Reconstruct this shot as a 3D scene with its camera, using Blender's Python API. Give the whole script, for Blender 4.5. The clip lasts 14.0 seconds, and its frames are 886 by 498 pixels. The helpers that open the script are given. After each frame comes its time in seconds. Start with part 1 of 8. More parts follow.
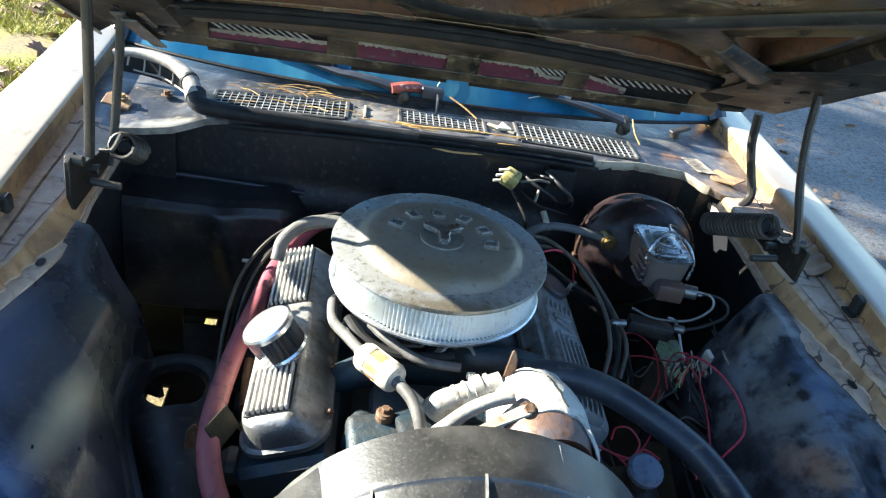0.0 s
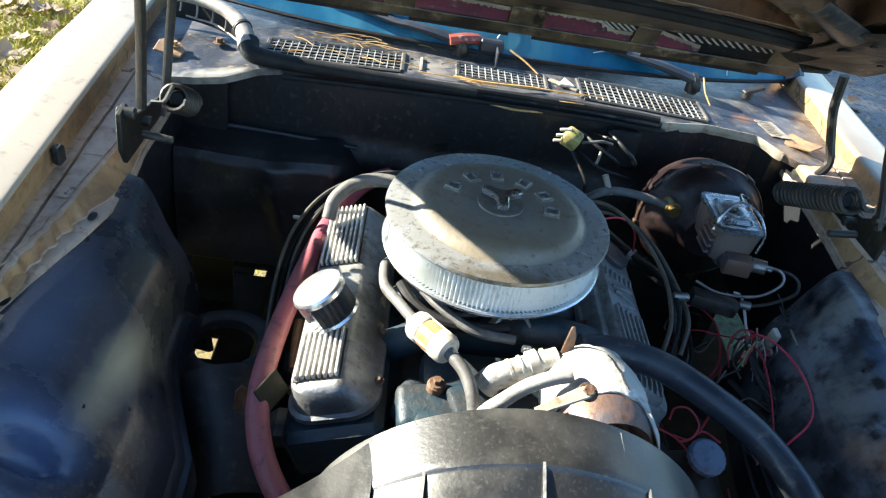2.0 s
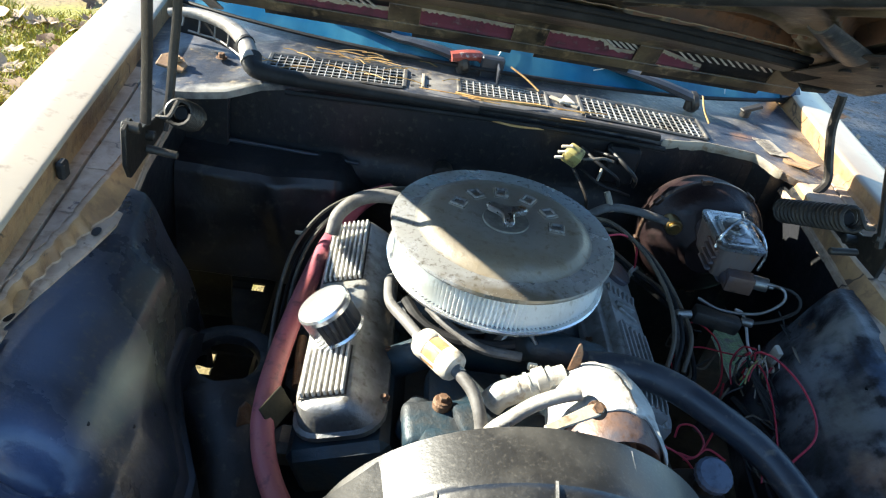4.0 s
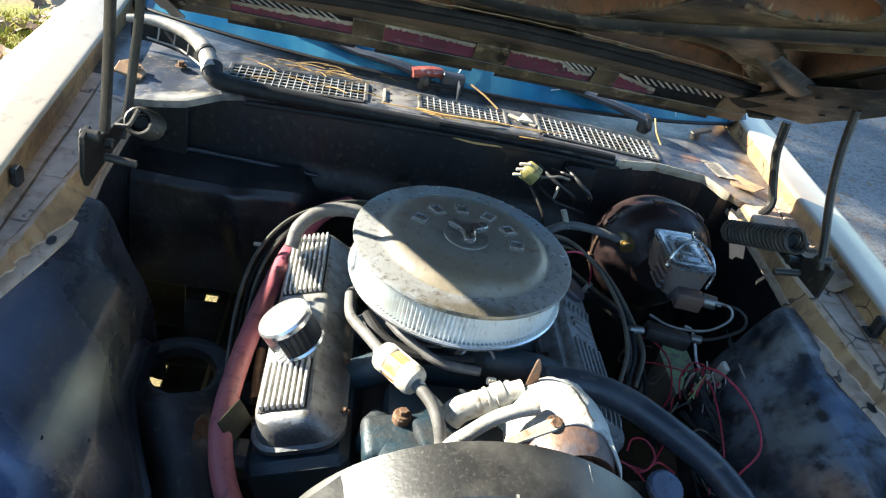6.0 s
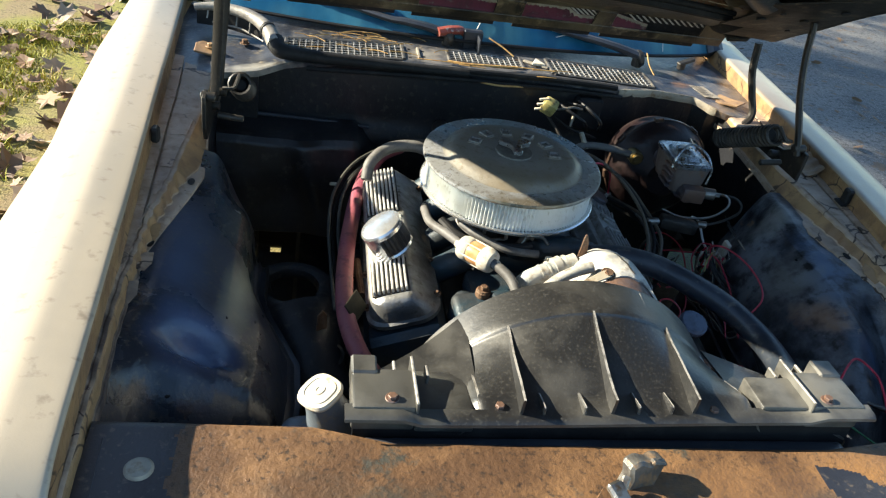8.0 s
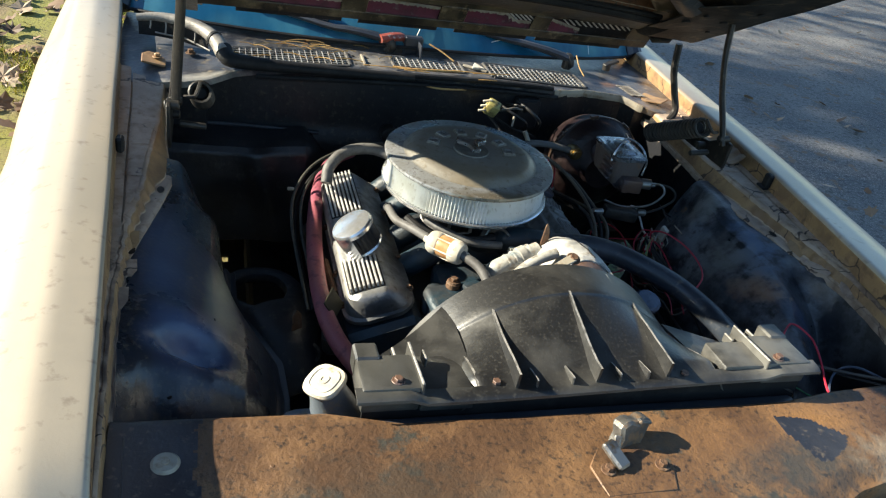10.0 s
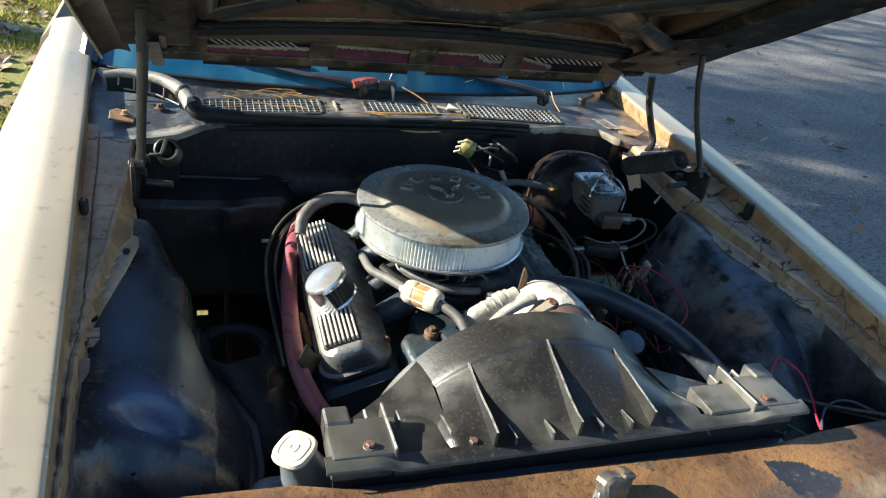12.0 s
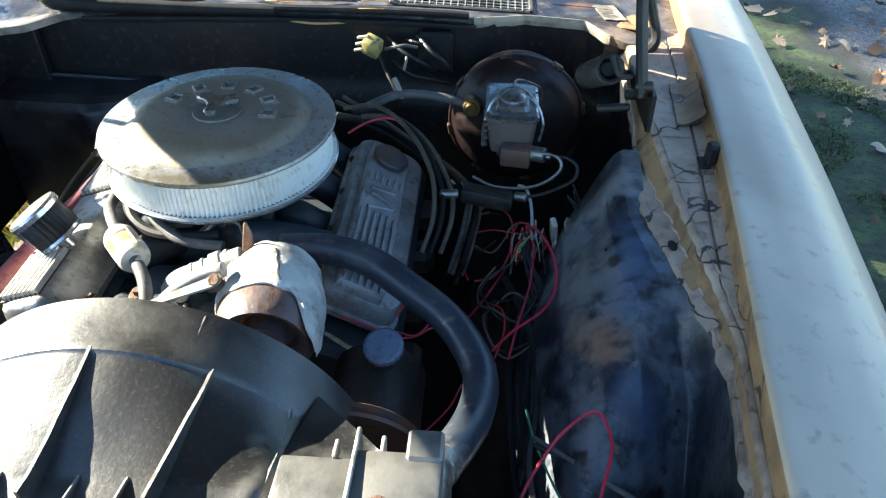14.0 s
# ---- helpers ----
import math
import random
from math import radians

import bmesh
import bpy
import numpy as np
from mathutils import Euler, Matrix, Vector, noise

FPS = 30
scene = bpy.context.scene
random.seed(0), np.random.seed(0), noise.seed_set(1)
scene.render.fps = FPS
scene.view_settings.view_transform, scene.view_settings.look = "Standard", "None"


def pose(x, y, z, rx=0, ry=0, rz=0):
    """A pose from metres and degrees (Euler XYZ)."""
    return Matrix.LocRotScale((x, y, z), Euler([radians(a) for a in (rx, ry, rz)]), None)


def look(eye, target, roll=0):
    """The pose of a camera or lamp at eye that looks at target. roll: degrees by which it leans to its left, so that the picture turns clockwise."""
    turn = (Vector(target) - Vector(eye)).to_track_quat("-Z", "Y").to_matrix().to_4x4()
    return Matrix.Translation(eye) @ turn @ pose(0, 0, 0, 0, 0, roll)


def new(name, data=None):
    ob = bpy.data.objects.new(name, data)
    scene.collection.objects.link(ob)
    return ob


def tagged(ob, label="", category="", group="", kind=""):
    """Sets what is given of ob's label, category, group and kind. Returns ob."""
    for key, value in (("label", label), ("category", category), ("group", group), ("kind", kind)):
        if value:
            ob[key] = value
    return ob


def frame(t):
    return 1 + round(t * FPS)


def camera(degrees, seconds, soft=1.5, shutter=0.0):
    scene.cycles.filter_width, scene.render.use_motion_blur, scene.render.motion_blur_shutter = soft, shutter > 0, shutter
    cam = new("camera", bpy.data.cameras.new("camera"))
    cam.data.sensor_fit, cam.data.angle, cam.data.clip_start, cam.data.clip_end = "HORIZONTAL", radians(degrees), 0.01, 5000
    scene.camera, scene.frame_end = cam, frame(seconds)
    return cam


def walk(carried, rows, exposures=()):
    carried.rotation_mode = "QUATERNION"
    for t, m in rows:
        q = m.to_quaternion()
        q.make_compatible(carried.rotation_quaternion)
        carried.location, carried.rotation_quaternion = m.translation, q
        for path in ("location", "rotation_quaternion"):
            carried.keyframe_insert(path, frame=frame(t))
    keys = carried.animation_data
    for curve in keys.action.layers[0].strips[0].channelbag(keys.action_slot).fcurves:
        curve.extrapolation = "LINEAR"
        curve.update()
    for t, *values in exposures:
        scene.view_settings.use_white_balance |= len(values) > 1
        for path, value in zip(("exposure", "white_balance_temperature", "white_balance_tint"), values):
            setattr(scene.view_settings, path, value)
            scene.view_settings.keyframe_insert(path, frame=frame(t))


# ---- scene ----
cam = camera(61.2, 14.0, 1.2)
PATH = [
    (0, (-0.188, -1.061, 1.587), (0.08, 0.623, 0.543), 10.9),
    (0.5, (-0.11, -1.045, 1.586), (-0.04, 0.616, 0.474), 9.6),
    (1, (-0.154, -1.021, 1.593), (-0.041, 0.635, 0.477), 9.9),
    (1.5, (-0.192, -1.006, 1.584), (-0.008, 0.614, 0.426), 11.3),
    (2, (-0.204, -1.004, 1.582), (-0.037, 0.603, 0.403), 11.1),
    (2.5, (-0.211, -1.007, 1.585), (-0.033, 0.593, 0.398), 11.4),
    (3, (-0.216, -1.003, 1.58), (-0.037, 0.601, 0.398), 11.3),
    (5.3, (-0.238, -1.001, 1.587), (0.01, 0.652, 0.488), 13.9),
    (5.5, (-0.238, -1.002, 1.591), (0.029, 0.647, 0.491), 14.2),
    (6, (-0.248, -1.009, 1.59), (0.068, 0.635, 0.495), 15.1),
    (6.5, (-0.282, -1.024, 1.583), (0.143, 0.592, 0.484), 16.4),
    (7, (-0.337, -1.059, 1.573), (0.087, 0.574, 0.499), 13.6),
    (7.5, (-0.372, -1.205, 1.594), (-0.033, 0.426, 0.487), 11.3),
    (8, (-0.421, -1.307, 1.617), (-0.058, 0.307, 0.492), 10.4),
    (8.2, (-0.453, -1.325, 1.621), (-0.008, 0.276, 0.508), 10.8),
    (10.3, (-0.547, -1.353, 1.611), (0.051, 0.237, 0.557), 11.8),
    (10.5, (-0.549, -1.352, 1.613), (0.048, 0.246, 0.569), 11.9),
    (11, (-0.549, -1.349, 1.617), (0.056, 0.259, 0.595), 12.2),
    (11.5, (-0.551, -1.343, 1.62), (0.051, 0.279, 0.617), 11.7),
    (12, (-0.499, -1.32, 1.629), (0.111, 0.305, 0.634), 9.2),
    (12.5, (-0.3, -1.318, 1.603), (0.282, 0.276, 0.545), 4.9),
    (13, (-0.111, -1.234, 1.56), (0.369, 0.337, 0.42), 5.6),
    (13.5, (0.122, -1.07, 1.542), (0.409, 0.503, 0.34), 5.8),
    (14, (0.38, -1.009, 1.525), (0.277, 0.532, 0.254), 0.1),
]
EXPOSURES = [(t, e, k, 3) for t, e, k in ((0.0, 2.60, 6250), (0.5, 2.68, 6290), (1.0, 2.57, 6330), (3.0, 2.47, 6460), (6.0, 2.52, 6500), (6.5, 2.61, 6520), (7.0, 2.56, 6640), (7.5, 2.30, 6860), (8.0, 1.84, 6960), (8.5, 1.64, 6960), (11.5, 1.58, 6560), (12.0, 1.72, 6520), (12.5, 2.12, 6480), (13.5, 2.60, 6440), (14.0, 2.71, 6480))]
walk(cam, [(t, look(eye, target, roll)) for t, eye, target, roll in PATH], EXPOSURES)

# ---- light ----
SUN = Vector((-2.04, 0.66, 1.0)).normalized()          # towards the low sun
world = bpy.data.worlds.new("sky")
scene.world = world
world.use_nodes = True
wn = world.node_tree
sky = wn.nodes.new("ShaderNodeTexSky")
sky.sky_type, sky.sun_disc = "NISHITA", False
sky.air_density, sky.dust_density, sky.ozone_density = 1.0, 0.2, 3.5
sky.sun_elevation = math.asin(SUN.z)
sky.sun_rotation = math.atan2(SUN.x, SUN.y)
wn.links.new(sky.outputs[0], wn.nodes["Background"].inputs[0])
wn.nodes["Background"].inputs[1].default_value = 0.085
sun_data = bpy.data.lights.new("sun", "SUN")
sun_data.energy, sun_data.angle, sun_data.color = 5.0, radians(0.5), (1.0, 0.91, 0.78)
sun = new("sun", sun_data)
sun.matrix_world = look((SUN * 20), (0, 0, 0))

# ---- materials ----
MATS = {}


def mat(name, base, second=None, rough=0.5, metal=0.0, scale=6.0, amount=0.5, grain=None, grain_scale=90.0,
        grain_amount=0.35, bump=0.15, bump_scale=120.0, rough2=None, coat=0.0, spec=0.5, stretch=(1, 1, 1), spots=None, spots_at=0.62, spots_scale=14.0):
    """A surface of two colours in large patches, a fine grain of a third, optional spots, and fine relief."""
    m = bpy.data.materials.new(name)
    m.use_nodes = True
    nt = m.node_tree
    b = nt.nodes["Principled BSDF"]
    b.inputs["Roughness"].default_value, b.inputs["Metallic"].default_value = rough, metal
    b.inputs["Coat Weight"].default_value = coat
    b.inputs["Specular IOR Level"].default_value = spec
    tc = nt.nodes.new("ShaderNodeTexCoord")
    mp = nt.nodes.new("ShaderNodeMapping")
    mp.inputs["Scale"].default_value = stretch
    nt.links.new(tc.outputs["Object"], mp.inputs[0])

    def tex(sc, detail=6.0, rg=0.6):
        n = nt.nodes.new("ShaderNodeTexNoise")
        n.inputs["Scale"].default_value, n.inputs["Detail"].default_value, n.inputs["Roughness"].default_value = sc, detail, rg
        nt.links.new(mp.outputs[0], n.inputs[0])
        return n

    def ramp(n, lo, hi):
        r = nt.nodes.new("ShaderNodeMapRange")
        r.inputs[1].default_value, r.inputs[2].default_value = lo, hi
        nt.links.new(n.outputs[0], r.inputs[0])
        return r.outputs[0]

    def mixed(fac, a, c):
        x = nt.nodes.new("ShaderNodeMix")
        x.data_type = "RGBA"
        nt.links.new(fac, x.inputs[0])
        for slot, v in ((6, a), (7, c)):
            if isinstance(v, tuple):
                x.inputs[slot].default_value = (*v, 1)
            else:
                nt.links.new(v, x.inputs[slot])
        return x.outputs[2]

    second = second or tuple(v * 0.72 for v in base)
    big = tex(scale)
    f = ramp(big, 0.62 - amount * 0.3, 0.62 - amount * 0.3 + 0.16)
    col = mixed(f, base, second)
    grain = grain or tuple(v * 0.55 for v in base)
    g = ramp(tex(grain_scale, 4.0), 0.66 - grain_amount * 0.3, 0.80 - grain_amount * 0.25)
    col = mixed(g, col, grain)
    if spots:
        s = ramp(tex(spots_scale, 8.0, 0.7), spots_at, spots_at + 0.05)
        col = mixed(s, col, spots)
    nt.links.new(col, b.inputs["Base Color"])
    if rough2 is not None:
        r = nt.nodes.new("ShaderNodeMapRange")
        r.inputs[3].default_value, r.inputs[4].default_value = rough, rough2
        nt.links.new(f, r.inputs[0])
        nt.links.new(r.outputs[0], b.inputs["Roughness"])
    if bump:
        bn = nt.nodes.new("ShaderNodeBump")
        bn.inputs["Strength"].default_value, bn.inputs["Distance"].default_value = bump, 0.004
        nt.links.new(tex(bump_scale, 5.0).outputs[0], bn.inputs["Height"])
        nt.links.new(bn.outputs[0], b.inputs["Normal"])
    MATS[name] = m
    return m


PAINT = mat("faded_tan_paint", (0.43, 0.365, 0.28), (0.375, 0.325, 0.255), 0.38, 0, 3.0, 0.6, (0.27, 0.22, 0.165), 40, 0.25, 0.05, 300, coat=0.22, spots=(0.24, 0.185, 0.135), spots_at=0.84, spots_scale=38)
LEDGE = mat("chipped_tan_paint", (0.43, 0.33, 0.255), (0.33, 0.24, 0.175), 0.6, 0, 12, 0.7, (0.25, 0.17, 0.115), 50, 0.45, 0.35, 70, spots=(0.085, 0.05, 0.045), spots_at=0.64, spots_scale=34)
ARMS = mat("worn_black_hinge_paint", (0.014, 0.0125, 0.0115), (0.030, 0.026, 0.022), 0.5, 0.1, 14, 0.5, (0.06, 0.045, 0.033), 60, 0.3, 0.2, 120, spec=0.35)
GRILLE = mat("bare_grille_wire", (0.50, 0.49, 0.47), (0.30, 0.28, 0.25), 0.45, 0.4, 14, 0.5, (0.18, 0.12, 0.08), 70, 0.3)
LIDDARK = mat("grimy_raised_shapes", (0.27, 0.27, 0.265), (0.17, 0.165, 0.155), 0.35, 0.4, 60, 0.5, (0.10, 0.085, 0.07), 120, 0.4)
DARKRING = mat("dark_lid_edging", (0.12, 0.112, 0.10), (0.19, 0.18, 0.16), 0.6, 0.1, 60, 0.5, (0.16, 0.15, 0.13), 150, 0.4)
WIPERGREY = mat("greyed_wiper_metal", (0.13, 0.13, 0.135), (0.06, 0.06, 0.064), 0.45, 0.3, 18, 0.6, (0.035, 0.034, 0.034), 60, 0.4)


def add_cracks(m, colour, scale=11.0, width=0.012):
    """Thin jagged cracks between flakes of paint, only where a slow pattern lets them."""
    nt = m.node_tree
    b = nt.nodes["Principled BSDF"]
    old = b.inputs["Base Color"].links[0].from_socket
    tc = nt.nodes.new("ShaderNodeTexCoord")
    warp = nt.nodes.new("ShaderNodeTexNoise")
    warp.inputs["Scale"].default_value, warp.inputs["Detail"].default_value = 11, 3
    nt.links.new(tc.outputs["Object"], warp.inputs[0])
    add = nt.nodes.new("ShaderNodeVectorMath")
    add.operation = "MULTIPLY_ADD"
    add.inputs[1].default_value = (0.10, 0.10, 0.10)
    nt.links.new(warp.outputs["Color"], add.inputs[0])
    nt.links.new(tc.outputs["Object"], add.inputs[2])
    vor = nt.nodes.new("ShaderNodeTexVoronoi")
    vor.feature = "DISTANCE_TO_EDGE"
    vor.inputs["Scale"].default_value = scale
    nt.links.new(add.outputs[0], vor.inputs[0])
    line = nt.nodes.new("ShaderNodeMapRange")
    line.inputs[1].default_value, line.inputs[2].default_value = width, width * 2.6
    line.inputs[3].default_value, line.inputs[4].default_value = 1.0, 0.0
    nt.links.new(vor.outputs[0], line.inputs[0])
    where = nt.nodes.new("ShaderNodeTexNoise")
    where.inputs["Scale"].default_value = 6.0
    nt.links.new(tc.outputs["Object"], where.inputs[0])
    gate = nt.nodes.new("ShaderNodeMapRange")
    gate.inputs[1].default_value, gate.inputs[2].default_value = 0.48, 0.58
    nt.links.new(where.outputs[0], gate.inputs[0])
    mul = nt.nodes.new("ShaderNodeMath")
    mul.operation = "MULTIPLY"
    nt.links.new(line.outputs[0], mul.inputs[0])
    nt.links.new(gate.outputs[0], mul.inputs[1])
    x = nt.nodes.new("ShaderNodeMix")
    x.data_type = "RGBA"
    nt.links.new(mul.outputs[0], x.inputs[0])
    nt.links.new(old, x.inputs[6])
    x.inputs[7].default_value = (*colour, 1)
    nt.links.new(x.outputs[2], b.inputs["Base Color"])



OCHRE = mat("ochre_seam_paint", (0.32, 0.195, 0.095), (0.21, 0.125, 0.068), 0.5, 0, 16, 0.6, (0.19, 0.11, 0.06), 45, 0.45, 0.4, 80, spots=(0.10, 0.06, 0.04), spots_at=0.67, spots_scale=24)
BLACK = mat("dusty_black_paint", (0.020, 0.023, 0.031), (0.040, 0.046, 0.060), 0.36, 0, 5, 0.55, (0.060, 0.055, 0.048), 110, 0.22, 0.08, 140, rough2=0.50, spec=0.6, spots=(0.10, 0.09, 0.075), spots_at=0.75, spots_scale=60)
INNERL = mat("dusty_blue_black_paint", (0.020, 0.024, 0.033), (0.040, 0.047, 0.064), 0.25, 0, 5, 0.6, (0.082, 0.075, 0.060), 90, 0.38, 0.2, 120, rough2=0.40, spec=0.65, spots=(0.075, 0.062, 0.044), spots_at=0.73, spots_scale=40)
BLACK_R = mat("stained_black_paint", (0.024, 0.030, 0.042), (0.115, 0.130, 0.150), 0.30, 0, 11, 0.66, (0.012, 0.012, 0.015), 34, 0.62, 0.5, 70, rough2=0.5, spec=0.6, spots=(0.20, 0.115, 0.058), spots_at=0.64, spots_scale=15)
HEATER = mat("glossy_black_heater_case", (0.010, 0.010, 0.012), (0.022, 0.022, 0.026), 0.34, 0, 9, 0.6, (0.040, 0.036, 0.034), 40, 0.3, 0.3, 60, rough2=0.5)
WALLBLACK = mat("black_firewall_paint", (0.006, 0.007, 0.009), (0.014, 0.015, 0.019), 0.5, 0, 9, 0.6, (0.050, 0.044, 0.036), 60, 0.32, 0.35, 60, rough2=0.4, spots=(0.05, 0.043, 0.034), spots_at=0.68, spots_scale=20)
COWL = mat("weathered_grey_steel", (0.115, 0.112, 0.116), (0.040, 0.042, 0.050), 0.36, 0.15, 14, 0.7, (0.24, 0.20, 0.15), 60, 0.34, 0.35, 80, rough2=0.28, spots=(0.20, 0.10, 0.045), spots_at=0.66, spots_scale=26)
COWLPALE = mat("pale_weathered_steel", (0.34, 0.30, 0.235), (0.21, 0.185, 0.15), 0.55, 0.05, 10, 0.6, (0.22, 0.155, 0.095), 60, 0.4, 0.3, 80, spots=(0.085, 0.065, 0.05), spots_at=0.66, spots_scale=28)
RUST = mat("rusted_steel", (0.110, 0.060, 0.033), (0.215, 0.115, 0.052), 0.46, 0.15, 6, 0.6, (0.040, 0.027, 0.020), 120, 0.42, 0.5, 110, rough2=0.6, spots=(0.055, 0.054, 0.045), spots_at=0.555, spots_scale=7)
SUPPORTDARK = mat("blue_black_support", (0.020, 0.021, 0.027), (0.034, 0.035, 0.042), 0.30, 0, 9, 0.6, (0.11, 0.09, 0.07), 90, 0.25, 0.2, 120, rough2=0.42, spots=(0.10, 0.055, 0.03), spots_at=0.72, spots_scale=26)
RUSTY = mat("rusty_bolt", (0.125, 0.066, 0.036), (0.19, 0.12, 0.075), 0.75, 0.2, 60, 0.5, (0.05, 0.035, 0.025), 120, 0.4, 0.6, 160)
HOODFRAME = mat("grimy_hood_frame", (0.105, 0.078, 0.047), (0.024, 0.019, 0.015), 0.45, 0.0, 8, 0.62, (0.21, 0.155, 0.095), 34, 0.32, 0.3, 60, rough2=0.30, spots=(0.016, 0.014, 0.013), spots_at=0.60, spots_scale=10)
BRACE = mat("blue_grey_pressed_steel", (0.034, 0.037, 0.040), (0.015, 0.016, 0.017), 0.38, 0.1, 9, 0.6, (0.13, 0.12, 0.10), 40, 0.32, 0.25, 80, rough2=0.45)
RAIL = mat("greasy_hood_rail", (0.018, 0.015, 0.012), (0.009, 0.008, 0.008), 0.55, 0.0, 8, 0.6, (0.10, 0.072, 0.045), 34, 0.32, 0.35, 60, rough2=0.65, spec=0.3, spots=(0.09, 0.080, 0.065), spots_at=0.72, spots_scale=16)
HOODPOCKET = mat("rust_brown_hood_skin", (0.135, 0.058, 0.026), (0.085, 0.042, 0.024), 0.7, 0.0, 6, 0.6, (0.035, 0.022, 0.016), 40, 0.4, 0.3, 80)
MAROON = mat("chipped_maroon_paint", (0.125, 0.030, 0.050), (0.070, 0.022, 0.034), 0.5, 0, 30, 0.5, (0.16, 0.14, 0.13), 60, 0.18, 0.2, 90)
PLASTIC = mat("worn_black_plastic", (0.014, 0.014, 0.0145), (0.036, 0.034, 0.030), 0.35, 0, 8, 0.62, (0.052, 0.049, 0.044), 240, 0.36, 0.10, 160, rough2=0.52, spec=1.0, spots=(0.055, 0.050, 0.042), spots_at=0.78, spots_scale=90)
PALEEDGE = mat("pale_plastic_edge", (0.34, 0.32, 0.29), (0.15, 0.14, 0.125), 0.5, 0, 60, 0.5, bump=0.2)
RUBBER = mat("black_rubber", (0.012, 0.012, 0.013), (0.024, 0.023, 0.023), 0.6, 0, 20, 0.4, bump=0.1, spec=0.25)
BLUEHOSE = mat("dusty_radiator_hose", (0.024, 0.031, 0.043), (0.042, 0.048, 0.060), 0.32, 0, 14, 0.5, (0.10, 0.095, 0.085), 70, 0.3, 0.12, rough2=0.5)
PALEHOSE = mat("weathered_pale_hose", (0.34, 0.33, 0.30), (0.22, 0.205, 0.18), 0.65, 0, 18, 0.6, (0.12, 0.10, 0.08), 60, 0.4, 0.3, 90)
NECK = mat("blotched_coolant_neck", (0.44, 0.42, 0.37), (0.16, 0.20, 0.22), 0.6, 0.1, 22, 0.55, (0.24, 0.18, 0.12), 50, 0.42, 0.4, 80)
TUBEBROWN = mat("brown_stained_tube", (0.11, 0.088, 0.062), (0.06, 0.05, 0.038), 0.55, 0, 25, 0.5, bump=0.15)
GREYHOSE = mat("greyed_rubber_hose", (0.13, 0.125, 0.12), (0.075, 0.07, 0.065), 0.6, 0, 25, 0.5, bump=0.2)
VACHOSE = mat("olive_grey_vacuum_hose", (0.060, 0.058, 0.046), (0.034, 0.033, 0.028), 0.5, 0, 25, 0.5, bump=0.1)
PINKHOSE = mat("faded_red_hose", (0.27, 0.062, 0.095), (0.28, 0.085, 0.080), 0.6, 0, 5, 0.5, (0.13, 0.035, 0.045), 50, 0.4, 0.2, 120, spots=(0.20, 0.10, 0.09), spots_at=0.66, spots_scale=16)
CHROME = mat("chrome", (0.80, 0.80, 0.80), (0.70, 0.69, 0.66), 0.20, 0.85, 30, 0.4, (0.5, 0.47, 0.42), 120, 0.2, 0.03, rough2=0.25)
LID = mat("dulled_chrome_lid", (0.40, 0.395, 0.37), (0.32, 0.30, 0.26), 0.36, 0.35, 7, 0.6, (0.20, 0.165, 0.12), 70, 0.36, 0.2, 140, rough2=0.48, spots=(0.14, 0.11, 0.08), spots_at=0.65, spots_scale=120)
LIDRIM = mat("speckled_chrome_rim", (0.50, 0.51, 0.52), (0.40, 0.40, 0.39), 0.26, 0.6, 10, 0.5, (0.15, 0.135, 0.115), 110, 0.42, 0.15, 160, rough2=0.40, spots=(0.16, 0.14, 0.12), spots_at=0.63, spots_scale=190)
ALU = mat("cast_aluminium", (0.40, 0.395, 0.38), (0.25, 0.24, 0.22), 0.36, 0.62, 18, 0.6, (0.16, 0.14, 0.11), 60, 0.36, 0.3, 150, rough2=0.55, spots=(0.13, 0.11, 0.09), spots_at=0.68, spots_scale=26)
ALUDULL = mat("chalky_cast_aluminium", (0.33, 0.335, 0.335), (0.20, 0.20, 0.19), 0.42, 0.22, 18, 0.6, (0.16, 0.14, 0.11), 60, 0.36, 0.3, 150, rough2=0.55, spots=(0.13, 0.11, 0.09), spots_at=0.68, spots_scale=26)
FINTOP = mat("polished_fin_edges", (0.70, 0.69, 0.66), (0.52, 0.50, 0.47), 0.35, 0.5, 25, 0.5, bump=0.1)
PAPER = mat("white_filter_paper", (0.74, 0.75, 0.72), (0.62, 0.62, 0.57), 0.85, 0, 14, 0.5, (0.50, 0.48, 0.42), 60, 0.3, 0.1)
ENGBLUE = mat("greasy_blue_engine_paint", (0.014, 0.032, 0.046), (0.026, 0.030, 0.034), 0.5, 0.1, 14, 0.6, (0.040, 0.044, 0.045), 45, 0.4, 0.5, 60)
DARKRIM = mat("grimy_vent_rim", (0.12, 0.115, 0.11), (0.05, 0.048, 0.046), 0.45, 0.2, 24, 0.6, (0.20, 0.165, 0.12), 60, 0.36)
GREASE = mat("greasy_black_metal", (0.022, 0.020, 0.018), (0.045, 0.037, 0.030), 0.5, 0.2, 22, 0.5, bump=0.4, bump_scale=60)
STEEL = mat("dull_steel", (0.30, 0.29, 0.27), (0.17, 0.16, 0.145), 0.42, 0.9, 22, 0.5, (0.18, 0.11, 0.06), 60, 0.35, 0.2)
BROWNMETAL = mat("brown_booster_shell", (0.017, 0.0100, 0.0110), (0.029, 0.0165, 0.0160), 0.30, 0.2, 9, 0.6, (0.008, 0.006, 0.006), 40, 0.5, 0.35, 60, rough2=0.5, spots=(0.036, 0.022, 0.016), spots_at=0.67, spots_scale=22)
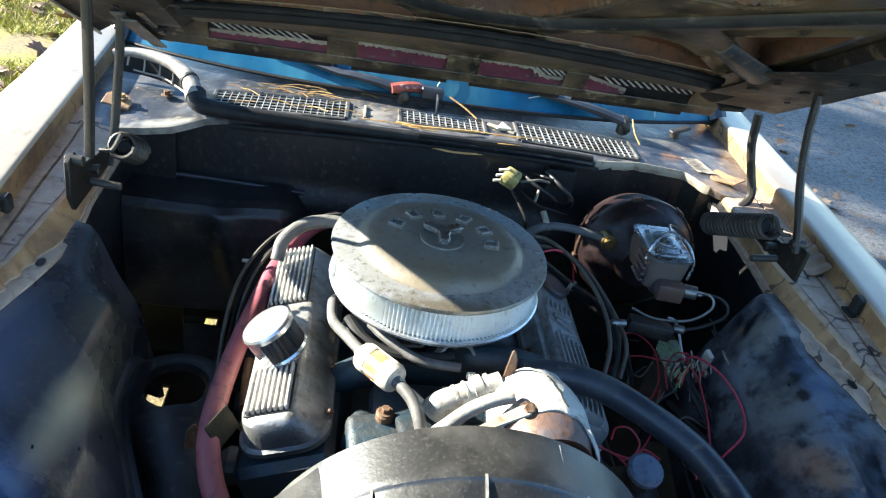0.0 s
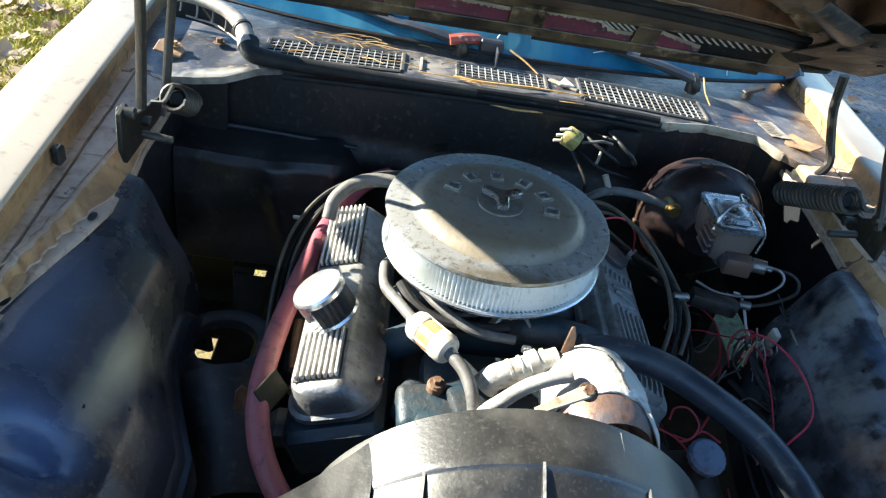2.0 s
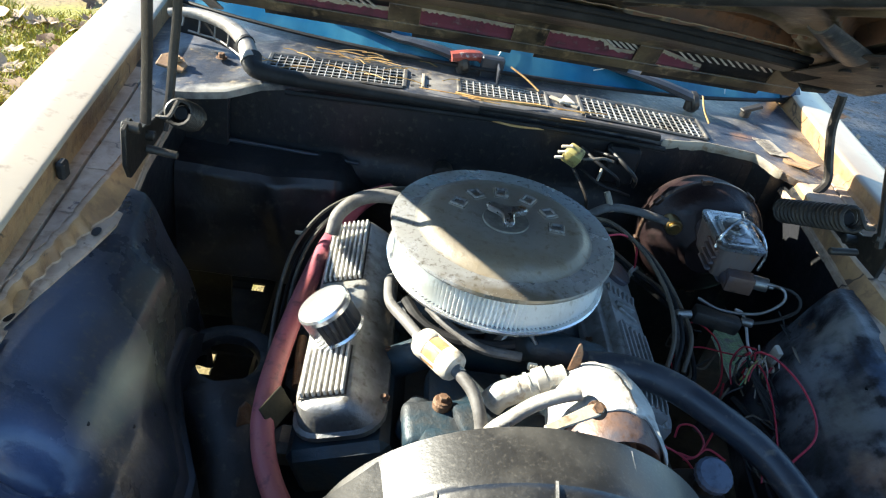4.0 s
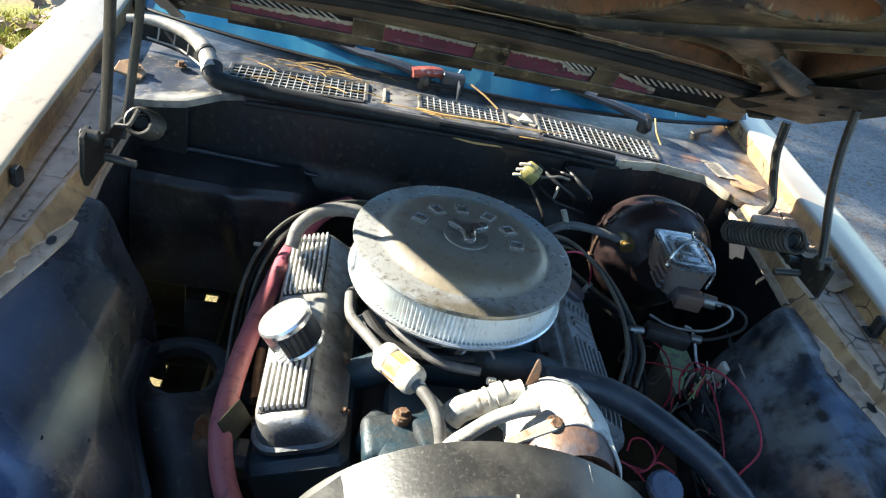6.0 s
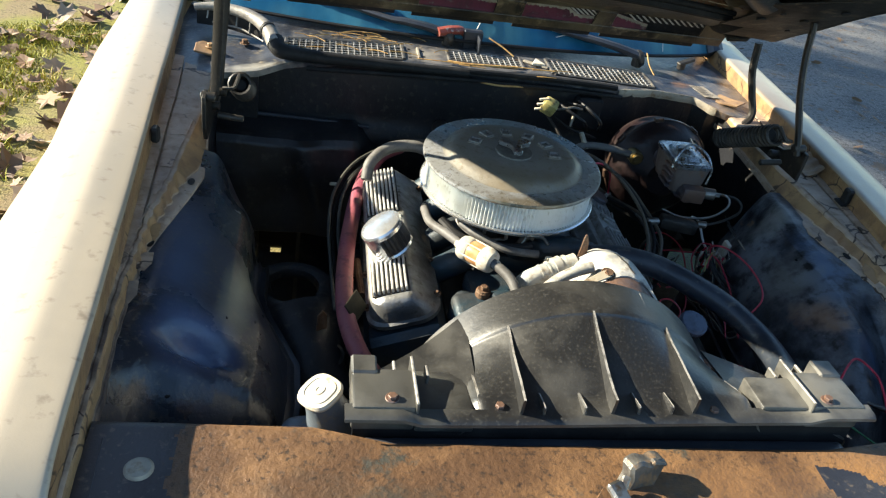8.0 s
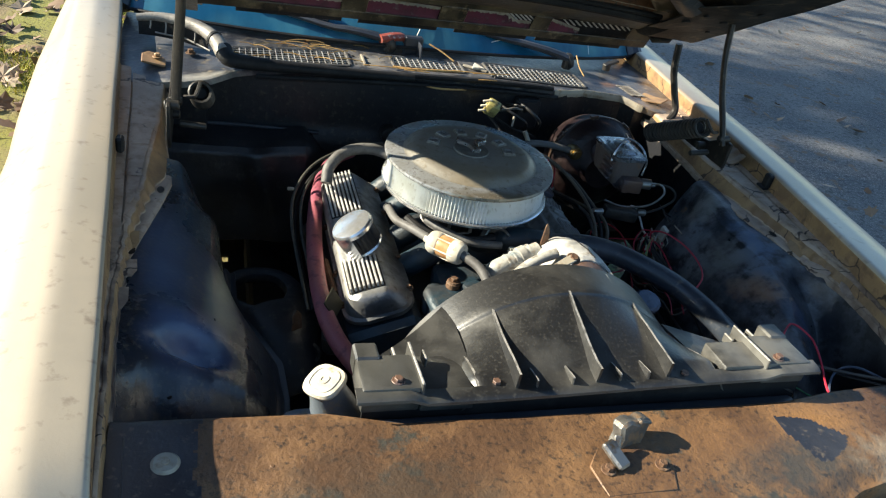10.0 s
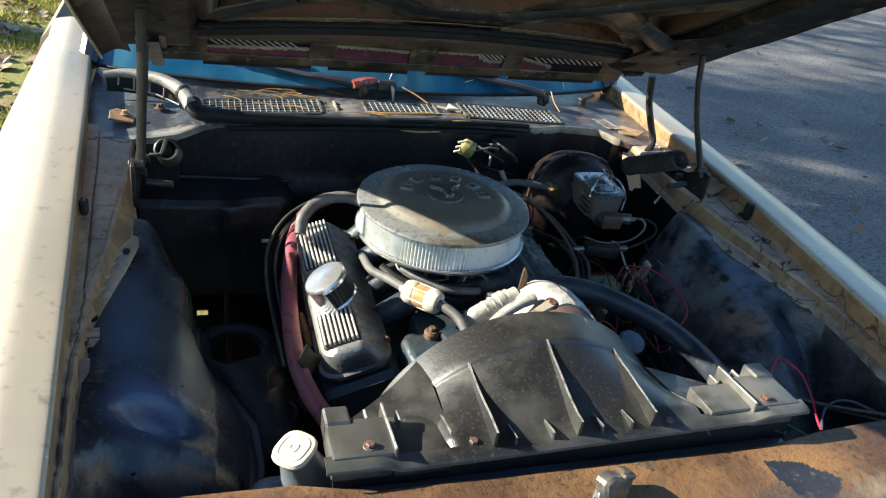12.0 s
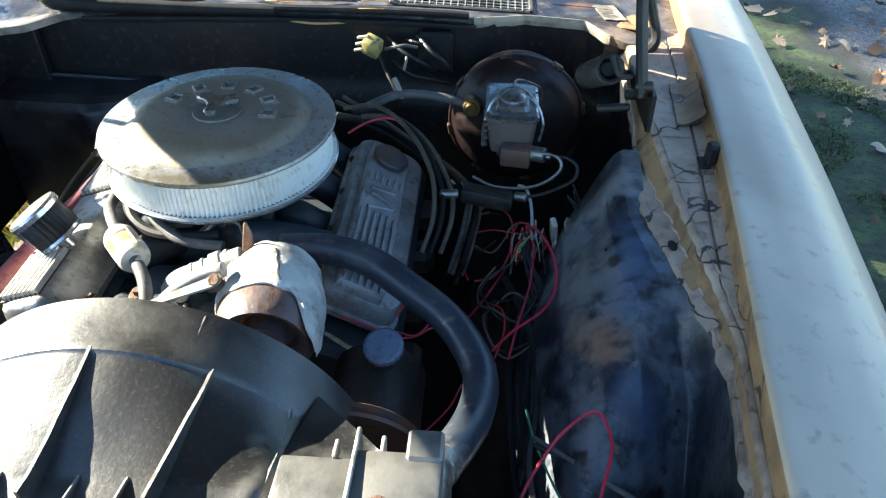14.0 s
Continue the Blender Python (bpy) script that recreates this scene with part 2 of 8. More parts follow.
RINGMETAL = mat("rubbed_rusty_band", (0.10, 0.062, 0.045), (0.045, 0.028, 0.022), 0.32, 0.6, 18, 0.5, (0.20, 0.15, 0.11), 60, 0.35, 0.3)
WHITECAST = mat("chalky_white_casting", (0.50, 0.49, 0.46), (0.36, 0.35, 0.325), 0.7, 0.1, 16, 0.55, (0.27, 0.235, 0.20), 46, 0.4, 0.6, 50, spots=(0.30, 0.25, 0.20), spots_at=0.68, spots_scale=22)
RUSTFACE = mat("rust_brown_casting", (0.15, 0.085, 0.058), (0.075, 0.070, 0.085), 0.5, 0.2, 11, 0.55, bump=0.4, bump_scale=70)
WHITEPL = mat("yellowed_white_plastic", (0.58, 0.54, 0.45), (0.46, 0.40, 0.31), 0.45, 0, 25, 0.5, (0.34, 0.25, 0.15), 45, 0.4, 0.1)
TANKGREY = mat("dull_blue_grey_plastic", (0.13, 0.155, 0.185), (0.085, 0.10, 0.12), 0.4, 0, 18, 0.5, (0.20, 0.18, 0.15), 60, 0.35, 0.2)
FUELORANGE = mat("orange_stained_plastic", (0.50, 0.30, 0.15), (0.46, 0.20, 0.07), 0.35, 0, 30, 0.5, bump=0.05)
BRASS = mat("tarnished_brass", (0.34, 0.25, 0.11), (0.22, 0.17, 0.09), 0.4, 0.9, 40, 0.5)
YELLOW = mat("yellowed_connector", (0.42, 0.36, 0.13), (0.28, 0.23, 0.09), 0.5, 0, 60, 0.5, (0.14, 0.10, 0.05), 70, 0.4)
REDWIRE = mat("red_wire", (0.50, 0.03, 0.06), (0.40, 0.02, 0.05), 0.4, 0, 30, 0.4, bump=0)
BLACKWIRE = mat("black_wire", (0.014, 0.014, 0.015), (0.03, 0.03, 0.03), 0.5, 0, 30, 0.4, bump=0)
WHITEWIRE = mat("grey_white_wire", (0.55, 0.54, 0.50), (0.40, 0.38, 0.34), 0.5, 0, 30, 0.4, bump=0)
GREENWIRE = mat("green_wire", (0.06, 0.28, 0.13), (0.04, 0.2, 0.1), 0.5, 0, 30, 0.4, bump=0)
BLUECAP = mat("blue_grey_cap", (0.10, 0.13, 0.19), (0.07, 0.09, 0.13), 0.5, 0, 40, 0.5)
STICKER = mat("faded_paper_label", (0.27, 0.235, 0.19), (0.17, 0.145, 0.115), 0.7, 0, 30, 0.5)
INK = mat("faded_print", (0.11, 0.095, 0.08), rough=0.7, bump=0)
TAPE = mat("brown_tag", (0.030, 0.027, 0.015), (0.020, 0.018, 0.011), 0.7, 0, 40, 0.5, spec=0.2)
REDPLASTIC = mat("broken_red_plastic", (0.22, 0.045, 0.03), (0.13, 0.03, 0.024), 0.5, 0, 40, 0.5, (0.42, 0.34, 0.3), 80, 0.3, 0.2)
STRAW = mat("dry_pine_needles", (0.46, 0.28, 0.10), (0.34, 0.17, 0.05), 0.6, 0, 30, 0.5, bump=0)
RESERVOIR = mat("rust_streaked_casting", (0.20, 0.155, 0.135), (0.15, 0.105, 0.085), 0.5, 0.3, 22, 0.5, (0.22, 0.12, 0.06), 60, 0.35, 0.3, 90, stretch=(1, 1, 0.3), spots=(0.26, 0.12, 0.05), spots_at=0.60, spots_scale=20)
INTERIOR = mat("dark_cabin_vinyl", (0.02, 0.022, 0.025), (0.03, 0.03, 0.03), 0.6, 0, 5, 0.5)
TYRE = mat("tyre_rubber", (0.02, 0.02, 0.02), (0.035, 0.034, 0.032), 0.7, 0, 12, 0.5)
BAREMETAL = mat("tarnished_bare_metal", (0.42, 0.43, 0.44), (0.26, 0.26, 0.26), 0.24, 0.9, 26, 0.5, (0.14, 0.12, 0.10), 80, 0.35, 0.2, 120, rough2=0.4)
MIDGREY = mat("grey_painted_bracket", (0.15, 0.145, 0.135), (0.085, 0.080, 0.074), 0.45, 0.4, 26, 0.6, (0.26, 0.16, 0.085), 60, 0.4, 0.4)


add_cracks(LEDGE, (0.040, 0.027, 0.022), 9.0, 0.008)
add_cracks(OCHRE, (0.06, 0.035, 0.022), 6.0, 0.006)


def add_stain_or_shading(m, centre, size, colour, amount=0.8, turn=0.0, ragged=2.2, fine=34):
    """A ragged soft-edged patch at a place of its own: dust, rust, painted shade or gloss."""
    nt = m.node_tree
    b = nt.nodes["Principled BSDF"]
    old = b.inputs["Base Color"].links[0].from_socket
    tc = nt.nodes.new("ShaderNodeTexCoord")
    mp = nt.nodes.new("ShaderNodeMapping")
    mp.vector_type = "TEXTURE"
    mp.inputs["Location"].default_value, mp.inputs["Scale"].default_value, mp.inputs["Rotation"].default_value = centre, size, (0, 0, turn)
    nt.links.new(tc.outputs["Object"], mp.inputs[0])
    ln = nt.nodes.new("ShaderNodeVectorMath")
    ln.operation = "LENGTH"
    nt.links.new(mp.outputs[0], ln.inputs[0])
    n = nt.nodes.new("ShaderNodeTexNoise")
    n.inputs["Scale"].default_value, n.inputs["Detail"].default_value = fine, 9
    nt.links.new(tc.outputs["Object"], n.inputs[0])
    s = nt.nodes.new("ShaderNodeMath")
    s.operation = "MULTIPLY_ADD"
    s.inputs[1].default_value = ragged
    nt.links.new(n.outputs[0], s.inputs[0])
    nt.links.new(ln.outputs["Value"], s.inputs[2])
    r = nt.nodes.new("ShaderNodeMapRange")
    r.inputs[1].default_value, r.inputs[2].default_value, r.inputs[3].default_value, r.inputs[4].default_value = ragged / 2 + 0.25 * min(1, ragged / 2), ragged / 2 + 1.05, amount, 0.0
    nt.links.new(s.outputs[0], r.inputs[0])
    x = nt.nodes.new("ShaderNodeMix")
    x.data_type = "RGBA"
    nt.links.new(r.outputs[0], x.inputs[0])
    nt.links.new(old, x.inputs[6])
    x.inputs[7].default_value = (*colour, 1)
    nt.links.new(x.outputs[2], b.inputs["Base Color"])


add_stain_or_shading(LEDGE, (-0.67, -0.53, 0.89), (0.06, 0.20, 0.1), (0.055, 0.038, 0.036), 0.92)
add_stain_or_shading(LEDGE, (-0.665, -0.10, 0.89), (0.03, 0.09, 0.1), (0.16, 0.10, 0.075), 0.6)
add_stain_or_shading(LEDGE, (0.67, -0.50, 0.89), (0.035, 0.16, 0.1), (0.13, 0.08, 0.055), 0.8)
add_stain_or_shading(RUST, (0.25, -0.82, 0.89), (0.16, 0.06, 0.2), (0.045, 0.048, 0.046), 0.85, 0.2)
add_stain_or_shading(RUST, (0.42, -0.82, 0.89), (0.08, 0.06, 0.2), (0.30, 0.235, 0.165), 0.7)
add_stain_or_shading(RUST, (0.12, -0.76, 0.89), (0.14, 0.04, 0.2), (0.22, 0.115, 0.05), 0.6)
add_stain_or_shading(RUST, (0.33, -0.74, 0.89), (0.07, 0.03, 0.2), (0.30, 0.15, 0.05), 0.6)
add_stain_or_shading(RUST, (-0.33, -0.80, 0.89), (0.18, 0.05, 0.2), (0.060, 0.048, 0.036), 0.6, -0.1)
add_stain_or_shading(PAINT, (0.76, 0.30, 0.94), (0.09, 0.50, 0.2), (0.20, 0.135, 0.085), 0.85, 0.0, 1.0, 7)
add_stain_or_shading(PAINT, (0.76, -0.10, 0.94), (0.05, 0.30, 0.2), (0.25, 0.19, 0.135), 0.7, 0.0, 1.0, 7)
# valve cover: oil and shade painted on the inner side, shade on the front end
add_stain_or_shading(ALU, (-0.184, -0.06, 0.785), (0.030, 0.30, 0.06), (0.050, 0.040, 0.030), 0.95, 0.0, 1.0, 30)
add_stain_or_shading(ALU, (-0.24, -0.315, 0.77), (0.10, 0.055, 0.08), (0.075, 0.080, 0.088), 0.95, 0.0, 0.9, 30)
# black painted into the front trench, for the shade in the gap
add_stain_or_shading(BLACK_R, (0.655, -0.60, 0.80), (0.055, 0.20, 0.4), (0.008, 0.008, 0.009), 0.97)
add_stain_or_shading(COWL, (0.46, 0.375, 0.94), (0.13, 0.028, 0.1), (0.34, 0.28, 0.20), 0.85, -0.2, 1.5, 60)
add_stain_or_shading(COWL, (0.62, 0.40, 0.93), (0.05, 0.05, 0.1), (0.30, 0.20, 0.12), 0.75, 0.4, 2.2, 70)
add_stain_or_shading(COWL, (0.60, 0.45, 0.93), (0.12, 0.03, 0.1), (0.055, 0.035, 0.025), 0.8, 0.3, 2.2, 50)
# cowl ends: blue gloss and, on the left, a sunlit front edge painted in
add_stain_or_shading(COWL, (0.53, 0.53, 0.93), (0.15, 0.075, 0.1), (0.030, 0.037, 0.055), 0.92, 0.0, 1.6, 30)
add_stain_or_shading(COWL, (-0.60, 0.45, 0.93), (0.11, 0.09, 0.1), (0.050, 0.060, 0.085), 0.9, 0.0, 1.6, 30)
add_stain_or_shading(COWL, (-0.56, 0.365, 0.93), (0.13, 0.028, 0.1), (0.36, 0.34, 0.30), 0.9, 0.35, 1.6, 50)
# pale dust on end plates and hose end, with their sunlight painted in
add_stain_or_shading(PLASTIC, (0.29, -0.63, 0.93), (0.13, 0.09, 0.1), (0.135, 0.13, 0.115), 0.75)
add_stain_or_shading(PLASTIC, (-0.30, -0.63, 0.92), (0.12, 0.10, 0.1), (0.070, 0.068, 0.060), 0.7)
add_stain_or_shading(BLUEHOSE, (0.342, -0.578, 0.885), (0.05, 0.045, 0.05), (0.36, 0.32, 0.25), 0.9)
# tan along the ridge; the blue patches paint in sky gloss round dent and lip
add_stain_or_shading(INNERL, (-0.520, -0.29, 0.80), (0.030, 0.17, 0.2), (0.33, 0.31, 0.21), 0.95, -0.10, 0.6, 20)
add_stain_or_shading(INNERL, (-0.515, -0.12, 0.80), (0.05, 0.10, 0.2), (0.10, 0.090, 0.065), 0.8, -0.3, 0.8, 12)
add_stain_or_shading(INNERL, (-0.575, -0.455, 0.80), (0.080, 0.085, 0.3), (0.085, 0.120, 0.215), 0.92, 0.0, 0.9, 12)
add_stain_or_shading(INNERL, (-0.615, -0.30, 0.86), (0.05, 0.17, 0.3), (0.060, 0.085, 0.145), 0.85, 0.0, 1.0, 12)
# rust and pale patches on the other side, again with sky gloss painted blue
add_stain_or_shading(BLACK_R, (0.535, -0.35, 0.84), (0.032, 0.07, 0.2), (0.26, 0.13, 0.055), 0.6, 0.3)
add_stain_or_shading(BLACK_R, (0.575, -0.45, 0.84), (0.05, 0.07, 0.2), (0.052, 0.085, 0.15), 0.8, 0.0, 1.2, 16)
add_stain_or_shading(BLACK_R, (0.570, -0.06, 0.86), (0.05, 0.05, 0.2), (0.22, 0.22, 0.21), 0.7)
add_stain_or_shading(BLACK_R, (0.590, -0.22, 0.86), (0.04, 0.10, 0.2), (0.07, 0.11, 0.19), 0.7, -0.2)
add_stain_or_shading(BLACK_R, (0.525, -0.22, 0.84), (0.05, 0.08, 0.2), (0.16, 0.15, 0.13), 0.6)


def add_ring(m, centre, r0, r1, colour, amount):
    """A ragged ring of colour round a point."""
    nt = m.node_tree
    b = nt.nodes["Principled BSDF"]
    old = b.inputs["Base Color"].links[0].from_socket
    tc = nt.nodes.new("ShaderNodeTexCoord")
    d = nt.nodes.new("ShaderNodeVectorMath")
    d.operation = "DISTANCE"
    d.inputs[1].default_value = centre
    nt.links.new(tc.outputs["Object"], d.inputs[0])
    n = nt.nodes.new("ShaderNodeTexNoise")
    n.inputs["Scale"].default_value, n.inputs["Detail"].default_value = 16, 9
    nt.links.new(tc.outputs["Object"], n.inputs[0])
    s = nt.nodes.new("ShaderNodeMath")
    s.operation = "MULTIPLY_ADD"
    s.inputs[1].default_value = 0.07
    nt.links.new(n.outputs[0], s.inputs[0])
    nt.links.new(d.outputs["Value"], s.inputs[2])
    r = nt.nodes.new("ShaderNodeValToRGB")
    els = r.color_ramp.elements
    mid = (r0 + r1) / 2 + 0.035
    for e, (pos, v) in zip((els[0], els[1], els.new(0.5), els.new(0.6)), ((0.0, 0.0), (r0 + 0.035, 0.0), (mid, amount), (r1 + 0.035, 0.0))):
        e.position, e.color = pos, (v, v, v, 1)
    nt.links.new(s.outputs[0], r.inputs[0])
    x = nt.nodes.new("ShaderNodeMix")
    x.data_type = "RGBA"
    nt.links.new(r.outputs[0], x.inputs[0])
    nt.links.new(old, x.inputs[6])
    x.inputs[7].default_value = (*colour, 1)
    nt.links.new(x.outputs[2], b.inputs["Base Color"])


# brown ring paints in dirt and the hood's warm reflection; greyer centre inside it
add_ring(LID, (-0.028, -0.027, 0.967), 0.070, 0.150, (0.19, 0.145, 0.095), 0.6)
add_ring(LID, (-0.028, -0.027, 0.967), 0.010, 0.075, (0.24, 0.23, 0.21), 0.6)
add_stain_or_shading(LIDRIM, (-0.03, -0.20, 0.95), (0.16, 0.045, 0.05), (0.20, 0.165, 0.11), 0.85, 0.0, 1.6, 60)
add_stain_or_shading(LID, (-0.06, -0.15, 0.96), (0.10, 0.05, 0.05), (0.26, 0.21, 0.14), 0.7, 0.3, 1.6, 60)


def glass_material():
    """Tinted windscreen: clear glass under a thin film of dust that carries the sky's reflection as colour."""
    m = bpy.data.materials.new("dusty_tinted_glass")
    m.use_nodes = True
    nt = m.node_tree
    b = nt.nodes["Principled BSDF"]
    b.inputs["Base Color"].default_value = (0.010, 0.115, 0.25, 1)
    b.inputs["Transmission Weight"].default_value = 0.6
    b.inputs["Roughness"].default_value = 0.08
    b.inputs["IOR"].default_value = 1.5
    d = nt.nodes.new("ShaderNodeBsdfDiffuse")
    tc = nt.nodes.new("ShaderNodeTexCoord")
    big = nt.nodes.new("ShaderNodeTexNoise")
    big.inputs["Scale"].default_value, big.inputs["Detail"].default_value = 3.0, 6
    nt.links.new(tc.outputs["Object"], big.inputs[0])
    tint = nt.nodes.new("ShaderNodeValToRGB")
    # blue and teal of the film paint in reflected sky and sunlit dust
    tint.color_ramp.elements[0].position, tint.color_ramp.elements[0].color = 0.40, (0.015, 0.112, 0.215, 1)
    tint.color_ramp.elements[1].position, tint.color_ramp.elements[1].color = 0.64, (0.105, 0.260, 0.290, 1)
    nt.links.new(big.outputs[0], tint.inputs[0])
    nt.links.new(tint.outputs[0], d.inputs[0])
    mp = nt.nodes.new("ShaderNodeMapping")
    mp.inputs["Scale"].default_value = (1.0, 0.25, 0.25)
    nt.links.new(tc.outputs["Object"], mp.inputs[0])
    n = nt.nodes.new("ShaderNodeTexNoise")
    n.inputs["Scale"].default_value, n.inputs["Detail"].default_value = 14, 8
    nt.links.new(mp.outputs[0], n.inputs[0])
    r = nt.nodes.new("ShaderNodeMapRange")
    r.inputs[1].default_value, r.inputs[2].default_value, r.inputs[3].default_value, r.inputs[4].default_value = 0.36, 0.68, 0.25, 0.75
    x = nt.nodes.new("ShaderNodeMixShader")
    nt.links.new(n.outputs[0], r.inputs[0])
    nt.links.new(r.outputs[0], x.inputs[0])
    nt.links.new(b.outputs[0], x.inputs[1])
    nt.links.new(d.outputs[0], x.inputs[2])
    nt.links.new(x.outputs[0], nt.nodes["Material Output"].inputs[0])
    return m


GLASS = glass_material()
add_stain_or_shading(COWL, (-0.155, 0.50, 0.95), (0.055, 0.05, 0.06), (0.27, 0.25, 0.22), 0.8, 0.0)
add_stain_or_shading(COWL, (0.56, 0.52, 0.95), (0.05, 0.025, 0.06), (0.28, 0.15, 0.08), 0.75, 0.4)
add_stain_or_shading(COWL, (0.45, 0.50, 0.95), (0.07, 0.02, 0.06), (0.03, 0.03, 0.032), 0.8, -0.3)
add_stain_or_shading(COWL, (0.50, 0.43, 0.95), (0.10, 0.012, 0.06), (0.30, 0.27, 0.22), 0.8, -0.1)


def ground_material():
    """Asphalt drive on one side of a wavering edge, earth and turf on the other."""
    m = bpy.data.materials.new("asphalt_and_turf")
    m.use_nodes = True
    nt = m.node_tree
    b = nt.nodes["Principled BSDF"]
    b.inputs["Roughness"].default_value = 0.85
    geo = nt.nodes.new("ShaderNodeTexCoord")

    def tex(sc, detail=7.0):
        n = nt.nodes.new("ShaderNodeTexNoise")
        n.inputs["Scale"].default_value, n.inputs["Detail"].default_value = sc, detail
        nt.links.new(geo.outputs["Object"], n.inputs[0])
        return n

    def rng(src, a, c, lo=0.0, hi=1.0):
        r = nt.nodes.new("ShaderNodeMapRange")
        for i, v in enumerate((a, c, lo, hi)):
            r.inputs[i + 1].default_value = v
        nt.links.new(src, r.inputs[0])
        return r.outputs[0]

    def mixed(fac, a, c):
        x = nt.nodes.new("ShaderNodeMix")
        x.data_type = "RGBA"
        nt.links.new(fac, x.inputs[0])
        for slot, v in ((6, a), (7, c)):
            if isinstance(v, tuple):
                x.inputs[slot].default_value = (*v, 1)
            else:
                nt.links.new(v, x.inputs[slot])
        return x.outputs[2]

    def pick(op, a, c):
        n = nt.nodes.new("ShaderNodeMath")
        n.operation = op
        for slot, v in ((0, a), (1, c)):
            if isinstance(v, float):
                n.inputs[slot].default_value = v
            else:
                nt.links.new(v, n.inputs[slot])
        return n.outputs[0]

    asphalt = mixed(rng(tex(1.3).outputs[0], 0.4, 0.65), (0.080, 0.082, 0.088), (0.165, 0.158, 0.150))
    asphalt = mixed(rng(tex(120, 3).outputs[0], 0.54, 0.66), asphalt, (0.26, 0.25, 0.24))
    asphalt = mixed(rng(tex(34, 9).outputs[0], 0.50, 0.72), asphalt, (0.034, 0.034, 0.037))
    asphalt = mixed(rng(tex(9, 8).outputs[0], 0.59, 0.65), asphalt, (0.135, 0.092, 0.062))
    turf = mixed(rng(tex(3.0).outputs[0], 0.42, 0.6), (0.215, 0.205, 0.042), (0.215, 0.160, 0.080))
    turf = mixed(rng(tex(60, 5).outputs[0], 0.52, 0.70), turf, (0.075, 0.062, 0.028))
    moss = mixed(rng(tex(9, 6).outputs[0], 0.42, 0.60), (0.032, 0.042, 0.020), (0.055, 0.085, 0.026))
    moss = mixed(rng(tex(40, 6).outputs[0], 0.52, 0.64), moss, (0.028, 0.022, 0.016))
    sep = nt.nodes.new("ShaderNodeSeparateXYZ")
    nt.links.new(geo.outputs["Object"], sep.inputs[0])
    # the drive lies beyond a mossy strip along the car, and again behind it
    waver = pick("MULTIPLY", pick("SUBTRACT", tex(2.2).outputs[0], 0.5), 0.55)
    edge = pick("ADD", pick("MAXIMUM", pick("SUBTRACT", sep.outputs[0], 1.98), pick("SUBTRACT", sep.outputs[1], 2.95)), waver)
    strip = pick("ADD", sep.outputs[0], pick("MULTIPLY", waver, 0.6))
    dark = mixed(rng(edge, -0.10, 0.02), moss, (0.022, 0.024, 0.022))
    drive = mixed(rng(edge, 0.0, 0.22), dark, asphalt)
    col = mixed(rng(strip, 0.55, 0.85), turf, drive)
    nt.links.new(col, b.inputs["Base Color"])
    bn = nt.nodes.new("ShaderNodeBump")
    bn.inputs["Strength"].default_value, bn.inputs["Distance"].default_value = 0.5, 0.01
    nt.links.new(tex(110, 5).outputs[0], bn.inputs["Height"])
    nt.links.new(bn.outputs[0], b.inputs["Normal"])
    return m


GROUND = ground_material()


# ---- mesh helpers ----
def thing(name, loc, label, category, group="", kind=""):
    ob = new(name)
    ob.empty_display_size = 0.05
    ob.location = loc
    return tagged(ob, label, category, group, kind)


def part(name, bm, material, parent=None, label="", second=None, sharp=32):
    """Links a bmesh, given in world places, as one mesh under a thing or part."""
    me = bpy.data.meshes.new(name)
    bm.normal_update()
    bm.to_mesh(me)
    bm.free()
    me.materials.append(material)
    if second:
        me.materials.append(second)
    for p in me.polygons:
        p.use_smooth = True
    me.set_sharp_from_angle(angle=radians(sharp))
    ob = new(name, me)
    if parent:
        ob.parent = parent
        if not parent.parent:
            ob.matrix_parent_inverse = Matrix.Translation(-parent.location)
    if label:
        ob["label"] = label
    return ob


def box(bm, c, s, bev=0.003, m=None, seg=1):
    """Adds a box of centre c and size s with bevelled edges."""
    b2 = bmesh.new()
    bmesh.ops.create_cube(b2, size=1.0, matrix=Matrix.Diagonal((*s, 1)))
    if bev:
        bmesh.ops.bevel(b2, geom=b2.edges[:], offset=min(bev, min(s) * 0.45), segments=seg, profile=0.5, affect="EDGES")
    bmesh.ops.transform(b2, matrix=Matrix.Translation(c) @ (m or Matrix()), verts=b2.verts)
    merge(bm, b2)
    return bm


def merge(bm, b2):
    me = bpy.data.meshes.new("tmp")
    b2.to_mesh(me)
    b2.free()
    bm.from_mesh(me)
    bpy.data.meshes.remove(me)


def axis_matrix(a, b):
    """Takes +z to the way from a to b, with the origin at a."""
    a, b = Vector(a), Vector(b)
    return Matrix.Translation(a) @ (b - a).to_track_quat("Z", "Y").to_matrix().to_4x4()


def lathe(bm, profile, m=None, seg=40, lobes=0, depth=0.0, caps=True):
    """Turns (radius, height) pairs round z; lobes waves the rim."""
    m = m or Matrix()
    rings = []
    for r, z in profile:
        ring = []
        for i in range(seg):
            a = 2 * math.pi * i / seg
            rr = r * (1 + depth * math.cos(lobes * a)) if lobes else r
            ring.append(bm.verts.new(m @ Vector((rr * math.cos(a), rr * math.sin(a), z))))
        rings.append(ring)
    for p, q in zip(rings, rings[1:]):
        for i in range(seg):
            bm.faces.new((p[i], p[(i + 1) % seg], q[(i + 1) % seg], q[i]))
    for ring, r in ((rings[0], profile[0][0]), (rings[-1], profile[-1][0])):
        if r > 1e-6 and caps:
            bm.faces.new(ring[::-1] if ring is rings[0] else ring)
    return bm


